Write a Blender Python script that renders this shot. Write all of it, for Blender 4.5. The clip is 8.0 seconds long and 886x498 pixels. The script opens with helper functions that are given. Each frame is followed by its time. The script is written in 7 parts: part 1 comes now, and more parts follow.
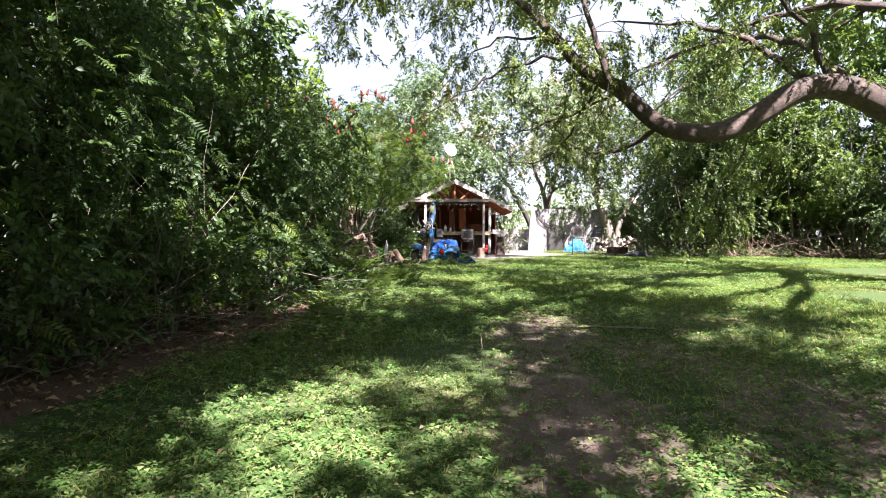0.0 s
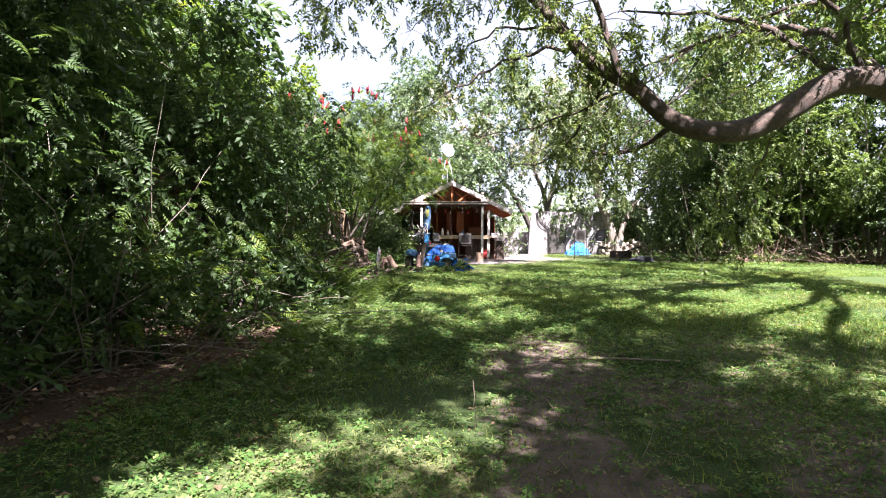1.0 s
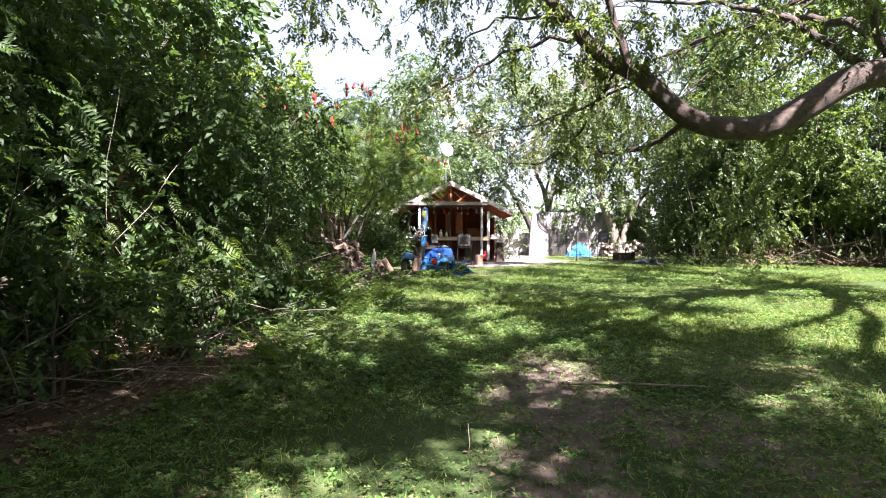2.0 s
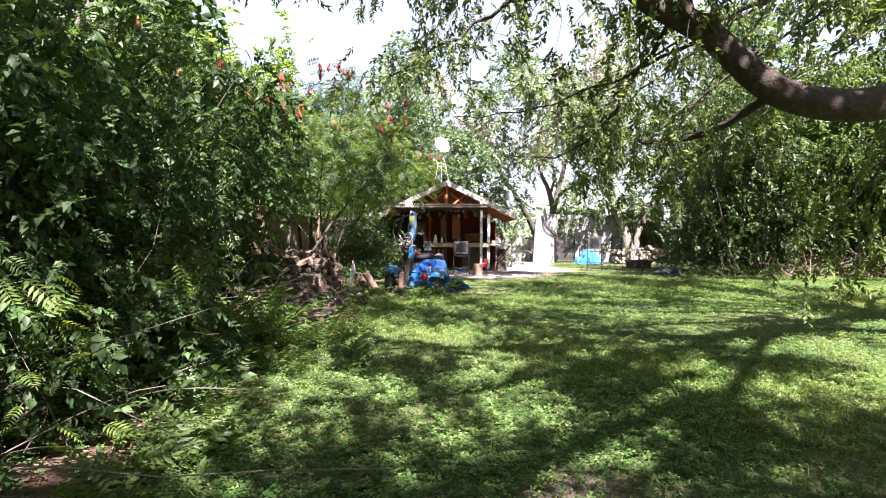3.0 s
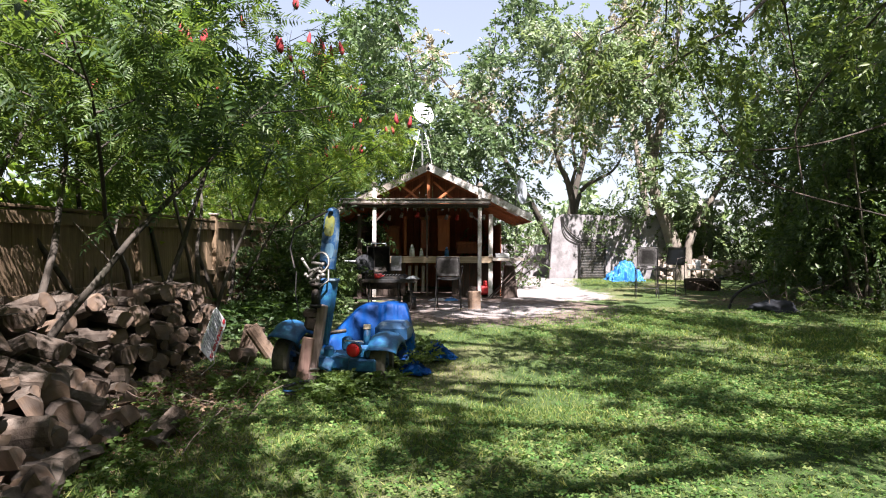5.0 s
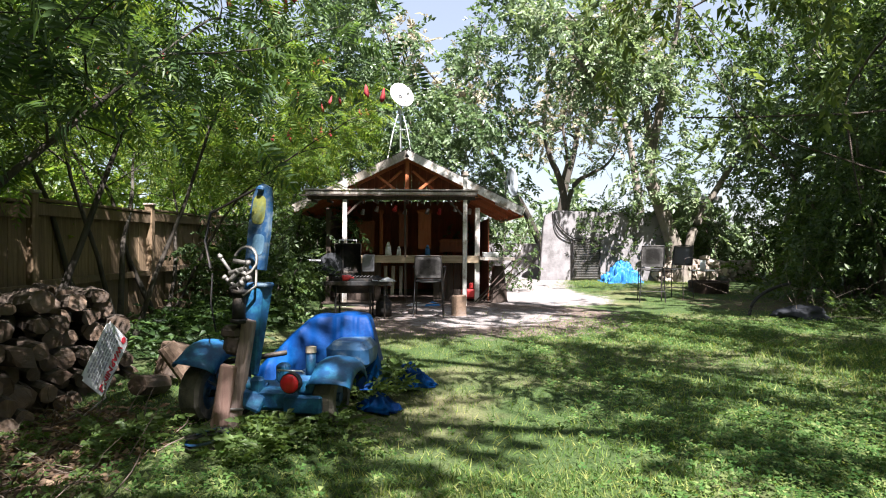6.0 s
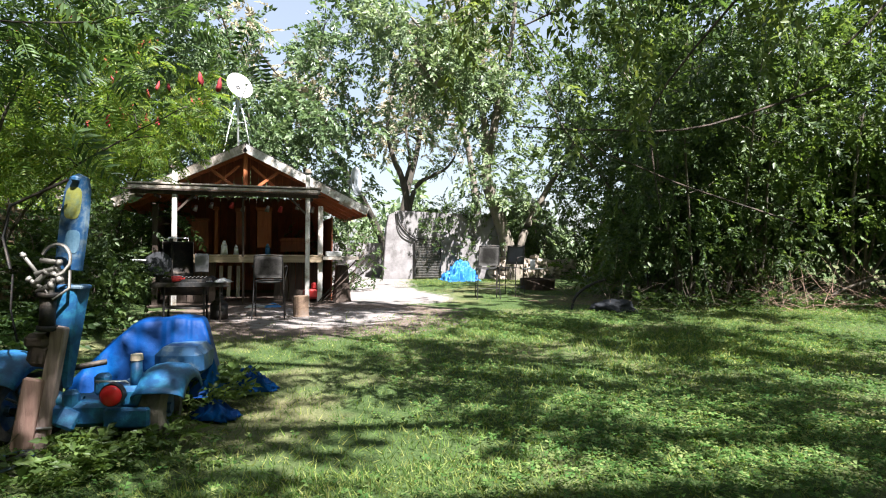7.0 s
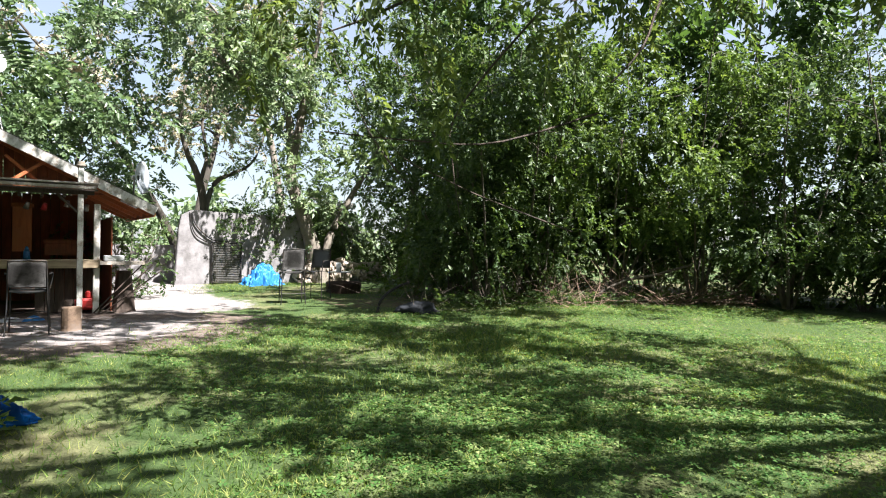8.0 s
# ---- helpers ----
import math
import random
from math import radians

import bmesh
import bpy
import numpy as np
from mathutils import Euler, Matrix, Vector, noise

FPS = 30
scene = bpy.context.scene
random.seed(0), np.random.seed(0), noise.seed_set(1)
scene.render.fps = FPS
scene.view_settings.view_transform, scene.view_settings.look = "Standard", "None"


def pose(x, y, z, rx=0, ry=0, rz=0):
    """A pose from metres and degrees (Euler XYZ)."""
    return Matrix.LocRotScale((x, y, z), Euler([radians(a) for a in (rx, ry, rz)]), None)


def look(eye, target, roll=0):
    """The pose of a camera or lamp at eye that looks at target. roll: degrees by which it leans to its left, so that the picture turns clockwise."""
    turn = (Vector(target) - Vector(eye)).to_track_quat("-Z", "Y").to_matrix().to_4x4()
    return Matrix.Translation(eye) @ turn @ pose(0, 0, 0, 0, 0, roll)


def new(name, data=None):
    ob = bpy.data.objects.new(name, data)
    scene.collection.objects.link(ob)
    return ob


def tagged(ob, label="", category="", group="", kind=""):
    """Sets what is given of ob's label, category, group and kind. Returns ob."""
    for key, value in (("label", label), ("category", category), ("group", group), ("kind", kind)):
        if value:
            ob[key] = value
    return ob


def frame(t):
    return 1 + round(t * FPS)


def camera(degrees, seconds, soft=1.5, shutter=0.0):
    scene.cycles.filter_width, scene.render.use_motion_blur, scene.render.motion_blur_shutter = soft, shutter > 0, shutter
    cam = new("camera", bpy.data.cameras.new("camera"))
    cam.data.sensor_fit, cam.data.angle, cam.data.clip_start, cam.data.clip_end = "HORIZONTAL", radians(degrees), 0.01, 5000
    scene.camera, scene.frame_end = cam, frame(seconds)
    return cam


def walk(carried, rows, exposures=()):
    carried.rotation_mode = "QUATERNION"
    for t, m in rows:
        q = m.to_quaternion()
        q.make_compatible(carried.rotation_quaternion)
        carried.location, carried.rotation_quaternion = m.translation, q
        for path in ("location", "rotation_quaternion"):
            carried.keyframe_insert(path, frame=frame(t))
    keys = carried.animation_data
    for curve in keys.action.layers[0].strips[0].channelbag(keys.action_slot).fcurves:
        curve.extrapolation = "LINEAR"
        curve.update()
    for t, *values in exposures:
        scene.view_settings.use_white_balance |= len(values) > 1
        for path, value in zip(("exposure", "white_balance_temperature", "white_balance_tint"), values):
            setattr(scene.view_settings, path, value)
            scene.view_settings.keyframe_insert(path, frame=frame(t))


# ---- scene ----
cam = camera(73.4, 8.0, 1.05)
METRES, EYE, TILT, LEAN, TURN = 12.8, 0.66, -0.7, 0.0, 0.0
ROWS = [
    (0.0, 0.0, 0.0, 0.0, 0.0, 0.0, -0.0),
    (0.5, 0.0062, 0.0589, 0.0066, -0.02, 0.03, -0.02),
    (1.0, 0.0083, 0.0745, 0.0124, -0.04, 0.04, -0.03),
    (1.2, 0.0095, 0.0815, 0.0136, -0.04, 0.03, -0.03),
    (2.3, 0.0137, 0.1630, 0.0216, -0.04, 0.0, -0.05),
    (2.5, 0.0146, 0.1991, 0.0242, -0.04, -0.02, -0.06),
    (3.0, 0.0278, 0.32, 0.0406, -0.02, -0.02, -0.1),
    (3.5, 0.0458, 0.4569, 0.0602, -0.01, 0.01, -0.03),
    (4.0, 0.0544, 0.5883, 0.074, -0.02, 0.0, -0.05),
    (4.5, 0.0601, 0.7256, 0.0718, 0.01, 0.02, -0.12),
    (4.7, 0.0622, 0.7730, 0.0712, 0.02, 0.02, -0.13),
    (5.8, 0.0714, 0.9800, 0.0665, -0.05, 0.1, -0.19),
    (6.0, 0.0716, 0.9764, 0.0659, -1.5, 0.11, -0.2),
    (6.5, 0.0707, 0.974, 0.0644, -7.53, 0.12, -0.26),
    (7.0, 0.0697, 0.9747, 0.0654, -16.57, 0.15, -0.34),
    (7.5, 0.0701, 0.9765, 0.068, -26.19, 0.25, -0.41),
    (8.0, 0.0706, 0.9768, 0.0696, -35.09, 0.39, -0.41),
]
walk(cam, [(t, pose(0, 0, EYE, TILT, LEAN, TURN) @ pose(METRES * x, METRES * y, METRES * z, 90 + pitch, roll, yaw)) for t, x, y, z, yaw, pitch, roll in ROWS], ((0.0, 3.03, 6450, 24), (2.0, 3.08, 6450, 24), (3.5, 2.86, 6500, 23), (4.5, 2.46, 6600, 20), (6.0, 2.36, 6450, 13), (8.0, 2.34, 6450, 9)))

# ---- light ----
SUN_DIR = Vector((0.21, -0.50, 0.80)).normalized()      # from the ground towards the sun
world = bpy.data.worlds.new("world")
scene.world = world
world.use_nodes = True
wn = world.node_tree
sky = wn.nodes.new("ShaderNodeTexSky")
sky.sky_type = 'NISHITA'
sky.sun_disc = False
sky.sun_elevation = math.asin(SUN_DIR.z)
sky.sun_rotation = math.atan2(SUN_DIR.x, SUN_DIR.y)
sky.dust_density = 1.5
veil = wn.nodes.new("ShaderNodeMix")                     # thin high haze over the whole sky
veil.data_type = 'RGBA'
veil.inputs[0].default_value = 0.5
veil.inputs[7].default_value = (3.5, 3.7, 4.05, 1)
wn.links.new(sky.outputs[0], veil.inputs[6])
wn.links.new(veil.outputs[2], wn.nodes["Background"].inputs[0])
wn.nodes["Background"].inputs[1].default_value = 0.05
sun = new("sun", bpy.data.lights.new("sun", 'SUN'))
sun.data.energy = 5.0
sun.data.angle = radians(0.55)
sun.data.color = (1.0, 0.97, 0.95)
sun.matrix_world = look(SUN_DIR * 60, (0, 0, 0))


# ---- materials ----
def shader(name):
    m = bpy.data.materials.new(name)
    m.use_nodes = True
    return m, m.node_tree.nodes, m.node_tree.links, m.node_tree.nodes["Principled BSDF"]


def ramp(nodes, links, fac, stops):
    r = nodes.new("ShaderNodeValToRGB")
    while len(r.color_ramp.elements) < len(stops):
        r.color_ramp.elements.new(0.5)
    for e, (p, c) in zip(r.color_ramp.elements, stops):
        e.position, e.color = p, (*c, 1)
    links.new(fac, r.inputs[0])
    return r.outputs[0]


def noise_tex(nodes, links, scale, detail=4, rough=0.6, stretch=None, space="Object"):
    co = nodes.new("ShaderNodeTexCoord")
    n = nodes.new("ShaderNodeTexNoise")
    n.inputs["Scale"].default_value, n.inputs["Detail"].default_value, n.inputs["Roughness"].default_value = scale, detail, rough
    out = co.outputs[space]
    if stretch:
        mp = nodes.new("ShaderNodeMapping")
        mp.inputs["Scale"].default_value = stretch
        links.new(out, mp.inputs[0])
        out = mp.outputs[0]
    links.new(out, n.inputs[0])
    return n.outputs[0]


def mixed(nodes, links, fac, a, b, mode='MIX'):
    x = nodes.new("ShaderNodeMix")
    x.data_type, x.blend_type = 'RGBA', mode
    for sock, v in ((x.inputs[0], fac), (x.inputs[6], a), (x.inputs[7], b)):
        if isinstance(v, (int, float)):
            sock.default_value = v
        elif isinstance(v, tuple):
            sock.default_value = (*v, 1)
        else:
            links.new(v, sock)
    return x.outputs[2]


def bumped(nodes, links, bsdf, height, strength, distance):
    b = nodes.new("ShaderNodeBump")
    b.inputs["Strength"].default_value, b.inputs["Distance"].default_value = strength, distance
    links.new(height, b.inputs["Height"])
    links.new(b.outputs[0], bsdf.inputs["Normal"])


def surface(name, dark, light, scale=6.0, rough=0.8, bump=0.4, stretch=None, metal=0.0, wear=None, wear_scale=2.5, spec=0.4, vary=0.25, dist=0.01):
    """A worn painted, wooden, stone or metal surface: grain between two colours, patches of wear, and a shift from piece to piece."""
    m, nodes, links, b = shader(name)
    n1 = noise_tex(nodes, links, scale, 6, 0.65, stretch)
    col = ramp(nodes, links, n1, [(0.3, dark), (0.7, light)])
    if wear:
        n2 = noise_tex(nodes, links, wear_scale, 5, 0.7)
        f = ramp(nodes, links, n2, [(0.48, (0, 0, 0)), (0.62, (1, 1, 1))])
        col = mixed(nodes, links, f, col, wear)
    if vary:
        info = nodes.new("ShaderNodeObjectInfo")
        v = ramp(nodes, links, info.outputs["Random"], [(0.0, (1 - vary,) * 3), (1.0, (1.0, 1.0, 1.0))])
        col = mixed(nodes, links, 1.0, col, v, 'MULTIPLY')
    links.new(col, b.inputs["Base Color"])
    b.inputs["Roughness"].default_value, b.inputs["Metallic"].default_value = rough, metal
    b.inputs["Specular IOR Level"].default_value = spec
    n3 = noise_tex(nodes, links, scale * 5, 4, 0.7, stretch)
    bumped(nodes, links, b, n3, bump, dist)
    return m


def leaf_material(name, a, b_col, c, through_light=0.45, gloss=0.45, spec=0.35, glow=(1.5, 1.45, 0.75)):
    """Leaves: three greens picked leaf by leaf, drifting over the crown, partly see-through to light."""
    m, nodes, links, b = shader(name)
    geo = nodes.new("ShaderNodeNewGeometry")
    col = ramp(nodes, links, geo.outputs["Random Per Island"], [(0.0, a), (0.55, b_col), (1.0, c)])
    n = noise_tex(nodes, links, 0.8, 2)
    shade = ramp(nodes, links, n, [(0.3, (0.75, 0.8, 0.75)), (0.7, (1.15, 1.1, 1.0))])
    col = mixed(nodes, links, 1.0, col, shade, 'MULTIPLY')
    links.new(col, b.inputs["Base Color"])
    b.inputs["Roughness"].default_value = gloss
    b.inputs["Specular IOR Level"].default_value = spec
    t = nodes.new("ShaderNodeBsdfTranslucent")
    bright = mixed(nodes, links, 1.0, col, glow, 'MULTIPLY')
    links.new(bright, t.inputs[0])
    mx = nodes.new("ShaderNodeMixShader")
    mx.inputs[0].default_value = through_light
    links.new(b.outputs[0], mx.inputs[1])
    links.new(t.outputs[0], mx.inputs[2])
    links.new(mx.outputs[0], nodes["Material Output"].inputs[0])
    return m


LEAF_MID = leaf_material("leaf_mid_green", (0.055, 0.095, 0.025), (0.085, 0.14, 0.04), (0.13, 0.18, 0.06))
LEAF_THICKET = leaf_material("leaf_thicket", (0.032, 0.060, 0.022), (0.056, 0.095, 0.034), (0.10, 0.145, 0.055), 0.40, 0.45)
LEAF_DARK = leaf_material("leaf_dark_green", (0.034, 0.062, 0.024), (0.052, 0.10, 0.036), (0.09, 0.15, 0.054), 0.44, 0.5)
LEAF_BACK = leaf_material("leaf_back_tree", (0.055, 0.09, 0.045), (0.10, 0.148, 0.075), (0.19, 0.24, 0.15), 0.36, 0.3, 0.4, (1.25, 1.4, 0.85))
LEAF_HANG = leaf_material("leaf_hanging", (0.065, 0.10, 0.034), (0.105, 0.15, 0.054), (0.17, 0.21, 0.085), 0.5)
LEAF_SUMAC = leaf_material("leaf_sumac", (0.075, 0.14, 0.028), (0.115, 0.19, 0.04), (0.20, 0.24, 0.05), 0.55)
LEAF_TAN = leaf_material("leaf_tan", (0.24, 0.21, 0.15), (0.40, 0.35, 0.27), (0.17, 0.19, 0.12), 0.3, 0.6, 0.3, (1.15, 1.1, 0.95))
LEAF_GREY = leaf_material("leaf_grey_green", (0.09, 0.135, 0.075), (0.15, 0.20, 0.115), (0.24, 0.285, 0.18), 0.36, 0.4, 0.35, (1.25, 1.35, 0.85))
GRASS = leaf_material("grass_blade", (0.050, 0.110, 0.027), (0.115, 0.18, 0.048), (0.30, 0.31, 0.12), 0.42, 0.7, 0.12)
CLOVER = leaf_material("clover_leaf", (0.045, 0.115, 0.03), (0.092, 0.17, 0.048), (0.215, 0.25, 0.105), 0.42, 0.65, 0.15)
DEAD_LEAF = leaf_material("dead_leaf", (0.10, 0.06, 0.038), (0.18, 0.115, 0.075), (0.30, 0.21, 0.15), 0.15, 0.7)
BARK = surface("bark_grey_brown", (0.05, 0.04, 0.032), (0.20, 0.165, 0.135), 9, 0.9, 0.9, (1, 1, 0.25), wear=(0.13, 0.12, 0.095), wear_scale=3, dist=0.03)
BARK_DARK = surface("bark_dark", (0.022, 0.018, 0.014), (0.085, 0.07, 0.056), 9, 0.9, 0.8, (1, 1, 0.3), wear=(0.06, 0.055, 0.042), wear_scale=3, dist=0.02)
BARK_PINK = surface("bark_limb", (0.035, 0.027, 0.022), (0.17, 0.122, 0.096), 14, 0.9, 1.0, None, wear=(0.065, 0.055, 0.046), wear_scale=5, dist=0.03)
BARK_PALE = surface("bark_pale", (0.085, 0.07, 0.058), (0.29, 0.245, 0.205), 8, 0.9, 0.9, (1, 1, 0.3), wear=(0.2, 0.18, 0.14), dist=0.03)
WOOD_GREY = surface("weathered_wood", (0.22, 0.19, 0.16), (0.48, 0.44, 0.39), 5, 0.85, 0.5, (6, 6, 0.7), wear=(0.30, 0.25, 0.2), wear_scale=4)
WOOD_WHITE = surface("flaking_white_paint", (0.46, 0.44, 0.41), (0.74, 0.72, 0.69), 7, 0.75, 0.5, (4, 4, 0.8), wear=(0.30, 0.25, 0.20), wear_scale=6)
WOOD_RED = surface("red_stained_wood", (0.16, 0.045, 0.022), (0.32, 0.10, 0.045), 5, 0.7, 0.4, (6, 6, 0.7), wear=(0.2, 0.075, 0.04), wear_scale=3)
WOOD_ORANGE = surface("orange_cedar", (0.30, 0.078, 0.028), (0.52, 0.16, 0.055), 5, 0.6, 0.4, (6, 6, 0.6), wear=(0.40, 0.13, 0.05))
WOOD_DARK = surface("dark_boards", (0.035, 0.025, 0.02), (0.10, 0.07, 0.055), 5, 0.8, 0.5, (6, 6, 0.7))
WOOD_FENCE = surface("fence_boards", (0.10, 0.066, 0.038), (0.25, 0.17, 0.10), 4, 0.85, 0.5, (8, 8, 0.6), wear=(0.14, 0.102, 0.066), wear_scale=2)
WOOD_PALE = surface("pale_plank", (0.24, 0.18, 0.115), (0.40, 0.315, 0.215), 5, 0.75, 0.4, (0.7, 6, 6))
SHINGLE = surface("asphalt_shingle", (0.06, 0.057, 0.053), (0.13, 0.12, 0.11), 30, 0.95, 0.8)
METAL_GREY = surface("galvanised_metal", (0.42, 0.43, 0.44), (0.60, 0.61, 0.62), 12, 0.4, 0.2, None, 0.8, wear=(0.36, 0.34, 0.31), vary=0.1)
METAL_BLACK = surface("black_metal", (0.012, 0.012, 0.013), (0.03, 0.03, 0.031), 14, 0.6, 0.3, None, 0.3, wear=(0.07, 0.055, 0.045), wear_scale=6, vary=0.1)
DISH_GREY = surface("dish_enamel", (0.56, 0.57, 0.59), (0.68, 0.69, 0.70), 5, 0.45, 0.1, wear=(0.52, 0.52, 0.5), vary=0.1)
STUCCO = surface("pale_stucco", (0.165, 0.155, 0.158), (0.265, 0.25, 0.253), 3, 0.9, 0.7, wear=(0.13, 0.12, 0.12), wear_scale=1.6, vary=0.05)
BLUE_PAINT = surface("faded_blue_paint", (0.005, 0.045, 0.135), (0.012, 0.10, 0.235), 9, 0.5, 0.3, wear=(0.02, 0.145, 0.26), wear_scale=13, vary=0.1, spec=0.5)
BLUE_DEEP = surface("deep_blue_paint", (0.007, 0.032, 0.09), (0.02, 0.08, 0.17), 6, 0.5, 0.2, wear=(0.10, 0.14, 0.17), wear_scale=7, vary=0.05)
BLUE_TARP = surface("blue_tarp", (0.001, 0.022, 0.105), (0.002, 0.042, 0.175), 4, 0.5, 0.4, wear=(0.002, 0.06, 0.21), vary=0.05, spec=0.08)
TARP_BRIGHT = surface("bright_blue_tarp", (0.03, 0.20, 0.58), (0.06, 0.32, 0.72), 5, 0.4, 0.35, vary=0.05)
YELLOW_PAINT = surface("faded_yellow_paint", (0.14, 0.16, 0.04), (0.28, 0.28, 0.07), 9, 0.55, 0.2, wear=(0.12, 0.2, 0.16))
RUBBER = surface("dusty_rubber", (0.035, 0.034, 0.032), (0.13, 0.12, 0.105), 6, 0.9, 0.6, wear=(0.17, 0.15, 0.12))
STONE_PALE = surface("pale_log_end", (0.30, 0.24, 0.19), (0.54, 0.47, 0.40), 8, 0.9, 0.6, vary=0.4)
LOG_BARK = surface("firewood", (0.034, 0.024, 0.018), (0.115, 0.084, 0.062), 8, 0.92, 0.8, (1, 0.3, 1), wear=(0.13, 0.105, 0.085), wear_scale=5, vary=0.5, dist=0.02)
LOG_SPLIT = surface("split_wood", (0.085, 0.053, 0.034), (0.20, 0.135, 0.092), 7, 0.85, 0.5, (4, 0.5, 4), wear=(0.16, 0.12, 0.095), wear_scale=4, vary=0.5)


def plain(name, col, rough=0.5, metal=0.0, spec=0.5):
    return surface(name, tuple(c * 0.8 for c in col), tuple(min(1, c * 1.15) for c in col), 10, rough, 0.15, None, metal, vary=0.05, spec=spec)


RED_LENS = plain("red_lens", (0.62, 0.02, 0.025), 0.2)
RED_PAINT = plain("red_paint", (0.45, 0.03, 0.03), 0.4)
WHITE_PLASTIC = plain("white_plastic", (0.72, 0.72, 0.72), 0.4)
CREAM_CAP = plain("cream_cap", (0.6, 0.5, 0.38), 0.5)
SIGN_WHITE = surface("sign_face", (0.62, 0.63, 0.64), (0.74, 0.75, 0.76), 8, 0.5, 0.1, wear=(0.5, 0.5, 0.5), wear_scale=4)
SIGN_RED = plain("sign_red", (0.55, 0.03, 0.05), 0.5)
SIGN_GREY = plain("sign_grey_print", (0.25, 0.25, 0.28), 0.5)
MESH_FABRIC = surface("grey_mesh_fabric", (0.024, 0.022, 0.021), (0.055, 0.051, 0.048), 60, 0.85, 0.3, wear=(0.08, 0.076, 0.072), wear_scale=6)
SUMAC_RED = plain("sumac_red", (0.30, 0.025, 0.03), 0.8)


def ground_material():
    """Lawn soil and turf, with bare earth, leaf litter and pale gravel where the worn areas lie."""
    m, nodes, links, b = shader("ground_turf")
    n_big = noise_tex(nodes, links, 0.45, 4)
    n_mid = noise_tex(nodes, links, 5, 6, 0.7)
    n_fine = noise_tex(nodes, links, 38, 5, 0.75)
    # turf is darkened to carry the shade between the grass blades
    turf = ramp(nodes, links, n_fine, [(0.3, (0.018, 0.032, 0.010)), (0.55, (0.046, 0.076, 0.022)), (0.8, (0.12, 0.135, 0.055))])
    dry = ramp(nodes, links, n_fine, [(0.3, (0.10, 0.09, 0.045)), (0.75, (0.27, 0.23, 0.13))])
    f = ramp(nodes, links, n_big, [(0.5, (0, 0, 0)), (0.68, (0.7, 0.7, 0.7))])
    turf = mixed(nodes, links, f, turf, dry)
    soil = ramp(nodes, links, n_mid, [(0.25, (0.06, 0.045, 0.037)), (0.7, (0.165, 0.125, 0.105))])
    litter = ramp(nodes, links, n_fine, [(0.25, (0.035, 0.024, 0.018)), (0.6, (0.11, 0.07, 0.05)), (0.85, (0.25, 0.175, 0.13))])
    gravel = ramp(nodes, links, n_fine, [(0.25, (0.125, 0.11, 0.106)), (0.75, (0.26, 0.235, 0.225))])
    col = turf
    for name, layer in (("dirt", soil), ("litter", litter), ("gravel", gravel)):
        at = nodes.new("ShaderNodeAttribute")
        at.attribute_name = name
        add = nodes.new("ShaderNodeMath")
        add.operation = 'ADD'
        links.new(at.outputs["Fac"], add.inputs[0])
        links.new(n_mid, add.inputs[1])
        edge = ramp(nodes, links, add.outputs[0], [(0.86, (0, 0, 0)), (1.06, (1, 1, 1))])
        edge.node.color_ramp.interpolation = 'EASE'
        col = mixed(nodes, links, edge, col, layer)
    links.new(col, b.inputs["Base Color"])
    b.inputs["Roughness"].default_value = 0.95
    b.inputs["Specular IOR Level"].default_value = 0.2
    bumped(nodes, links, b, n_fine, 0.7, 0.03)
    return m


# ---- building helpers ----


def quick_mesh(name, verts, faces, material=None, smooth=False):
    """A mesh from arrays: vertices (n, 3) and faces (m, k)."""
    me = bpy.data.meshes.new(name)
    verts, faces = np.asarray(verts, np.float32), np.asarray(faces, np.int32)
    m, k = faces.shape
    me.vertices.add(len(verts))
    me.vertices.foreach_set("co", verts.ravel())
    me.loops.add(m * k)
    me.loops.foreach_set("vertex_index", faces.ravel())
    me.polygons.add(m)
    me.polygons.foreach_set("loop_start", np.arange(0, m * k, k, dtype=np.int32))
    if smooth:
        me.polygons.foreach_set("use_smooth", np.ones(m, bool))
    me.update(calc_edges=True)
    if material:
        me.materials.append(material)
    return me


def part_mesh(name, me, parent=None, label="", m=None):
    ob = new(name, me)
    if parent is not None:
        ob.parent = parent
    if m is not None:
        ob.matrix_basis = m
    if label:
        tagged(ob, label)
    return ob


def part(name, bm, material, parent=None, label="", smooth=False, m=None):
    me = bpy.data.meshes.new(name)
    bm.normal_update()
    for f in bm.faces:
        f.smooth = smooth
    bm.to_mesh(me)
    bm.free()
    me.materials.append(material)
    return part_mesh(name, me, parent, label, m)


def empty(name, at, label, category, group="", kind="", rz=0.0):
    ob = new(name)
    ob.empty_display_size = 0.1
    ob.matrix_basis = at if isinstance(at, Matrix) else pose(*at, 0, 0, rz)
    return tagged(ob, label, category, group, kind)


def box(bm, size, m=None, bevel=0.0):
    """Adds a box of that size, centred, to bm at m."""
    r = bmesh.ops.create_cube(bm, size=1, matrix=(m or Matrix()) @ Matrix.Diagonal((*size, 1)))
    if bevel:
        edges = list({e for v in r["verts"] for e in v.link_edges})
        bmesh.ops.bevel(bm, geom=edges, offset=bevel, segments=1, affect='EDGES', profile=0.7)


def bar(name, size, at, material, parent, label="", bevel=0.006, rot=(0, 0, 0)):
    """One board, post or rail as a part: a bevelled box of that size centred at a place."""
    bm = bmesh.new()
    box(bm, size, None, bevel)
    return part(name, bm, material, parent, label, m=pose(*at, *rot))


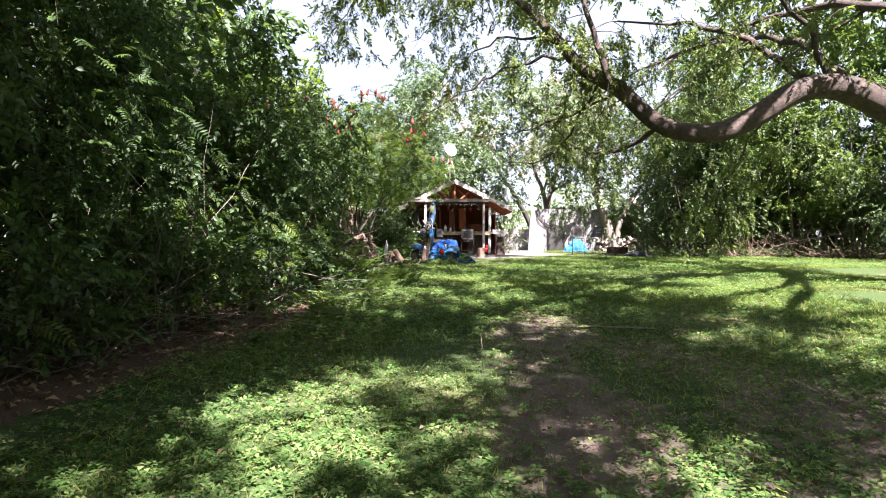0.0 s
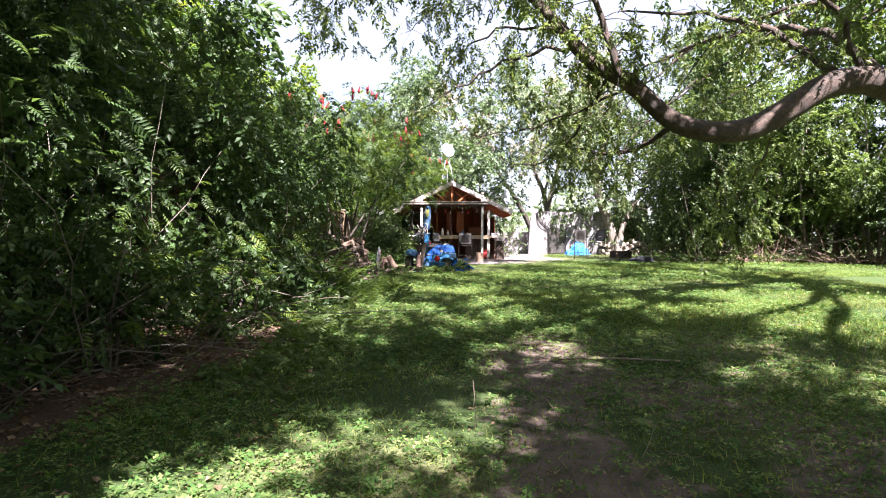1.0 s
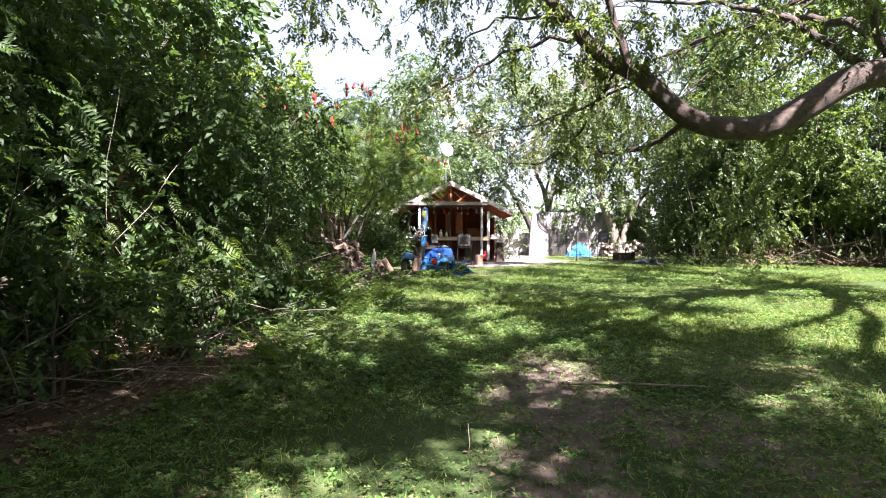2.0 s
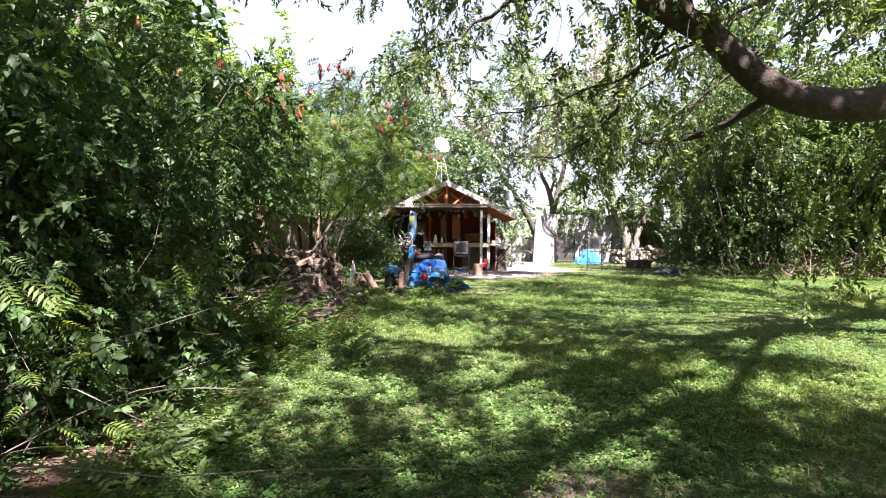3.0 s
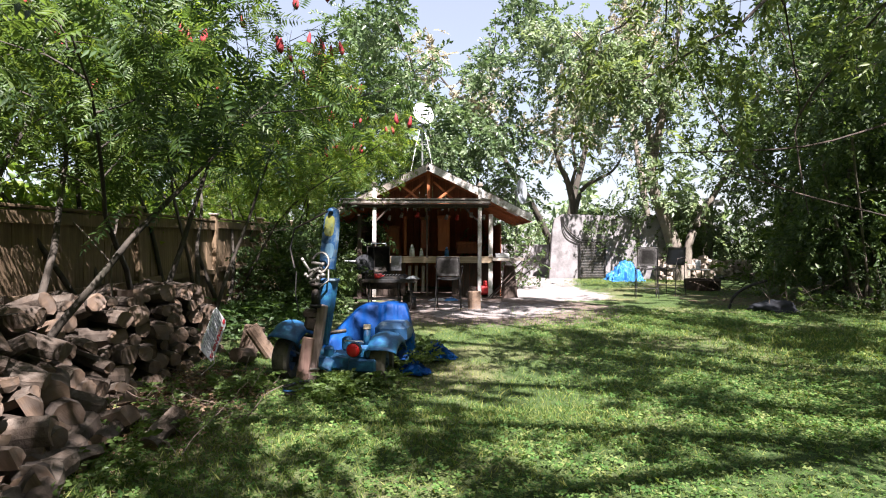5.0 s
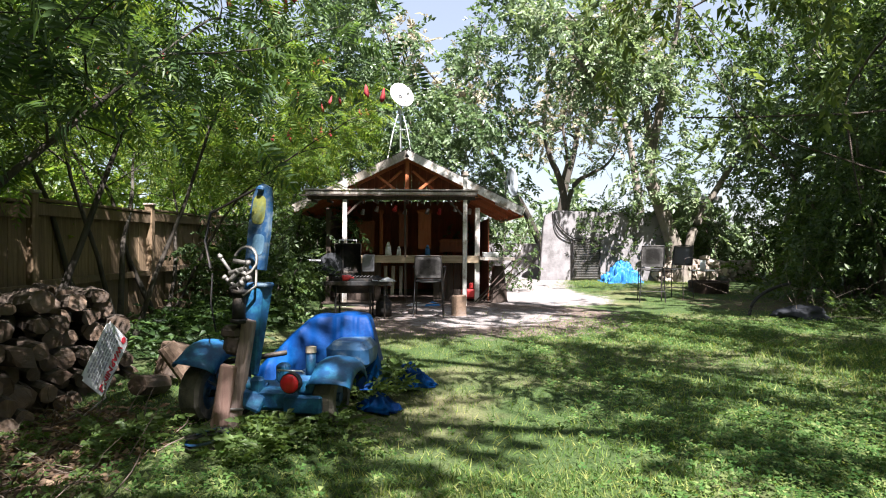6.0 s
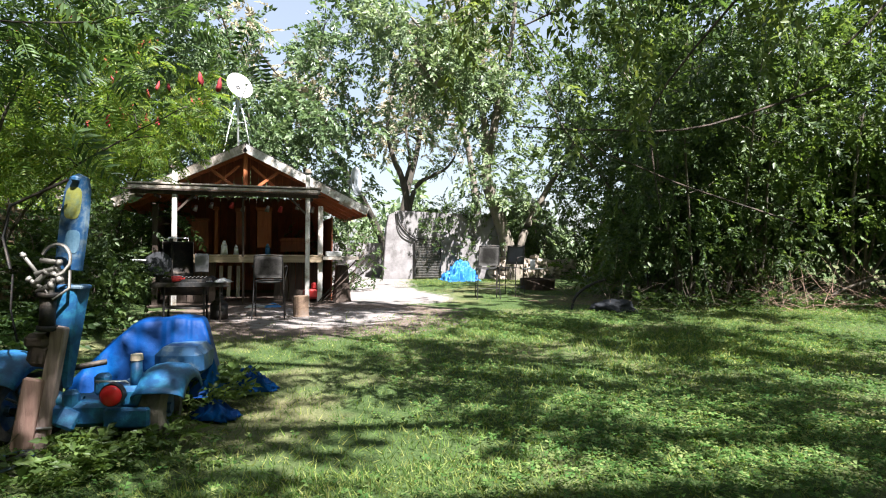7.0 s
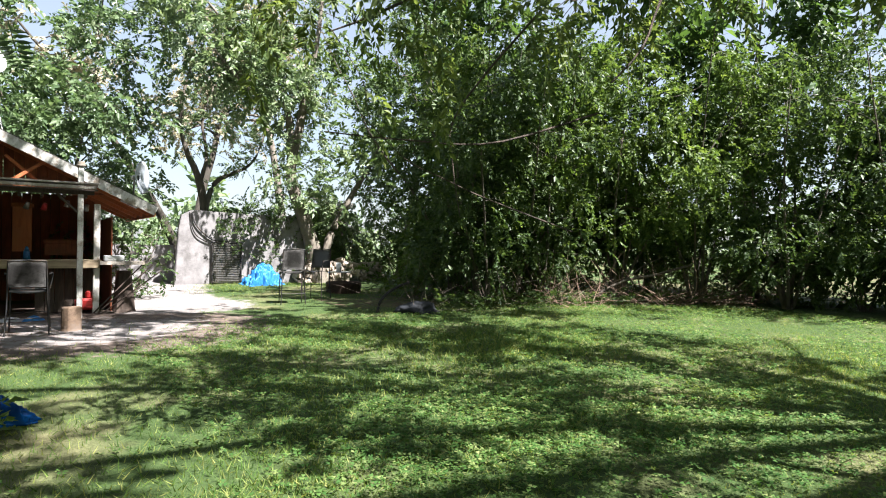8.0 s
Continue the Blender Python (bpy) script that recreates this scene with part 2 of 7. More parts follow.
def tube_arrays(paths, sides=7):
    """Tapered tubes along paths [(points, radii)] as arrays."""
    vs, fs, off = [], [], 0
    for pts, rad in paths:
        pts, rad = np.asarray(pts, float), np.asarray(rad, float)
        n = len(pts)
        s = sides if rad[0] > 0.035 else (5 if rad[0] > 0.02 else 3)
        d = np.gradient(pts, axis=0)
        d /= np.linalg.norm(d, axis=1, keepdims=True) + 1e-9
        ref = np.where(np.abs(d[:, 2:3]) > 0.9, np.array([[1.0, 0, 0]]), np.array([[0, 0, 1.0]]))
        u = np.cross(d, ref)
        u /= np.linalg.norm(u, axis=1, keepdims=True) + 1e-9
        w = np.cross(d, u)
        a = np.linspace(0, 2 * np.pi, s, endpoint=False)
        ring = pts[:, None] + rad[:, None, None] * (np.cos(a)[None, :, None] * u[:, None] + np.sin(a)[None, :, None] * w[:, None])
        vs.append(ring.reshape(-1, 3))
        i = np.arange(n - 1)[:, None] * s
        j, k = np.arange(s)[None, :], (np.arange(s)[None, :] + 1) % s
        fs.append(np.stack([i + j, i + k, i + s + k, i + s + j], -1).reshape(-1, 4) + off)
        off += n * s
    return np.concatenate(vs), np.concatenate(fs)


def tube_mesh(name, paths, material, sides=7):
    v, f = tube_arrays(paths, sides)
    return quick_mesh(name, v, f, material, True)


def rod(name, pts, radius, material, parent, label="", sides=8):
    """A bent rod or pipe through points as a part."""
    pts = np.asarray(pts, float)
    return part_mesh(name, tube_mesh(name, [(pts, np.full(len(pts), radius))], material, sides), parent, label)


def smooth_path(pts, n=24):
    """A smooth line through a few control points."""
    p = np.asarray(pts, float)
    t = np.linspace(0, len(p) - 1, n)
    i = np.clip(t.astype(int), 0, len(p) - 2)
    f = (t - i)[:, None]
    p0, p1, p2, p3 = p[np.maximum(i - 1, 0)], p[i], p[i + 1], p[np.minimum(i + 2, len(p) - 1)]
    return 0.5 * (2 * p1 + (p2 - p0) * f + (2 * p0 - 5 * p1 + 4 * p2 - p3) * f ** 2 + (3 * p1 - p0 - 3 * p2 + p3) * f ** 3)


def frames_for(d, r, roll):
    """Turning matrices whose second axis is d and whose third leans up, rolled at random."""
    d = d / (np.linalg.norm(d, axis=1, keepdims=True) + 1e-9)
    up = np.tile(np.array([[0.0, 0, 1.0]]), (len(d), 1)) + r.normal(0, roll, d.shape)
    x = np.cross(d, up)
    x /= np.linalg.norm(x, axis=1, keepdims=True) + 1e-9
    z = np.cross(x, d)
    return np.stack([x, d, z], -1)


def strew(template, pos, mats, scale):
    """The template's vertices and faces at every place, turn and size."""
    tv, tf = template
    v = np.einsum("nij,kj->nki", mats, tv) * scale[:, None, None] + pos[:, None]
    f = tf[None] + (np.arange(len(pos)) * len(tv))[:, None, None]
    return v.reshape(-1, 3), f.reshape(-1, tf.shape[1])


def leaf_shape(width=0.5, fold=0.12, droop=0.15):
    """One leaf a unit long: two blades either side of the midrib."""
    v = np.array([(0, 0, 0), (width * 0.5, 0.42, fold), (0, 1, -droop), (-width * 0.5, 0.42, fold)])
    return v, np.array([(0, 1, 2), (0, 2, 3)])


def sprig_shape(seed, leaves=15, width=0.5, spread=0.9, leaf=0.3, droop=0.35, bare=0.15):
    """A leafy twig a unit long, bending down, with leaves on both sides."""
    r = np.random.default_rng(seed)
    lv, lf = leaf_shape(width)
    t = np.linspace(bare, 1, leaves)
    pos = np.stack([r.normal(0, 0.03, leaves), t * (1 - 0.12 * t), -droop * t ** 2], -1)
    side = np.where(np.arange(leaves) % 2 == 0, 1, -1)
    d = np.stack([side * spread * r.uniform(0.5, 1.2, leaves), r.uniform(0.3, 1.0, leaves), r.normal(-0.25, 0.35, leaves)], -1)
    d[-1] = (0, 1, -0.6)
    v, f = strew((lv, lf), pos, frames_for(d, r, 0.5), leaf * r.uniform(0.7, 1.25, leaves))
    w = 0.006
    tv = np.array([(-w, 0, 0), (w, 0, 0), (w, 0.5, -droop * 0.25), (-w, 0.5, -droop * 0.25), (0, 0.88, -droop)])
    tf = np.array([(0, 1, 2), (0, 2, 3), (3, 2, 4)])
    return np.concatenate([v, tv]), np.concatenate([f, tf + len(v)])


def frond_shape(seed, pairs=9, droop=0.3):
    """A feathery compound leaf a unit long: pairs of narrow leaflets along a bending rib."""
    r = np.random.default_rng(seed)
    lv, lf = leaf_shape(0.28, 0.04, 0.12)
    t = np.repeat(np.linspace(0.18, 0.95, pairs), 2)
    side = np.tile([1, -1], pairs)
    pos = np.stack([np.zeros_like(t), t, -droop * t ** 2], -1)
    d = np.stack([side * 1.0, np.full_like(t, 0.42), -0.25 + r.normal(0, 0.12, len(t))], -1)
    size = 0.30 * np.sin(np.clip(t * 2.6 + 0.35, 0, 3.0)) ** 0.6
    v, f = strew((lv, lf), pos, frames_for(d, r, 0.12), size)
    ev, ef = strew((lv, lf), np.array([(0, 0.96, -droop * 0.92)]), frames_for(np.array([(0, 1.0, -0.7)]), r, 0.1), np.array([0.2]))
    w = 0.007
    tv = np.array([(-w, 0, 0), (w, 0, 0), (w, 0.5, -droop * 0.25), (-w, 0.5, -droop * 0.25), (0, 0.97, -droop)])
    tf = np.array([(0, 1, 2), (0, 2, 3), (3, 2, 4)])
    return np.concatenate([v, ev, tv]), np.concatenate([f, ef + len(v), tf + len(v) + len(ev)])


SPRIGS = {
    "broad": [sprig_shape(s, 12, 0.55, 0.9, 0.315) for s in range(3)],
    "hanging": [sprig_shape(s + 10, 15, 0.42, 0.7, 0.30, 0.5) for s in range(3)],
    "small": [sprig_shape(s + 20, 12, 0.58, 0.95, 0.235) for s in range(3)],
    "frond": [frond_shape(s + 30, 8) for s in range(3)],
}


def foliage_mesh(name, kind, pos, d, size, material, seed, roll=0.5):
    r = np.random.default_rng(seed)
    pick = r.integers(0, 3, len(pos))
    vs, fs, off = [], [], 0
    for k in range(3):
        sel = pick == k
        if not sel.any():
            continue
        v, f = strew(SPRIGS[kind][k], pos[sel], frames_for(d[sel], r, roll), size[sel])
        vs.append(v), fs.append(f + off)
        off += len(v)
    return quick_mesh(name, np.concatenate(vs), np.concatenate(fs), material)


def ground_z(x, y):
    """The lie of the land: a gentle rise, flattening towards the shed."""
    ys = (-60, -30, -5, 0, 5, 7.3, 9, 12, 17, 24, 31, 60, 400)
    zs = (-1.6, -1.2, -0.78, -0.6, -0.38, -0.23, -0.12, -0.06, 0.0, 0.09, 0.18, 0.4, 1.0)
    return np.interp(y, ys, zs)


def branch_path(r, start, direction, length, steps=6, wobble=0.12, lift=0.0):
    pts = [np.array(start, float)]
    d = np.array(direction, float)
    d /= np.linalg.norm(d)
    for _ in range(steps):
        d = d + r.normal(0, wobble, 3) + np.array([0, 0, lift])
        d /= np.linalg.norm(d)
        pts.append(pts[-1] + d * length / steps)
    return np.array(pts)


CROWNS = {}


def tree(name, at, height, spread, seed, kind="broad", leaf=LEAF_MID, bark=BARK, sprigs=1500, sprig=0.45, stems=1, girth=0.12, clear=0.3, limbs=9,
         droop=0.1, lean=(0.0, 0.0), clump=0.6, label="", category="tree", group="", flare=0.35, up=0.75):
    """A tree or shrub: tapered stems, limbs, twigs, and a crown of leafy sprigs that hang along the twigs."""
    r = np.random.default_rng(seed)
    paths, anchors, aims = [], [], []
    for s in range(stems):
        out = np.array([math.cos(2 * math.pi * s / stems + seed), math.sin(2 * math.pi * s / stems + seed), 0]) * (flare if stems > 1 else 0)
        h = height * r.uniform(0.75, 1.0) if stems > 1 else height
        main = branch_path(r, out * 0.25, (out[0] + lean[0], out[1] + lean[1], 1), h * 0.9, 9, 0.09)
        g = girth * r.uniform(0.7, 1.1)
        rad = g * np.linspace(1, 0.12, len(main)) ** 0.9
        rad[0] *= 1.35
        paths.append((main, rad))
        for i in range(max(3, limbs // stems)):
            f = clear + (1 - clear) * (i + r.uniform(0, 0.8)) / max(3, limbs // stems)
            f = min(f, 0.97)
            k = f * (len(main) - 1)
            base = main[int(k)] + (main[min(int(k) + 1, len(main) - 1)] - main[int(k)]) * (k - int(k))
            a = r.uniform(0, 2 * math.pi) + i * 2.4
            L = spread * (1.05 - 0.55 * f) * r.uniform(0.75, 1.2)
            limb = branch_path(r, base, (math.cos(a), math.sin(a), up * r.uniform(0.3, 1.1)), L, 6, 0.16, -droop * 0.35)
            r0 = max(0.012, np.interp(k, np.arange(len(main)), rad) * 0.5)
            paths.append((limb, r0 * np.linspace(1, 0.2, 7)))
            for j in range(4):
                q = limb[2 + j % 5] if 2 + j % 5 < 7 else limb[-1]
                ta = a + r.normal(0, 0.9)
                tw = branch_path(r, q, (math.cos(ta), math.sin(ta), r.normal(0.15, 0.4) - droop), L * r.uniform(0.25, 0.5), 4, 0.2, -droop * 0.5)
                paths.append((tw, max(0.006, r0 * 0.3) * np.linspace(1, 0.3, 5)))
                anchors.extend(tw[1:])
                aims.extend(np.gradient(tw, axis=0)[1:])
            anchors.extend(limb[3:])
            aims.extend(np.gradient(limb, axis=0)[3:])
    anchors, aims = np.array(anchors), np.array(aims)
    pick = r.integers(0, len(anchors), sprigs)
    pos = anchors[pick] + r.normal(0, clump * 0.36, (sprigs, 3))
    pos[:, 2] = np.maximum(pos[:, 2], 0.12)
    d = aims[pick] / np.linalg.norm(aims[pick], axis=1, keepdims=True) * 0.8 + r.normal(0, 0.6, (sprigs, 3)) + np.array([0, 0, -droop])
    size = sprig * r.uniform(0.65, 1.25, sprigs)
    z = float(ground_z(at[0], at[1])) - 0.05
    tips = anchors[anchors[:, 2] > np.percentile(anchors[:, 2], 55)]
    ob = empty(name, (at[0], at[1], z), label, category, group)
    part_mesh("trunk", tube_mesh("trunk", paths, bark), ob)
    part_mesh("crown", foliage_mesh("crown", kind, pos, d, size, leaf, seed + 500), ob)
    CROWNS[ob.name] = tips
    return ob


def sprays(ob, seed, n, size, material, h, w):
    """Light feathery sprays over the outside of a hedge tree, as a second layer of its crown."""
    r = np.random.default_rng(seed)
    a, f = r.uniform(0, 2 * math.pi, n), r.uniform(0.12, 1.0, n)
    rad = w * (1.0 - 0.45 * f) * r.uniform(0.6, 1.1, n)
    pos = np.stack([rad * np.cos(a), rad * np.sin(a), h * f * 0.95], -1)
    d = np.stack([np.cos(a), np.sin(a), r.normal(-0.35, 0.4, n)], -1) + r.normal(0, 0.4, (n, 3))
    part_mesh("sprays", foliage_mesh("sprays", "frond", pos, d, size * r.uniform(0.6, 1.3, n), material, seed, 0.4), ob)


def seed_head(r):
    """A sumac's upright seed head: a knobbly pointed cone."""
    v, f = tube_arrays([(np.array([(0, 0, z) for z in (0, 0.02, 0.05, 0.09, 0.13, 0.16)]) * 1.35, np.array([0.008, 0.032, 0.036, 0.03, 0.018, 0.003]) * r.uniform(1.0, 1.35))], 7)
    v = v + r.normal(0, 0.004, v.shape)
    return quick_mesh("seed_head", v, f, SUMAC_RED)


# ---- ground ----
def axis_steps(lo, hi, fine_lo, fine_hi, step):
    left = fine_lo - np.geomspace(step, fine_lo - lo, 14)[::-1]
    right = fine_hi + np.geomspace(step, hi - fine_hi, 14)
    return np.concatenate([left, np.arange(fine_lo, fine_hi + 1e-6, step), right])


def wave(x, y, s, k):
    """Smooth made-up unevenness between about -1 and 1."""
    return (np.sin(x * s + k) * np.cos(y * s * 1.3 + 2 * k) + np.sin((x + y) * s * 0.63 + 3 * k) + np.cos((x - 1.7 * y) * s * 0.41 + k)) / 2.4


def worn(x, y):
    """How bare the ground is at a place: trodden earth, leaf litter, gravel (0 to 1 each)."""
    path = np.exp(-((x - 0.75 - 0.09 * (y - 3)) / (0.48 + 0.06 * np.clip(y, 0, 6))) ** 2) * np.clip((9.2 - y) / 2.0, 0, 1) * (0.60 + 0.22 * wave(x, y, 3.1, 6))
    path2 = np.exp(-((x - 2.3 - 0.5 * wave(x, y, 0.7, 1)) / 1.5) ** 2) * np.clip((8.0 - y) / 2.5, 0, 1) * (0.50 + 0.24 * wave(x, y, 2.7, 3))
    patio = np.clip(1.6 - np.sqrt(((x - 1.7) / 2.9) ** 2 + ((y - 23.0) / 2.6) ** 2) * 1.2, 0, 1)
    edge = -1.55 - 0.055 * np.abs(y - 9.5) - 0.28 * np.clip(6.3 - y, 0, 4) + 0.72 * np.exp(-((y - 13.2) / 1.4) ** 2) + 0.3 * np.exp(-((y - 7.6) / 1.3) ** 2) + 0.25 * wave(x, y, 0.9, 2)
    litter = np.clip((edge - x) / 0.5 + 0.3, 0, 1) * np.clip((19.0 - y) / 1.5, 0, 1)
    litter = np.maximum(litter, np.clip(1.35 * np.exp(-((x + 1.75) / 0.75) ** 2 - ((y - 16.2) / 1.1) ** 2), 0, 0.85))
    thicket = np.clip((y - (22.9 - 0.1 * np.maximum(x - 8, 0) ** 1.5)) / 0.8, 0, 1) * (x > 6.3) * (y < 26)
    gravel = np.clip((y - 23.6 + 0.5 * wave(x, y, 1.1, 4)) / 2.4, 0, 1) * np.clip((x - 1.7) / 0.8, 0, 1) * np.clip((5.3 + 0.1 * (y - 25) - x + 0.4 * wave(x, y, 1.3, 7)) / 1.5, 0, 1) * (y < 40)
    return np.maximum(np.maximum(path, path2), patio * 0.85), np.maximum(litter, thicket * 0.45) * 0.9, np.maximum(gravel * 0.95, patio * (0.42 + 0.2 * wave(x, y, 2.2, 8)))


xs = axis_steps(-600, 600, -8, 20, 0.25)
ys = axis_steps(-600, 900, -3, 36, 0.25)
gx, gy = np.meshgrid(xs, ys)
gz = ground_z(gx, gy) + 0.018 * wave(gx, gy, 1.9, 0.4) + 0.01 * wave(gx, gy, 5.1, 1.3)
gi = np.arange(gx.size).reshape(gx.shape)
ground_me = quick_mesh("ground", np.stack([gx, gy, gz], -1).reshape(-1, 3),
                       np.stack([gi[:-1, :-1], gi[:-1, 1:], gi[1:, 1:], gi[1:, :-1]], -1).reshape(-1, 4), ground_material(), True)
for key, layer in zip(("dirt", "litter", "gravel"), worn(gx.ravel(), gy.ravel())):
    ground_me.attributes.new(key, 'FLOAT', 'POINT').data.foreach_set("value", layer.astype(np.float32))
tagged(new("ground", ground_me), "uneven lawn with bare earth, leaf litter and gravel", "ground", kind="structure")


def ground_here(x, y):
    return ground_z(x, y) + 0.018 * wave(x, y, 1.9, 0.4) + 0.01 * wave(x, y, 5.1, 1.3)


# ---- trees ----
THICKET = "trees of the dense thicket"
for i, (x, y, h, w) in enumerate([(9.5, 23.2, 7.5, 1.25), (10.2, 24.6, 8.5, 1.8), (10.9, 23.8, 8.0, 2.0), (11.9, 23.6, 8.8, 1.8), (13.4, 22.5, 8.2, 1.8),
                                  (14.8, 21.1, 8.6, 1.8), (15.9, 19.4, 8.0, 1.9), (16.8, 17.0, 8.4, 2.3), (17.4, 14.8, 8.0, 2.3), (17.9, 12.4, 7.5, 2.3)]):
    tree("thicket_tree", (x, y), h, w, 100 + i, "small", LEAF_MID if i in (3, 4, 5) else LEAF_THICKET, BARK, 1600 if i < 7 else 1000, 0.43, stems=6, girth=0.045, clear=0.26 if i in (3, 4, 5) else 0.18 if i == 0 else 0.12, limbs=40, droop=0.22, clump=0.7,
         label="tall dense green thicket tree with several thin stems", group=THICKET, flare=0.28)
for i, (x, y, h, w) in enumerate([(14.6, 29.4, 9, 2.4), (13.9, 26.6, 10.5, 2.8), (15.6, 24.4, 10, 3.0), (18.2, 21.4, 10, 3.0), (19.8, 17.5, 10, 3.0), (20.5, 13.0, 9, 3.0)]):
    tree("tree", (x, y), h, w, 140 + i, "broad", LEAF_DARK, BARK, 560, 0.9, girth=0.14, clear=0.08, limbs=18, droop=0.15, clump=1.0,
         label="tall leafy tree at the back of the thicket", group=THICKET)

for i, (x, y) in enumerate([(10.2, 25.2), (11.9, 25.4), (14.6, 25.4), (16.4, 23.9), (17.4, 21.6), (17.3, 18.3), (18.0, 16.0)]):
    tree("shrub", (x, y), 3.0, 1.7, 160 + i, "small", LEAF_MID, BARK, 420, 0.5, stems=5, girth=0.03, clear=0.02, limbs=20, clump=0.6, label="dark leafy shrub inside the thicket", category="shrub", group="shrubs of the thicket")

HEDGE = "trees of the overgrown hedge"
for i, (x, y, h, w) in enumerate([(-5.2, 1.6, 7.4, 2.1), (-4.9, 3.8, 6.8, 1.9), (-4.2, 6.0, 5.4, 1.8), (-3.8, 8.2, 4.6, 1.8), (-3.6, 10.3, 4.3, 1.7), (-3.5, 12.2, 4.2, 1.6)]):
    ob = tree("hedge_tree", (x, y), h, w, 200 + i, "small", LEAF_THICKET if i < 2 else LEAF_DARK, BARK_DARK, 2000, 0.31, stems=5, girth=0.045, clear=0.18, limbs=35, droop=0.25, clump=0.62,
              label="overgrown hedge tree with feathery drooping green leaves", group=HEDGE, flare=0.32)
    sprays(ob, 260 + i, 620, 0.26, LEAF_DARK if i < 3 else LEAF_MID, h, w)
# the two 13 m trees further west are added to cut skylight
for i, (x, y, h, w) in enumerate([(-6.3, 2.0, 10.5, 3.2), (-6.3, 6.0, 9.5, 3.4), (-6.6, 10.0, 8.4, 2.9), (-6.8, 13.5, 7.5, 2.8), (-7.2, 17.5, 8.0, 2.8), (-9.5, 4.0, 13.0, 3.4), (-9.8, 9.5, 13.0, 3.4)]):
    tree("tree", (x, y), h, w, 230 + i, "broad", LEAF_SUMAC if i == 4 else LEAF_DARK, BARK, 460, 0.74, girth=0.13, clear=0.15, limbs=20, clump=0.8, droop=0.2,
         label="tall dark leafy tree beside the hedge", group=HEDGE)

for i, (x, y, h, w) in enumerate([(-3.7, 4.6, 1.6, 0.8), (-2.9, 6.2, 1.5, 0.7), (-2.35, 7.6, 1.3, 0.65), (-2.25, 9.2, 1.2, 0.6), (-4.1, 3.0, 1.7, 0.8)]):
    ob = tree("shrub", (x, y), h, w, 290 + i, "small", LEAF_DARK, BARK, 380, 0.3, stems=5, girth=0.02, clear=0.1, limbs=16, clump=0.4,
              label="low dark shrub at the foot of the hedge", category="shrub", group="shrubs along the hedge")
    sprays(ob, 295 + i, 60, 0.26, LEAF_SUMAC, h, w)
for i, (x, y, h, w) in enumerate([(-2.45, 23.4, 2.3, 1.0), (-2.2, 25.2, 2.6, 1.0), (-2.5, 27.2, 2.8, 1.2), (-1.75, 22.2, 1.3, 0.7), (-2.3, 29.5, 3.2, 1.4), (0.2, 30.2, 2.6, 1.5), (6.55, 31.75, 3.4, 1.1), (7.6, 31.8, 3.6, 1.2), (2.75, 27.2, 2.5, 0.5)]):
    tree("shrub", (x, y), h, w, 280 + i, "small", LEAF_THICKET, BARK, 150 if w < 0.6 else 400 if w < 1.4 else 560, 0.36, stems=5, girth=0.025, clear=0.06, limbs=20, clump=0.5,
         label="dark leafy shrub beside the shed", category="shrub", group="shrubs round the shed")

SUMACS = "sumac trees along the fence"
# sumacs 0, 1 and 5 take darker leaves, their shade put into the colour
for i, (x, y, h, w) in enumerate([(-2.8, 15.6, 5.6, 2.3), (-2.9, 18.0, 5.4, 2.2), (-2.9, 20.0, 5.2, 2.0), (-3.2, 21.8, 5.4, 1.6), (-3.3, 26.0, 5.6, 1.8), (-4.4, 16.6, 6.0, 2.0), (-2.6, 26.8, 5.6, 1.6)]):
    ob = tree("sumac_tree", (x, y), h, w, 300 + i, "frond", (LEAF_DARK, LEAF_MID, LEAF_SUMAC, LEAF_SUMAC, LEAF_SUMAC, LEAF_DARK, LEAF_SUMAC)[i], BARK_DARK, 1150, 0.36, stems=4, girth=0.042, clear=0.58, limbs=24, droop=0.05, clump=0.6,
              label="slender sumac tree with feathery leaves and red seed heads", group=SUMACS, flare=0.45, up=1.0)
    r = np.random.default_rng(350 + i)
    for _ in range(26):
        spot = r.choice(CROWNS[ob.name]) + np.array([0.1, -0.18, 0.18])
        part_mesh("seed_head", seed_head(r), ob, "dark red upright seed head", pose(*spot, r.uniform(-20, 20), r.uniform(-20, 20), 0))

for i, (x, y, h) in enumerate([(-5.9, 19.0, 2.9), (-6.2, 21.6, 3.2), (-6.0, 24.2, 3.0), (-6.3, 27.0, 3.4), (-5.4, 30.0, 3.4), (-7.8, 17.0, 3.2)]):
    tree("shrub", (x, y), h, 1.7, 380 + i, "broad", LEAF_SUMAC, BARK, 240, 0.6, stems=5, girth=0.03, clear=0.1, limbs=20, clump=0.7,
         label="bright yellow-green shrub beyond the fence", category="shrub", group="shrubs beyond the fence")

BACK = "tall trees behind the shed"
for i, (x, y, h, w, leaf, n) in enumerate([(6.1, 37.5, 15.0, 3.6, LEAF_TAN, 620), (10.4, 38.0, 14.0, 3.4, LEAF_TAN, 560),
                                           (13.2, 33.0, 12.0, 3.4, LEAF_GREY, 1000), (-5.4, 33.0, 9.5, 3.4, LEAF_SUMAC, 900), (-9.0, 27.5, 9.0, 3.4, LEAF_SUMAC, 800), (-9.5, 21.5, 9.0, 3.4, LEAF_SUMAC, 800), (-10.0, 15.5, 10.0, 3.4, LEAF_SUMAC, 600)]):
    tree("tree", (x, y), h, w, 400 + i, "broad", leaf, BARK_PALE if i else BARK_DARK, n, 0.6, stems=2 if i == 0 else 1, girth=0.2, clear=0.52 if i < 2 else 0.2, limbs=24, clump=0.9,
         label="tall sunlit leafy tree behind the garden", group=BACK)
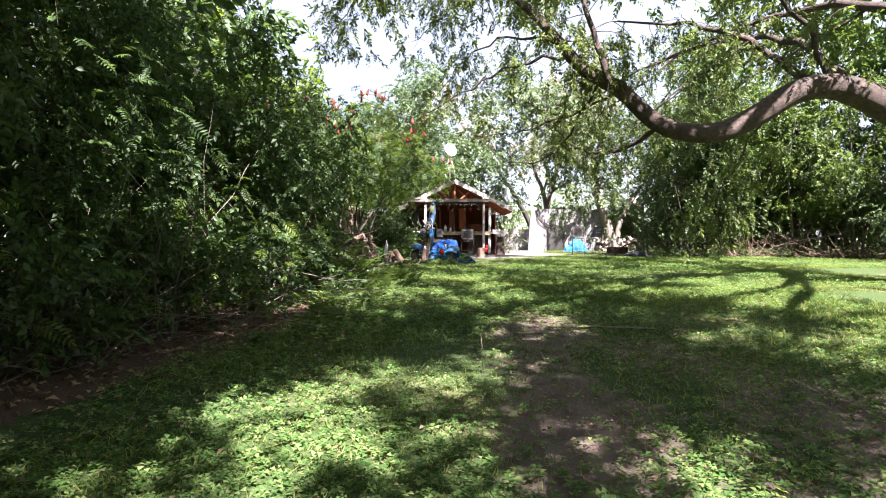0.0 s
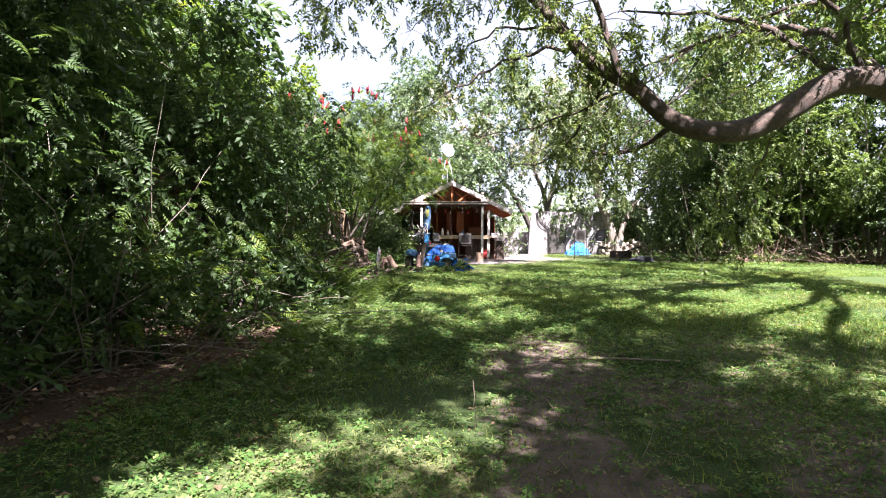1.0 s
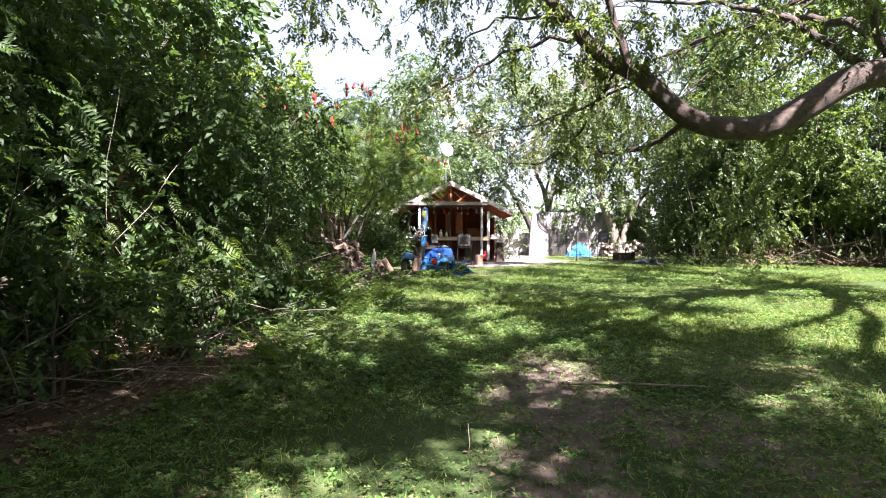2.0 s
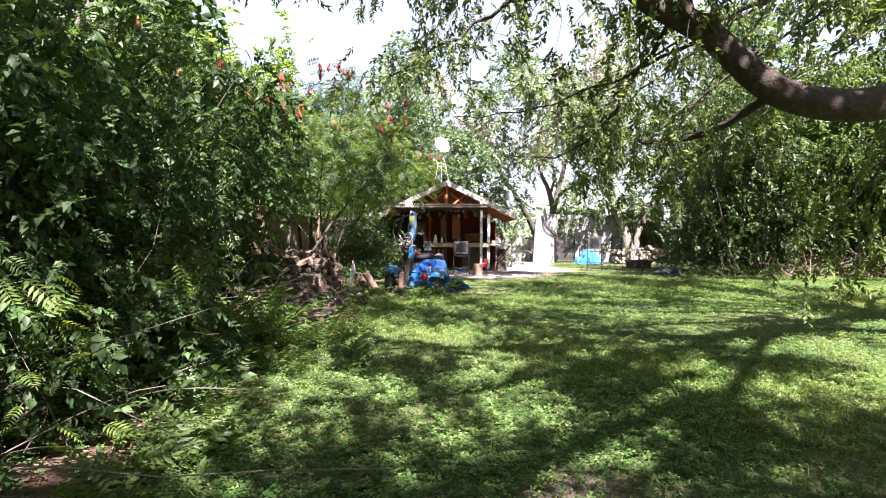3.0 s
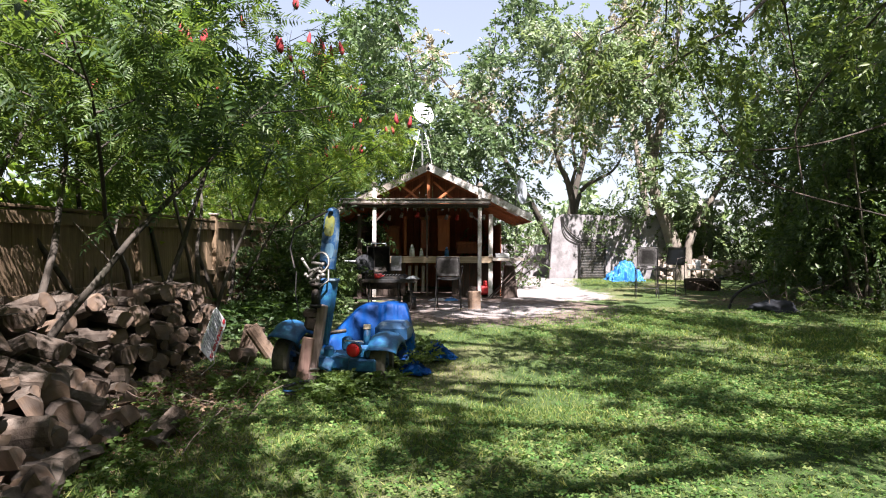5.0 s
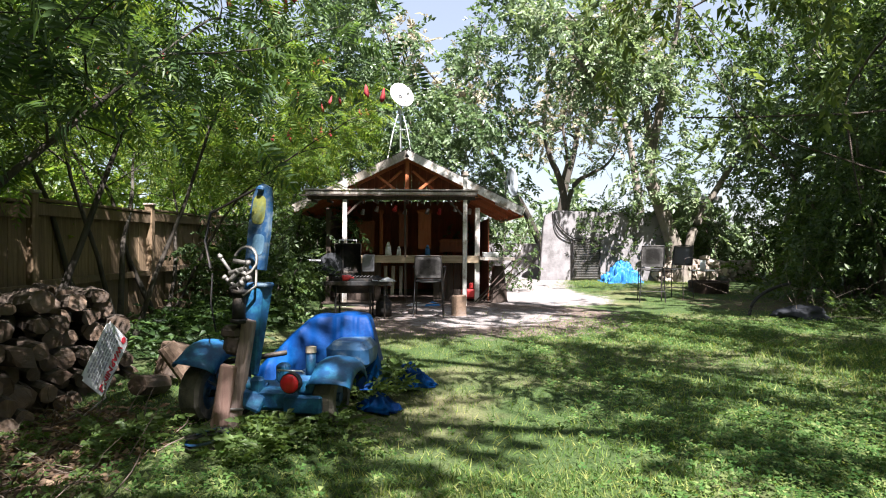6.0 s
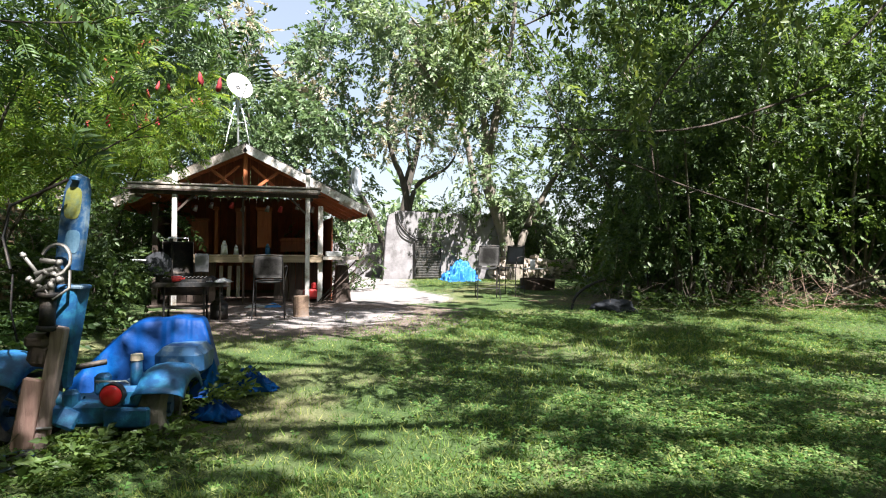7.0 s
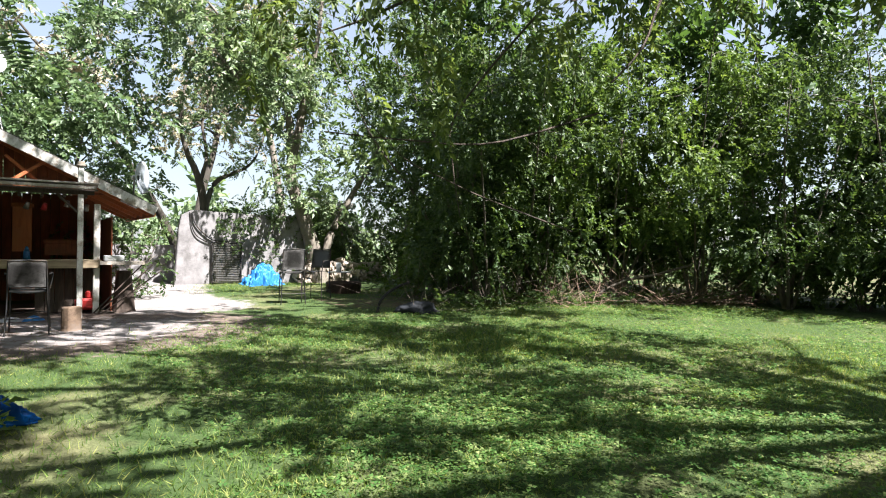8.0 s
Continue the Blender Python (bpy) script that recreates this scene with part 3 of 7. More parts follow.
for i, (x, y, h, w, n) in enumerate([(1.3, 31.8, 11.0, 3.5, 2600), (-1.8, 33.6, 9.5, 3.2, 1300)]):
    tree("tree", (x, y), h, w, 440 + i, "small", LEAF_BACK, BARK, n, 0.62, stems=3, girth=0.09, clear=0.16, limbs=36, clump=0.7, flare=0.3,
         label="dense grey-green leafy tree behind the shed", group=BACK)
for i, (x, y, h, w) in enumerate([(10.3, 32.8, 3.2, 1.6), (12.3, 31.7, 3.4, 1.6), (9.2, 33.4, 3.0, 1.4)]):
    tree("shrub", (x, y), h, w, 460 + i, "small", LEAF_MID, BARK, 600, 0.4, stems=5, girth=0.03, clear=0.05, limbs=22, clump=0.6, label="green shrub behind the log stack", category="shrub", group="shrubs behind the log stack")


def shaped_tree(at, limbs, seed, leaf, bark, sprigs, sprig, label, leafy=0.45, reach=1.0, group=""):
    """A tree whose few main limbs follow given lines; twigs and leafy sprigs grow from their upper ends."""
    r = np.random.default_rng(seed)
    at = np.array([at[0], at[1], float(ground_z(at[0], at[1])) - 0.05])
    ob = empty("tree", tuple(at), label, "tree", group)
    paths, anchors, aims = [], [], []
    for pts, g0, g1 in limbs:
        p = smooth_path(np.array(pts) - at, 22)
        p[1:] += np.cumsum(r.normal(0, 0.012, (21, 3)), axis=0)
        paths.append((p, np.linspace(g0, g1, 22) * r.uniform(0.93, 1.07, 22)))
        for k in range(int(22 * leafy), 22):
            for _ in range(3):
                tw = branch_path(r, p[k], (r.normal(), r.normal(), r.normal(0.25, 0.5)), reach * r.uniform(0.6, 1.7), 5, 0.2, -0.02)
                paths.append((tw, np.linspace(max(0.01, g1 * 0.35), 0.005, 6)))
                anchors.extend(tw[2:])
                aims.extend(np.gradient(tw, axis=0)[2:])
    anchors, aims = np.array(anchors), np.array(aims)
    pick = r.integers(0, len(anchors), sprigs)
    d = aims[pick] / np.linalg.norm(aims[pick], axis=1, keepdims=True) * 0.8 + r.normal(0, 0.6, (sprigs, 3)) - np.array([0, 0, 0.1])
    part_mesh("trunk", tube_mesh("trunk", paths, bark, 12), ob)
    part_mesh("crown", foliage_mesh("crown", "broad", anchors[pick] + r.normal(0, 0.25, (sprigs, 3)), d, sprig * r.uniform(0.65, 1.25, sprigs), leaf, seed + 1), ob)
    return ob


shaped_tree((8.72, 30.9), [
    ([(8.82, 30.9, 0.1), (8.67, 30.9, 1.2), (8.22, 30.9, 2.43), (7.82, 30.9, 3.6), (8.02, 30.8, 5.0), (8.28, 30.7, 6.25), (8.57, 30.6, 7.8), (8.72, 30.5, 9.6)], 0.27, 0.05),
    ([(7.84, 30.9, 3.75), (7.67, 30.7, 5.2), (7.32, 30.6, 6.3), (6.42, 30.5, 7.2), (5.22, 30.4, 8.3)], 0.13, 0.03),
    ([(7.42, 30.6, 6.1), (6.52, 30.4, 5.9), (5.62, 30.2, 6.6), (4.42, 30.0, 7.8)], 0.08, 0.02),
    ([(8.97, 30.9, 0.1), (9.12, 30.9, 1.4), (9.53, 30.9, 2.3), (10.22, 30.8, 3.5), (10.92, 30.7, 4.8), (11.22, 30.6, 6.4)], 0.16, 0.04),
], 450, LEAF_GREY, BARK_PALE, 1700, 0.5, "leaning forked tree with pale bark beside the log stack", 0.36)
shaped_tree((5.75, 33.4), [
    ([(5.75, 33.4, 0.1), (5.75, 33.4, 2.6), (5.5, 33.4, 3.7), (5.2, 33.4, 4.4), (5.0, 33.5, 5.6), (5.3, 33.5, 7.4)], 0.17, 0.03),
    ([(5.78, 33.4, 2.4), (6.1, 33.4, 3.5), (6.6, 33.3, 3.85), (7.3, 33.3, 4.3), (7.8, 33.2, 5.4)], 0.11, 0.02),
    ([(5.6, 33.4, 3.3), (5.85, 33.5, 4.4), (5.7, 33.5, 5.8), (6.2, 33.6, 7.2)], 0.08, 0.02),
], 452, LEAF_GREY, BARK, 230, 0.42, "slender forked tree with few leaves behind the pale wall", 0.6, 0.7)
# out-of-view trees, added to cast shade on the lawn and cut skylight
for i, (x, y) in enumerate([(6.9, -1.2), (-2.7, -1.2), (11.5, -3.0), (15, -6), (3, -9), (-8, -5), (20, -3), (25, 4), (8, -8), (-3, -9), (-12, 1), (27, -4), (-13, 7), (28, 11)]):
    tree("tree", (x, y), 10 if i < 3 else 13, (2.8, 3.0, 3.2)[i] if i < 3 else 4.2, 470 + i, "broad", LEAF_MID, BARK, (260, 800, 400)[i] if i < 3 else 200, 1.0 if i < 3 else 2.3, girth=0.2, clear=0.35, limbs=14, clump=0.8, label="unseen tall leafy tree added to shade the lawn", group="trees round the lawn")


def far_woods():
    """Woods all round in the distance: leafy clumps heaped at uneven heights."""
    r = np.random.default_rng(900)
    n = 2000
    a = r.uniform(0, 2 * math.pi, n)
    rad = r.uniform(40, 52, n)
    x, y = 4 + rad * np.cos(a), 16 + rad * np.sin(a)
    top = 3.6 + 1.2 * np.sin(a * 9) + 1.2 * np.sin(a * 23 + 1) + 0.8 * np.sin(a * 41 + 2)
    z = ground_z(x, y) + top * r.uniform(0, 1, n) ** 0.8
    d = np.stack([-np.cos(a), -np.sin(a), r.normal(0.1, 0.5, n)], -1) + r.normal(0, 0.7, (n, 3))
    me = foliage_mesh("far_woods", "broad", np.stack([x, y, z], -1), d, r.uniform(1.9, 3.1, n), LEAF_GREY, 901)
    tagged(new("far_woods", me), "distant line of green woods", "woods", kind="stuff")


far_woods()


def share(p):
    """Weights the old tree's unseen upper leaves to place sun patches and shade: thick over its ends and beside the
    hedge, thin over the middle of the lawn.
    """
    x, y = p[:, 0], p[:, 1]
    w = np.where((x > 2.2) & (y > 5.5) & (y < 13.5), 0.34, 1.0)
    w = np.where((x > 0.6) & (y < 5.5), 1.7, w)
    w = np.where((x > 2.4) & (x < 7.0) & (y > -3.5) & (y < 3.0), 1.0, w)
    w = np.where((x < 1.2) & (y < 5.5), 2.6, w)
    w = np.where((x > 0.5) & (x < 2.35) & (y < -0.6), 0.15, w)
    w = np.where((x > 0.5) & (x < 2.6) & (y > -0.6) & (y < 3.0), 3.0, w)
    w = np.where((x > 5.8) & (y > 1.5) & (y < 12.0), 0.12, w)
    w = np.where((x < 1.2) & (y > 5.5), 1.0, w)
    w = np.where((x < -0.4) & (y > 1.5) & (y < 4.2), 2.0, w)
    w = np.where((x > 0.2) & (x < 3.4) & (y > 9.2) & (y < 13.2), 1.3, w)
    w = np.where((x > 0.9) & (x < 3.2) & (y > 5.8) & (y < 8.6), 0.1, w)
    w = np.where((x > 2.4) & (x < 4.3) & (y < -0.7), 2.4, w)
    w = np.where(y > 14.5, 1.2, w)
    w = np.where((y > 19.0) & (x < 4.0), 2.0, w)
    w = np.where((y > 16.0) & (x > 8.0) & (x < 11.8), 1.8, w)
    return w / w.sum()


def big_tree():
    """The old tree whose low limb swings across the lawn, with a wide unseen crown added overhead for its shade."""
    r = np.random.default_rng(77)
    at = np.array([9.2, 9.6, float(ground_z(9.2, 9.6)) - 0.05])
    ob = empty("old_tree", tuple(at), "old spreading tree with a low curved limb and hanging leaves", "tree")
    paths = [(smooth_path([(0, 0, 0), (0.05, 0.05, 1.2), (-0.1, 0.1, 2.6), (0.1, 0.3, 4.5), (0.0, 0.2, 7.0), (0.2, 0, 9.5)], 14), np.array([0.48, 0.40, 0.36, 0.34, 0.33, 0.31, 0.28, 0.25, 0.22, 0.19, 0.16, 0.12, 0.08, 0.04]))]
    limb = smooth_path(np.array([(9.1, 9.7, 1.7), (7.7, 9.95, 2.75), (6.7, 10.0, 3.24), (5.95, 10.0, 3.18), (5.3, 9.95, 2.80), (4.7, 9.9, 2.51), (4.1, 9.9, 2.47), (3.55, 9.95, 2.66), (3.0, 10.05, 3.2), (2.4, 10.2, 3.62), (2.0, 10.3, 4.1), (1.5, 10.5, 4.75), (0.6, 10.9, 5.6), (-0.4, 11.4, 6.2)]) - at, 60)
    paths.append((limb, np.interp(np.linspace(0, 1, 60), (0, 0.2, 0.5, 0.75, 1), (0.30, 0.20, 0.155, 0.105, 0.03))))
    extra = [
        ([(3.05, 10.0, 3.15), (2.75, 9.95, 3.5), (2.55, 9.9, 4.1), (2.2, 9.8, 4.9), (1.6, 9.7, 5.6)], 0.085),
        ([(3.65, 9.95, 2.58), (3.35, 10.5, 2.40), (2.9, 11.3, 2.35), (2.55, 11.8, 2.5), (2.2, 12.2, 2.7)], 0.05),
        ([(2.7, 10.1, 3.4), (2.45, 10.6, 2.95), (2.15, 11.2, 2.45), (1.8, 11.7, 2.25), (1.2, 12.1, 2.3)], 0.032),
        ([(2.2, 10.2, 3.85), (1.2, 10.6, 3.75), (0.4, 10.9, 3.4), (-0.5, 11.2, 2.95)], 0.035),
        ([(3.0, 10.1, 3.2), (2.2, 11.0, 2.95), (1.4, 11.7, 2.8), (0.5, 12.3, 2.85)], 0.025),
        ([(5.6, 10.0, 3.0), (5.5, 10.5, 2.6), (5.3, 10.9, 1.9), (5.0, 11.1, 1.35), (4.8, 11.2, 1.2)], 0.022),
        ([(6.2, 10.0, 3.25), (5.9, 10.6, 3.9), (5.3, 11.2, 4.6), (4.6, 11.8, 5.0), (3.5, 12.3, 5.2)], 0.08),
        ([(7.0, 10.0, 3.2), (6.6, 10.8, 4.1), (6.3, 11.8, 4.7), (5.8, 13.0, 5.0), (5.0, 14.2, 4.9)], 0.09),
        ([(6.5, 10.0, 3.3), (6.0, 9.8, 4.1), (5.0, 9.6, 4.8), (3.8, 9.4, 5.3)], 0.06),
        ([(9.2, 9.9, 4.2), (8.6, 12.0, 5.4), (8.0, 14.0, 6.0), (7.0, 16.0, 6.0)], 0.14),
        ([(9.2, 9.8, 5.0), (7.5, 9.0, 6.4), (5.5, 8.0, 7.2), (3.5, 7.0, 7.4)], 0.15),
        ([(9.2, 9.5, 5.5), (8.5, 7.0, 6.6), (7.5, 4.5, 7.2), (6.0, 2.5, 7.2)], 0.13),
        ([(9.2, 9.8, 5.8), (7.5, 8.0, 7.4), (5.0, 5.5, 8.2), (2.5, 3.5, 8.4), (-1.0, 1.6, 8.2)], 0.14),
        ([(9.2, 9.8, 6.0), (7.0, 9.2, 7.6), (4.5, 8.8, 8.4), (2.0, 8.0, 8.5), (-1.8, 6.6, 8.2)], 0.14),
        ([(9.2, 9.5, 6.0), (10.0, 6.5, 7.5), (10.0, 3.5, 8.2), (9.0, 1.0, 8.2)], 0.13),
        ([(9.2, 9.8, 6.5), (7.0, 7.0, 8.0), (5.0, 3.5, 8.6), (3.0, 1.0, 8.6)], 0.13),
        ([(9.2, 9.8, 6.2), (6.0, 11.0, 8.0), (3.0, 11.5, 8.8), (0.5, 12.0, 8.8)], 0.13),
        ([(5.8, 13.0, 5.0), (4.6, 14.4, 4.7), (3.4, 15.6, 4.0), (2.3, 16.4, 3.35)], 0.035),
        ([(2.0, 10.3, 4.1), (1.2, 11.5, 4.6), (0.5, 12.6, 4.5), (-0.1, 13.8, 4.1)], 0.03),
        ([(9.2, 10.0, 6.6), (6.5, 13.0, 8.0), (4.0, 15.5, 8.4), (2.0, 17.0, 8.4)], 0.12),
        ([(9.2, 9.6, 6.2), (8.0, 5.0, 8.0), (5.5, 2.0, 9.0), (3.2, 0.2, 9.0)], 0.13),
        ([(9.2, 9.6, 6.8), (6.0, 6.0, 8.8), (2.5, 5.0, 9.2), (-0.5, 4.5, 9.0)], 0.13),
        ([(9.2, 9.8, 6.4), (6.0, 9.8, 8.4), (2.5, 10.0, 9.0), (-1.2, 10.2, 9.0)], 0.13),
        ([(9.3, 12.0, 7.4), (7.0, 16.0, 8.9), (4.5, 18.0, 9.3), (2.5, 18.8, 9.3)], 0.12),
        ([(5.0, 3.5, 8.6), (2.5, 1.5, 8.8), (0.5, 0.6, 8.8), (-1.0, -0.5, 8.6)], 0.10),
        ([(9.2, 9.8, 6.6), (6.0, 12.0, 8.8), (2.0, 13.8, 9.6), (-1.5, 14.5, 9.6)], 0.12),
        ([(6.0, 9.8, 8.4), (3.0, 8.6, 8.8), (0.0, 8.6, 9.0), (-2.0, 9.4, 9.0)], 0.10),
        ([(9.3, 12.0, 7.4), (7.5, 17.0, 9.2), (4.5, 19.4, 9.6), (2.2, 20.2, 9.6)], 0.12),
        ([(0.6, 10.9, 5.6), (-0.6, 10.4, 5.4), (-1.6, 9.9, 4.7)], 0.03),
        ([(-0.4, 11.4, 6.2), (-1.4, 11.4, 5.5), (-2.1, 11.2, 4.6)], 0.03),
        ([(1.6, 9.7, 5.6), (0.6, 9.2, 5.3), (-0.5, 8.8, 4.7)], 0.03),
        ([(0.6, 10.9, 5.6), (0.2, 11.8, 5.3), (-0.6, 12.6, 4.9)], 0.03),
        ([(9.3, 12.0, 7.4), (10.0, 16.5, 9.4), (10.4, 20.4, 10.0)], 0.12),
        ([(2.0, 13.8, 9.6), (0.5, 17.0, 9.8), (-0.8, 19.8, 9.6)], 0.10),
        ([(9.3, 9.8, 7.0), (11.0, 14.0, 8.4), (12.6, 18.0, 8.9)], 0.12),
        ([(5.5, 2.0, 9.0), (4.3, -0.6, 9.0), (3.3, -2.6, 8.7)], 0.10),
        ([(5.0, 3.5, 8.6), (4.2, 1.4, 8.6), (3.4, -1.2, 8.4)], 0.10),
        ([(7.5, 4.5, 7.2), (6.2, 1.6, 8.2), (5.2, -1.6, 8.6)], 0.10),
        ([(-0.5, 4.5, 9.0), (-1.8, 4.0, 8.8), (-2.9, 3.2, 8.4)], 0.10),
        ([(-1.8, 6.6, 8.2), (-2.7, 6.2, 8.1), (-3.6, 5.0, 7.7)], 0.10),
        ([(0.0, 8.6, 9.0), (-1.5, 7.8, 9.0), (-2.8, 6.8, 8.6)], 0.10),
        ([(2.5, 1.5, 8.8), (0.8, -0.8, 8.7), (-0.5, -2.4, 8.3)], 0.10),
        ([(7.0, 16.0, 6.0), (5.0, 16.2, 4.7), (3.6, 16.3, 3.5), (2.7, 16.5, 2.95)], 0.035),
        ([(8.0, 14.0, 6.0), (6.5, 15.0, 4.8), (5.2, 15.4, 3.9), (4.3, 15.6, 3.3)], 0.035),
        ([(8.6, 12.0, 5.4), (7.5, 13.3, 4.7), (6.4, 14.0, 4.0), (5.6, 14.2, 3.5)], 0.035),
        ([(9.3, 9.8, 7.2), (10.5, 8.0, 8.4), (11.5, 6.0, 9.0)], 0.10),
        ([(9.3, 9.8, 6.8), (11.0, 11.0, 7.8), (12.8, 12.0, 8.2)], 0.10),
    ]
    low, high = [], []
    for pts, g in extra:
        p = smooth_path(np.array(pts) - at, 14)
        p[1:-1] += r.normal(0, 0.03, (12, 3))
        paths.append((p, g * np.linspace(1, 0.18, 14)))
        # most limbs this thick are out of view, added to cast dappled shade
        far = g > 0.095
        for k in range(3, 14):
            for _ in range(4 if far else 2):
                dd = np.array([r.normal(), r.normal(), r.normal(-0.1, 0.5)])
                tw = branch_path(r, p[k], dd, r.uniform(0.6, 1.8 if far else 0.9), 5, 0.2, -0.05 if far else -0.14)
                paths.append((tw, max(0.005, g * 0.13) * np.linspace(1, 0.3, 6)))
                (high if far else low).extend(zip(tw[2:], np.gradient(tw, axis=0)[2:]))
    for k in range(38, 60):
        for _ in range(2):
            tw = branch_path(r, limb[k], (r.normal(), r.normal(), r.normal(0.1, 0.6)), r.uniform(0.5, 1.2), 5, 0.2, -0.12)
            paths.append((tw, 0.012 * np.linspace(1, 0.3, 6)))
            low.extend(zip(tw[2:], np.gradient(tw, axis=0)[2:]))
    for pts, g in (
        ([(7.0, 16.0, 6.0), (6.5, 18.0, 4.7), (6.05, 19.5, 3.4), (6.1, 19.7, 2.7), (6.26, 19.7, 1.85)], 0.022),
        ([(6.0, 14.6, 4.6), (5.0, 14.9, 3.7), (4.5, 15.0, 3.19), (4.26, 15.0, 2.76), (3.94, 15.0, 2.46)], 0.018),
        ([(5.0, 14.2, 4.9), (3.9, 13.4, 3.6), (3.4, 13.0, 2.76), (3.43, 13.0, 2.59), (3.36, 13.0, 2.4)], 0.014),
        ([(6.4, 17.2, 3.0), (5.0, 17.4, 2.52), (3.9, 17.5, 2.44), (3.1, 17.5, 2.42)], 0.016),
        ([(6.2, 17.4, 1.6), (4.95, 17.5, 1.93), (4.4, 17.5, 2.1), (3.95, 17.5, 2.25), (3.4, 17.4, 2.6)], 0.012),
    ):
        p = smooth_path(np.array(pts) - at, 14)
        paths.append((p, g * np.linspace(1, 0.4, 14)))
    part_mesh("trunk", tube_mesh("trunk", paths, BARK_PINK, 12), ob)
    for group, n, loose, size, fall, kind in ((low, 2700, 0.12, 0.26, -0.55, "hanging"), (high, 9200, 0.28, 0.50, -0.15, "broad")):
        where, aims = np.array([g[0] for g in group]), np.array([g[1] for g in group])
        pick = r.integers(0, len(where), n) if kind == "hanging" else r.choice(r.choice(len(where), 870, replace=False, p=share(where + at)), n)
        pos = where[pick] + r.normal(0, loose, (n, 3))
        d = aims[pick] / np.linalg.norm(aims[pick], axis=1, keepdims=True) * 0.7 + r.normal(0, 0.5, (n, 3)) + np.array([0, 0, fall])
        free = ~((np.abs(pos[:, 0] + at[0] - 0.5) < 1.5) & (pos[:, 1] + at[1] < 14.5) & (pos[:, 2] + at[2] < 2.9))
        pos, d = pos[free], d[free]
        part_mesh("crown", foliage_mesh("crown", kind, pos, d, size * r.uniform(0.7, 1.25, len(pos)), LEAF_HANG if kind == "hanging" else LEAF_MID, 78, 0.4), ob)


big_tree()


# ---- shed ----
def boards(parent, name, x0, x1, z0, z1, y, width, material, axis="x", thick=0.022, seed=1, slope=None):
    """Upright boards side by side, each a part; along x at depth y, or along y at x = y."""
    r = random.Random(seed)
    n = max(1, round((x1 - x0) / width))
    w = (x1 - x0) / n
    for i in range(n):
        c = x0 + (i + 0.5) * w
        top = z1 + r.uniform(-0.01, 0.01) if slope is None else slope(c)
        h = top - z0
        if h < 0.05:
            continue
        size = (w - 0.008, thick, h) if axis == "x" else (thick, w - 0.008, h)
        at = (c, y + r.uniform(-0.004, 0.004), z0 + h / 2) if axis == "x" else (y + r.uniform(-0.004, 0.004), c, z0 + h / 2)
        bar(name, size, at, material, parent, bevel=0.003)


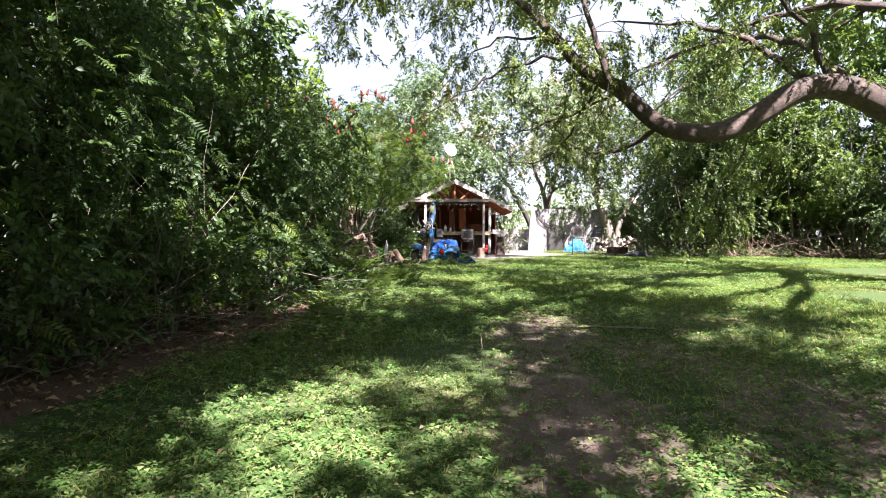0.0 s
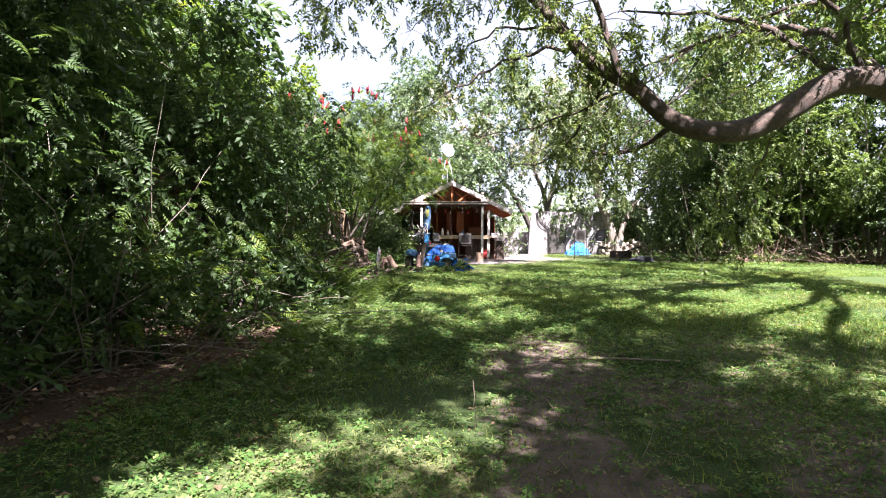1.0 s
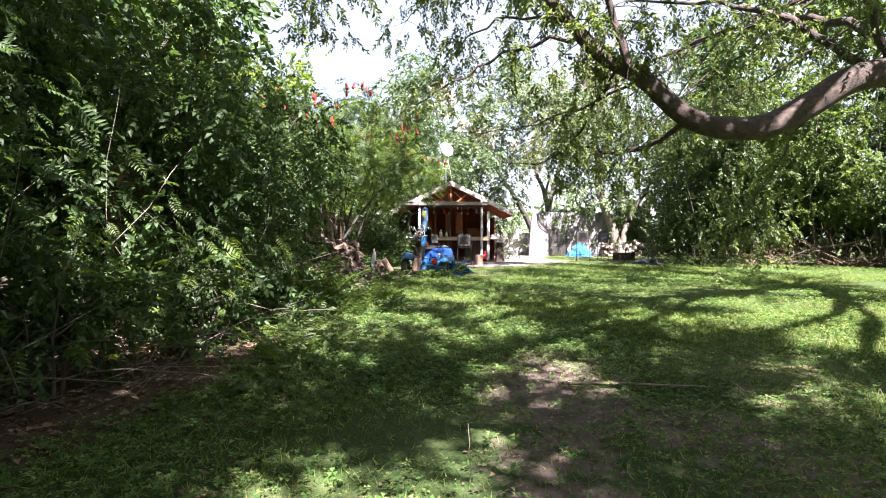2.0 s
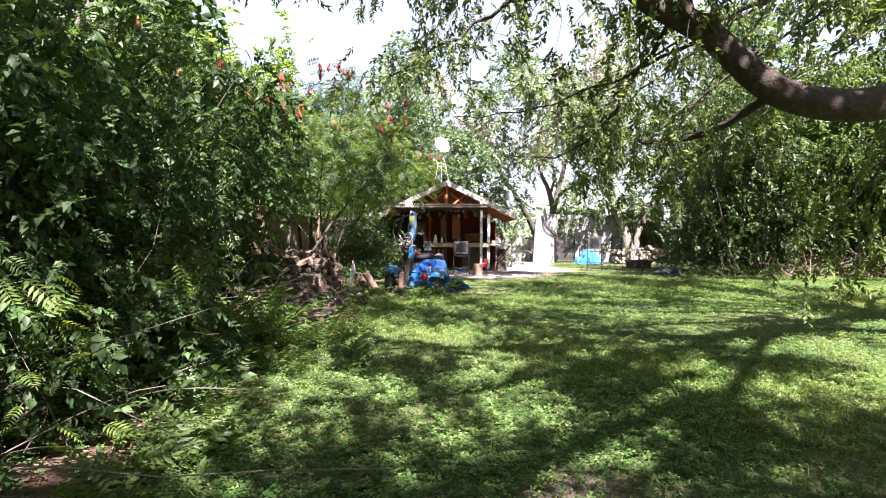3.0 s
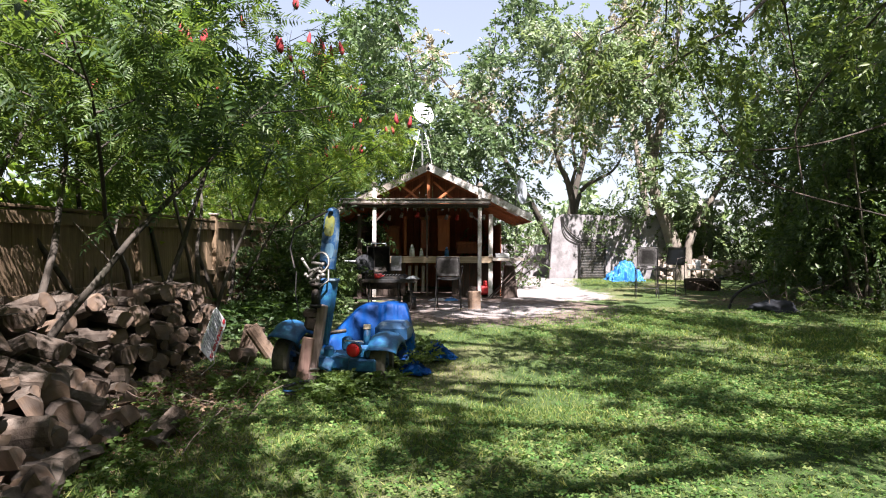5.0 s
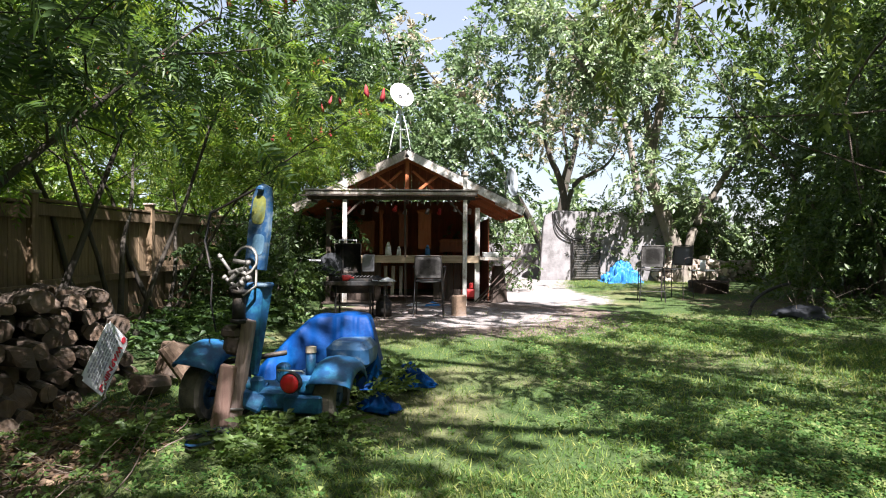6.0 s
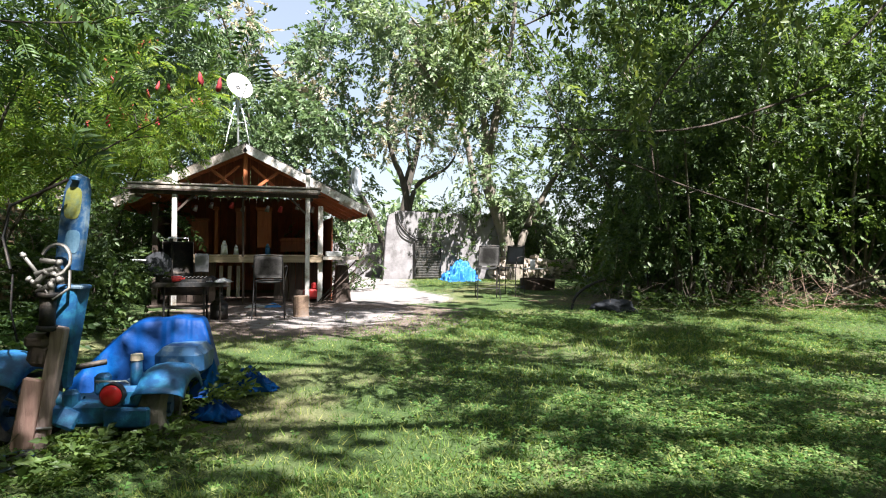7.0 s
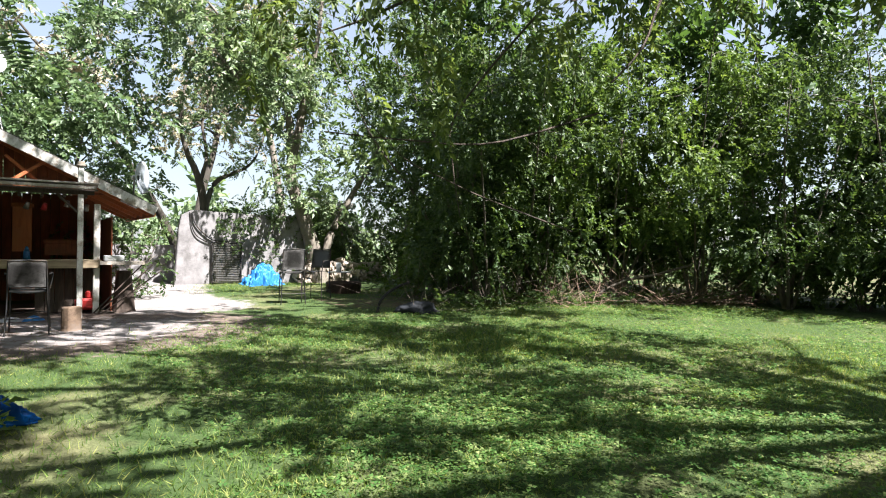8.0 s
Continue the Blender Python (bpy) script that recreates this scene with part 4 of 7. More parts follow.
def shed():
    ob = empty("garden_shed", (0.49, 24.8, 0.09), "open-fronted red timber garden bar shed with a gabled roof", "shed")
    top, y0, y1, fall = 3.17, -0.05, 3.7, 0.492
    pitch = math.atan(fall)
    for s, half in ((-1, 2.30), (1, 2.40)):
        low, run = top - half * fall, half / math.cos(pitch)
        mid = (s * half / 2, (y0 + y1) / 2, (top + low) / 2)
        turn = (0, math.degrees(pitch) * s, 0)
        up = Vector((math.sin(pitch) * s, 0, math.cos(pitch)))
        def lifted(d, p=mid):
            return tuple(Vector(p) + up * d)
        bar("roof_deck", (run, y1 - y0, 0.03), lifted(-0.03), WOOD_ORANGE, ob, "orange-stained roof boards", 0.004, turn)
        for k in range(9):
            f = (k + 0.5) / 9
            p = (s * half * (1 - f), (y0 + y1) / 2, low + (top - low) * f)
            bar("shingle_course", (run / 9 + 0.05, y1 - y0 + 0.08, 0.012), tuple(Vector(p) + up * (0.008 + 0.003 * (k % 2))), SHINGLE, ob, bevel=0.003, rot=(0, (math.degrees(pitch) - 1.6) * s, 0))
        bar("rake_board", (run + 0.03, 0.035, 0.165), (mid[0], y0 - 0.02, mid[2] - 0.085), WOOD_WHITE if s > 0 else WOOD_GREY, ob, "flaking pale rake board", 0.004, turn)
        bar("fascia", (0.03, y1 - y0, 0.17), (s * (half - 0.01), (y0 + y1) / 2, low - 0.10), WOOD_ORANGE, ob, "orange timber fascia", 0.004)
        for k in range(5):
            y = 0.35 + k * 0.78
            bar("rafter", (run - 0.08, 0.05, 0.12), (mid[0], y, mid[2] - 0.12), WOOD_ORANGE, ob, bevel=0.004, rot=turn)
    # front truss and gable boards
    bar("tie_beam", (3.1, 0.06, 0.10), (0, 0.12, 2.26), WOOD_ORANGE, ob, "orange truss beam")
    bar("king_post", (0.08, 0.06, 0.74), (0, 0.12, 2.69), WOOD_ORANGE, ob)
    for s in (-1, 1):
        bar("brace", (0.06, 0.05, 0.72), (s * 0.40, 0.10, 2.48), WOOD_ORANGE, ob, rot=(0, s * -52 + s * 104, 0))
        bar("brace", (0.05, 0.05, 0.60), (s * 0.34, 0.16, 2.56), WOOD_ORANGE, ob, rot=(0, s * -48, 0))
    boards(ob, "gable_board", -2.0, 2.0, 2.2, 3.0, 0.62, 0.16, WOOD_RED, seed=3, slope=lambda x: 3.04 - abs(x) * fall)
    # porch beam: weathered cap, dark beam, thin boards in layers
    bar("porch_cap", (3.42, 0.42, 0.03), (-0.28, -0.38, 2.275), WOOD_GREY, ob, "weathered grey cap board", 0.005, (-7, 0, 0.4))
    bar("porch_cap_edge", (3.36, 0.03, 0.05), (-0.28, -0.595, 2.23), WOOD_GREY, ob, "pale weathered edge board", 0.004)
    bar("porch_beam", (3.30, 0.09, 0.09), (-0.28, -0.50, 2.155), WOOD_DARK, ob, "dark stained beam", 0.005)
    bar("porch_batten", (3.50, 0.04, 0.025), (-0.33, -0.60, 2.185), WOOD_DARK, ob, bevel=0.003)
    r = random.Random(5)
    for k in range(11):
        bar("rafter_tail", (0.045, 0.55, 0.05), (-1.85 + k * 0.31, -0.22, 2.09), WOOD_DARK, ob, bevel=0.003)
    # posts
    for x, y, w, h, mat in ((1.17, -0.5, 0.085, 2.62, WOOD_WHITE), (-1.21, -0.5, 0.085, 2.62, WOOD_WHITE), (1.46, 0.06, 0.10, 2.02, WOOD_WHITE), (-1.62, 0.06, 0.10, 2.0, WOOD_DARK),
                            (1.68, 3.3, 0.10, 2.0, WOOD_DARK), (-1.68, 3.3, 0.10, 2.0, WOOD_DARK), (-0.03, -0.05, 0.045, 2.2, WOOD_DARK)):
        post = bar("post", (w, w, h), (x, y, h / 2 - 0.03), mat, ob, "", 0.008, (0, r.uniform(-0.5, 0.5), 0))
        if h > 2.5:
            bar("post_cap", (w + 0.05, w + 0.05, 0.03), (0, 0, h / 2 + 0.015), WOOD_GREY, post, bevel=0.006)
            bar("post_cap", (w + 0.02, w + 0.02, 0.06), (0, 0, h / 2 + 0.055), WOOD_GREY, post, bevel=0.01)
    # knee braces under the beam
    for x, s in ((1.17, -1), (-1.21, 1)):
        bar("brace", (0.04, 0.04, 0.5), (x + s * 0.17, -0.5, 1.94), WOOD_DARK, ob, rot=(0, s * 45, 0))
    # counter
    bar("counter_apron", (3.0, 0.03, 0.115), (0.0, -0.06, 0.905), WOOD_PALE, ob, "pale bare timber counter edge", 0.004)
    bar("counter_top", (3.06, 0.42, 0.03), (0.0, 0.14, 0.980), WOOD_PALE, ob, "pale bare timber counter top", 0.005)
    bar("side_shelf", (0.72, 0.30, 0.025), (1.86, 0.02, 0.955), WOOD_GREY, ob, "weathered side shelf", 0.004)
    bar("side_shelf_edge", (0.72, 0.02, 0.06), (1.86, -0.14, 0.935), WOOD_GREY, ob, bevel=0.003)
    # dark boards stand in for the shade under the open counter
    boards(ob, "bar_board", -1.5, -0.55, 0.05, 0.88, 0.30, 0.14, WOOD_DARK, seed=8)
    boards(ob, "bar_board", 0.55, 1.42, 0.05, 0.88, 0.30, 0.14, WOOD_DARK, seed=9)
    for x in (-0.45, -0.30, -0.13):
        bar("bar_slat", (0.07, 0.02, 0.62), (x, 0.22, 0.46), WOOD_GREY, ob, bevel=0.003, rot=(0, r.uniform(-3, 3), 0))
    # back and side walls with gaps under the eaves
    boards(ob, "wall_board", -1.7, 1.7, 0.03, 2.34, 3.25, 0.17, WOOD_RED, seed=11)
    boards(ob, "wall_board", 0.25, 3.2, 0.03, 1.78, 1.72, 0.17, WOOD_RED, "y", seed=12)
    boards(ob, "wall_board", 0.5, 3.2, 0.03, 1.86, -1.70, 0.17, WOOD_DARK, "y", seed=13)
    # extra dark panel behind the boards keeps daylight out of the gaps
    bar("back_lining", (3.4, 0.02, 2.2), (0, 3.30, 1.13), WOOD_DARK, ob, "added dark panel blocking light through the wall gaps", 0.004)
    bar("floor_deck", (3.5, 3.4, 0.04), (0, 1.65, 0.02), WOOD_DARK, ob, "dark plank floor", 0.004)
    # shutters and hangings inside
    for x, w, z0, z1, mat in ((-0.12, 0.20, 1.18, 1.98, WOOD_RED), (0.36, 0.30, 1.12, 2.02, WOOD_ORANGE), (-0.62, 0.07, 1.0, 2.0, WOOD_ORANGE), (-1.0, 0.45, 1.05, 1.75, WOOD_RED), (0.98, 0.55, 1.05, 1.35, WOOD_RED)):
        pan = bar("shutter", (w, 0.03, z1 - z0), (x, 1.2, (z0 + z1) / 2), mat, ob, "", 0.006)
        bar("shutter_rail", (w + 0.05, 0.03, 0.06), (0, -0.03, (z1 - z0) / 2 - 0.05), mat, pan, bevel=0.004)
    for k in range(9):
        bm = bmesh.new()
        bmesh.ops.create_cone(bm, cap_ends=True, segments=7, radius1=0.05, radius2=0.03, depth=0.12)
        part("hanging_mug", bm, METAL_GREY if k % 3 else RED_PAINT, ob, smooth=True, m=pose(-1.3 + k * 0.33 + r.uniform(-0.08, 0.08), 0.25 + r.uniform(0, 0.5), 1.98 + r.uniform(-0.06, 0.04), r.uniform(-20, 20), 15, 0))


shed()


def dish(name, at, radius, tilt, turn, label, finish=DISH_GREY):
    """A satellite dish: shallow oval bowl, feed arm and feed head."""
    ob = empty(name, at, label, "satellite dish")
    face = pose(0, 0, 0, tilt, 0, turn)
    bm = bmesh.new()
    rings, seg = 6, 28
    rows = []
    for thick in (0.0, -0.012):
        for i in range(rings + 1):
            f = i / rings
            rows.append([bm.verts.new(((radius * 0.9 * f) * math.cos(a), (radius * f) * math.sin(a), 0.30 * radius * f * f + thick)) for a in [2 * math.pi * k / seg for k in range(seg)]])
    for base, flip in ((0, False), (rings + 1, True)):
        for i in range(rings):
            for k in range(seg):
                q = [rows[base + i][k], rows[base + i][(k + 1) % seg], rows[base + i + 1][(k + 1) % seg], rows[base + i + 1][k]]
                if i:
                    bm.faces.new(q[::-1] if flip else q)
    for k in range(seg):
        bm.faces.new([rows[rings][k], rows[rings][(k + 1) % seg], rows[2 * rings + 1][(k + 1) % seg], rows[2 * rings + 1][k]])
    for base, flip in ((0, False), (rings + 1, True)):
        ring = rows[base + 1]
        bm.faces.new(ring[::-1] if flip else ring)
    for v in rows[0] + rows[rings + 1]:
        bm.verts.remove(v)
    part("bowl", bm, finish, ob, smooth=True, m=face)
    tip = face @ Vector((0, -radius * 0.55, radius * 1.25))
    foot = face @ Vector((0, -radius * 0.95, radius * 0.25))
    rod("feed_arm", [foot, (foot + tip) / 2 + Vector((0, 0, -0.02)), tip], 0.012, METAL_GREY, ob)
    bm = bmesh.new()
    bmesh.ops.create_cone(bm, cap_ends=True, segments=10, radius1=0.035, radius2=0.02, depth=0.09)
    part("feed_head", bm, WHITE_PLASTIC, ob, smooth=True, m=Matrix.Translation(tip) @ face.to_quaternion().to_matrix().to_4x4())
    back = face @ Vector((0, 0, -0.06))
    bm = bmesh.new()
    box(bm, (0.1, 0.12, 0.08), None, 0.01)
    part("bracket", bm, METAL_GREY, ob, m=Matrix.Translation(back))
    return ob


top_dish = dish("satellite_dish", (0.30, 25.9, 4.62), 0.31, 66, 26, "white satellite dish on a tripod over the ridge")
for fx, fy in ((-0.27, -0.5), (0.30, -0.5), (0.0, 0.6)):
    rod("tripod_leg", [(0, 0, -0.15), (fx * 0.5, fy * 0.5, -0.75), (fx, fy, -1.42 - (0.12 if fx else 0))], 0.017, METAL_GREY, top_dish)
rod("mast", [(0, 0.02, -0.02), (0, 0.02, -1.42)], 0.022, METAL_GREY, top_dish)
rod("cross_strut", [(-0.13, -0.24, -0.78), (0.15, -0.24, -0.78)], 0.009, METAL_GREY, top_dish)
# eave dish: its shade is put into a darker blue-grey enamel
side_dish = dish("satellite_dish", (2.62, 24.95, 2.62), 0.31, 88, 58, "oval satellite dish fixed to the shed eave, coloured a shaded grey", surface("shaded_dish_enamel", (0.30, 0.33, 0.37), (0.40, 0.43, 0.47), 5, 0.45, 0.1, wear=(0.28, 0.30, 0.33), vary=0.1))
rod("mast", [(-0.05, 0.05, 0.0), (-0.07, 0.05, -0.35), (-0.16, 0.05, -0.52)], 0.02, METAL_GREY, side_dish)
bm = bmesh.new()
box(bm, (0.3, 0.16, 0.03), None, 0.005)
part("mount_plate", bm, METAL_GREY, side_dish, m=pose(-0.14, 0.05, -0.50, 0, 25, 0))


# ---- fence ----
def fence():
    ob = empty("wooden_fence", (-3.4, 8.0, 0.0), "brown weathered board fence with square capped posts", "fence")
    r = random.Random(21)
    length, step = 22.0, 2.75
    n = int(length / step)
    for i in range(n + 1):
        y = i * step + 0.05
        z = float(ground_z(-3.4, 8 + y))
        p = bar("post", (0.11, 0.11, 1.90), (0.03, y, z + 0.9), WOOD_FENCE, ob, bevel=0.008)
        bar("post_cap", (0.15, 0.15, 0.035), (0, 0, 0.965), WOOD_GREY, p, bevel=0.01)
    for i in range(n):
        yc = (i + 0.5) * step + 0.05
        z = float(ground_z(-3.4, 8 + yc))
        bar("fascia_rail", (0.03, step - 0.13, 0.14), (0.055, yc, z + 1.66), WOOD_FENCE, ob, bevel=0.006)
        bar("top_rail", (0.13, step - 0.13, 0.035), (0.015, yc, z + 1.765), WOOD_FENCE, ob, bevel=0.006)
        bar("rail", (0.045, step - 0.13, 0.09), (0.045, yc, z + 0.83), WOOD_FENCE, ob, bevel=0.005)
        bar("rail", (0.045, step - 0.13, 0.09), (0.045, yc, z + 0.18), WOOD_FENCE, ob, bevel=0.005)
    me = None
    for i in range(int(length / 0.145)):
        y = i * 0.145 + 0.07
        z = float(ground_z(-3.4, 8 + y))
        if me is None:
            bm = bmesh.new()
            box(bm, (0.02, 0.1435, 1.72), None, 0.002)
            me = bpy.data.meshes.new("board")
            bm.to_mesh(me)
            bm.free()
            me.materials.append(WOOD_FENCE)
        part_mesh("board", me, ob, m=pose(r.uniform(-0.006, 0.006), y, z + 0.88 + r.uniform(-0.015, 0.01), r.uniform(-0.3, 0.3), 0, r.uniform(-0.4, 0.4)))


fence()


# ---- firewood ----
def split_log(r, seg=None):
    """A length of firewood lying along x: round, halved or quartered, with rough ends."""
    bm = bmesh.new()
    length, rad = 0.40, 0.085
    shape = seg or r.choice(("round", "round", "half", "quarter"))
    rad *= r.uniform(0.75, 1.15)
    if shape == "round":
        angles = [2 * math.pi * k / 9 for k in range(9)]
        prof = [(rad * r.uniform(0.88, 1.1) * math.cos(a), rad * r.uniform(0.88, 1.1) * math.sin(a)) for a in angles]
    else:
        sweep = math.pi * (1.0 if shape == "half" else 0.62)
        big = rad * (1.15 if shape == "half" else 1.5)
        prof = [(big * r.uniform(0.9, 1.06) * math.cos(sweep * k / 6), big * r.uniform(0.9, 1.06) * math.sin(sweep * k / 6) - big * 0.35) for k in range(7)]
        if shape == "quarter":
            prof.append((0.0, -big * 0.35))
    rows = []
    for x, s in ((-0.5, 0.97), (-0.1, 1.0), (0.25, 1.02), (0.5, 0.96)):
        dy, dz = r.uniform(-0.008, 0.008), r.uniform(-0.008, 0.008)
        rows.append([bm.verts.new((x * length + r.uniform(-0.008, 0.008), py * s + dy, pz * s + dz)) for py, pz in prof])
    n = len(prof)
    for a, b in zip(rows, rows[1:]):
        for k in range(n):
            f = bm.faces.new((a[k], a[(k + 1) % n], b[(k + 1) % n], b[k]))
            f.material_index = 0 if shape == "round" or k < 6 else 1
    for row in (rows[0][::-1], rows[-1]):
        bm.faces.new(row).material_index = 1
    bmesh.ops.recalc_face_normals(bm, faces=bm.faces)
    me = bpy.data.meshes.new("log")
    bm.to_mesh(me)
    bm.free()
    me.materials.append(LOG_BARK)
    me.materials.append(LOG_SPLIT)
    return me


def firewood_pile():
    r = random.Random(31)
    kinds = [split_log(r) for _ in range(22)]
    rounds = [split_log(r, "round") for _ in range(10)]
    ob = empty("firewood_pile", (-2.4, 15.8, 0.0), "tumbled pile of grey split firewood along the fence", "firewood pile")
    for i in range(-6, 31):
        y = -2.35 + i * 0.175
        rows = 6 if i > 4 else 3 + i // 2 if i >= 0 else 2 + (i % 3 == 0)
        for k in range(rows):
            z = 0.07 + k * 0.155 - 0.03
            for c in range(3):
                x = (0.66 if i < 11 else 0.20) - c * 0.44 - k * (0.055 if i > 17 else 0.12) + r.uniform(-0.08, 0.08)
                if x < -0.8 or (c == 2 and k < 3):
                    continue
                tidy = i > 17
                me = r.choice(rounds) if tidy and r.random() < 0.8 else r.choice(kinds)
                m = pose(x, y + r.uniform(-0.05, 0.05), z + r.uniform(-0.03, 0.03), r.uniform(0, 360), r.uniform(-6, 6) if tidy else r.gauss(0, 13), r.gauss(-42, 8) if tidy else r.gauss(-12, 28))
                part_mesh("log", me, ob, m=m @ Matrix.Diagonal((r.uniform(0.85, 1.55), *([r.uniform(0.75, 1.3)] * 2), 1)))
    for i in range(64):
        y = r.uniform(-3.7, -0.3)
        x = 0.75 + abs(r.gauss(0, 0.22)) - (0.1 if y < -1.8 else 0)
        part_mesh("log", r.choice(kinds), ob, m=pose(x - 0.1, y, 0.05 + r.uniform(0, 0.05) + float(ground_z(0, 15.8 + y)), r.uniform(0, 360), r.gauss(0, 8), r.uniform(0, 180)))
    far = empty("firewood_stack", (9.6, 31.0, 0.18), "stack of pale split firewood behind the chairs", "firewood stack")
    pale = [split_log(r) for _ in range(6)]
    for me in pale:
        me.materials[0] = STONE_PALE
        me.materials[1] = STONE_PALE
    for i in range(17):
        for k in range(6):
            if k > 5 - abs(i - 8) * 0.12 or r.random() < 0.06:
                continue
            part_mesh("log", r.choice(pale), far, m=pose(-1.5 + i * 0.19 + r.uniform(-0.04, 0.04), r.uniform(-0.08, 0.08), 0.07 + k * 0.135, r.uniform(0, 360), r.gauss(0, 6), 90 + r.gauss(0, 14)))


firewood_pile()


# ---- blue three-wheeled tractor, its tarp and the warning sign ----
def tube_between(name, a, b, radius, material, parent, label=""):
    return rod(name, [a, tuple((Vector(a) + Vector(b)) / 2), b], radius, material, parent, label)


def wheel(parent, at, radius, width):
    bm = bmesh.new()
    seg = 20
    prof = [(-0.5, 0.62), (-0.5, 0.90), (-0.36, 1.0), (0.36, 1.0), (0.5, 0.90), (0.5, 0.62)]
    rows = [[bm.verts.new((px * width, pr * radius * math.cos(2 * math.pi * k / seg) * (1 + (0.02 if k % 2 and pr > 0.95 else 0)), pr * radius * math.sin(2 * math.pi * k / seg) * (1 + (0.02 if k % 2 and pr > 0.95 else 0)))) for k in range(seg)] for px, pr in prof]
    for a, b in zip(rows, rows[1:] + rows[:1]):
        for k in range(seg):
            bm.faces.new((a[k], a[(k + 1) % seg], b[(k + 1) % seg], b[k]))
    tyre = part("tyre", bm, RUBBER, parent, "dusty worn tyre", m=pose(*at))
    bm = bmesh.new()
    bmesh.ops.create_cone(bm, cap_ends=True, segments=18, radius1=radius * 0.63, radius2=radius * 0.63, depth=width * 0.55, matrix=pose(0, 0, 0, 0, 90, 0))
    bmesh.ops.create_cone(bm, cap_ends=True, segments=10, radius1=radius * 0.2, radius2=radius * 0.16, depth=width * 0.9, matrix=pose(0, 0, 0, 0, 90, 0))
    part("rim", bm, BLUE_DEEP, tyre, "blue rim")
    return tyre


def fender(parent, at, tip=0.0):
    """A mudguard arched over a wheel: a crowned sheet bent from the back over the top, open below, with a flared lip."""
    bm = bmesh.new()
    n, half = 16, 0.155
    cross = [(-1.0, -0.05), (-0.97, -0.012), (-0.88, 0.018), (-0.6, 0.044), (-0.2, 0.055), (0.2, 0.055), (0.6, 0.044), (0.88, 0.018), (0.97, -0.012), (1.0, -0.05)]
    rows = []
    for i in range(n + 1):
        a = radians(36 + 116 * i / n)
        lip = 0.035 if i == 0 else 0.012 if i == 1 else 0.0
        rows.append([bm.verts.new((half * cx * (1 + lip * 2), -(0.25 + cz * 0.8 + lip) * math.cos(a) * 1.15, (0.265 + cz) * math.sin(a))) for cx, cz in cross])
    for p, q in zip(rows, rows[1:]):
        for k in range(len(cross) - 1):
            bm.faces.new((p[k], q[k], q[k + 1], p[k + 1]))
    bmesh.ops.recalc_face_normals(bm, faces=bm.faces)
    bmesh.ops.solidify(bm, geom=bm.faces[:], thickness=0.008)
    return part("fender", bm, BLUE_PAINT, parent, "faded blue arched mudguard", True, pose(*at, 0, tip, 0))


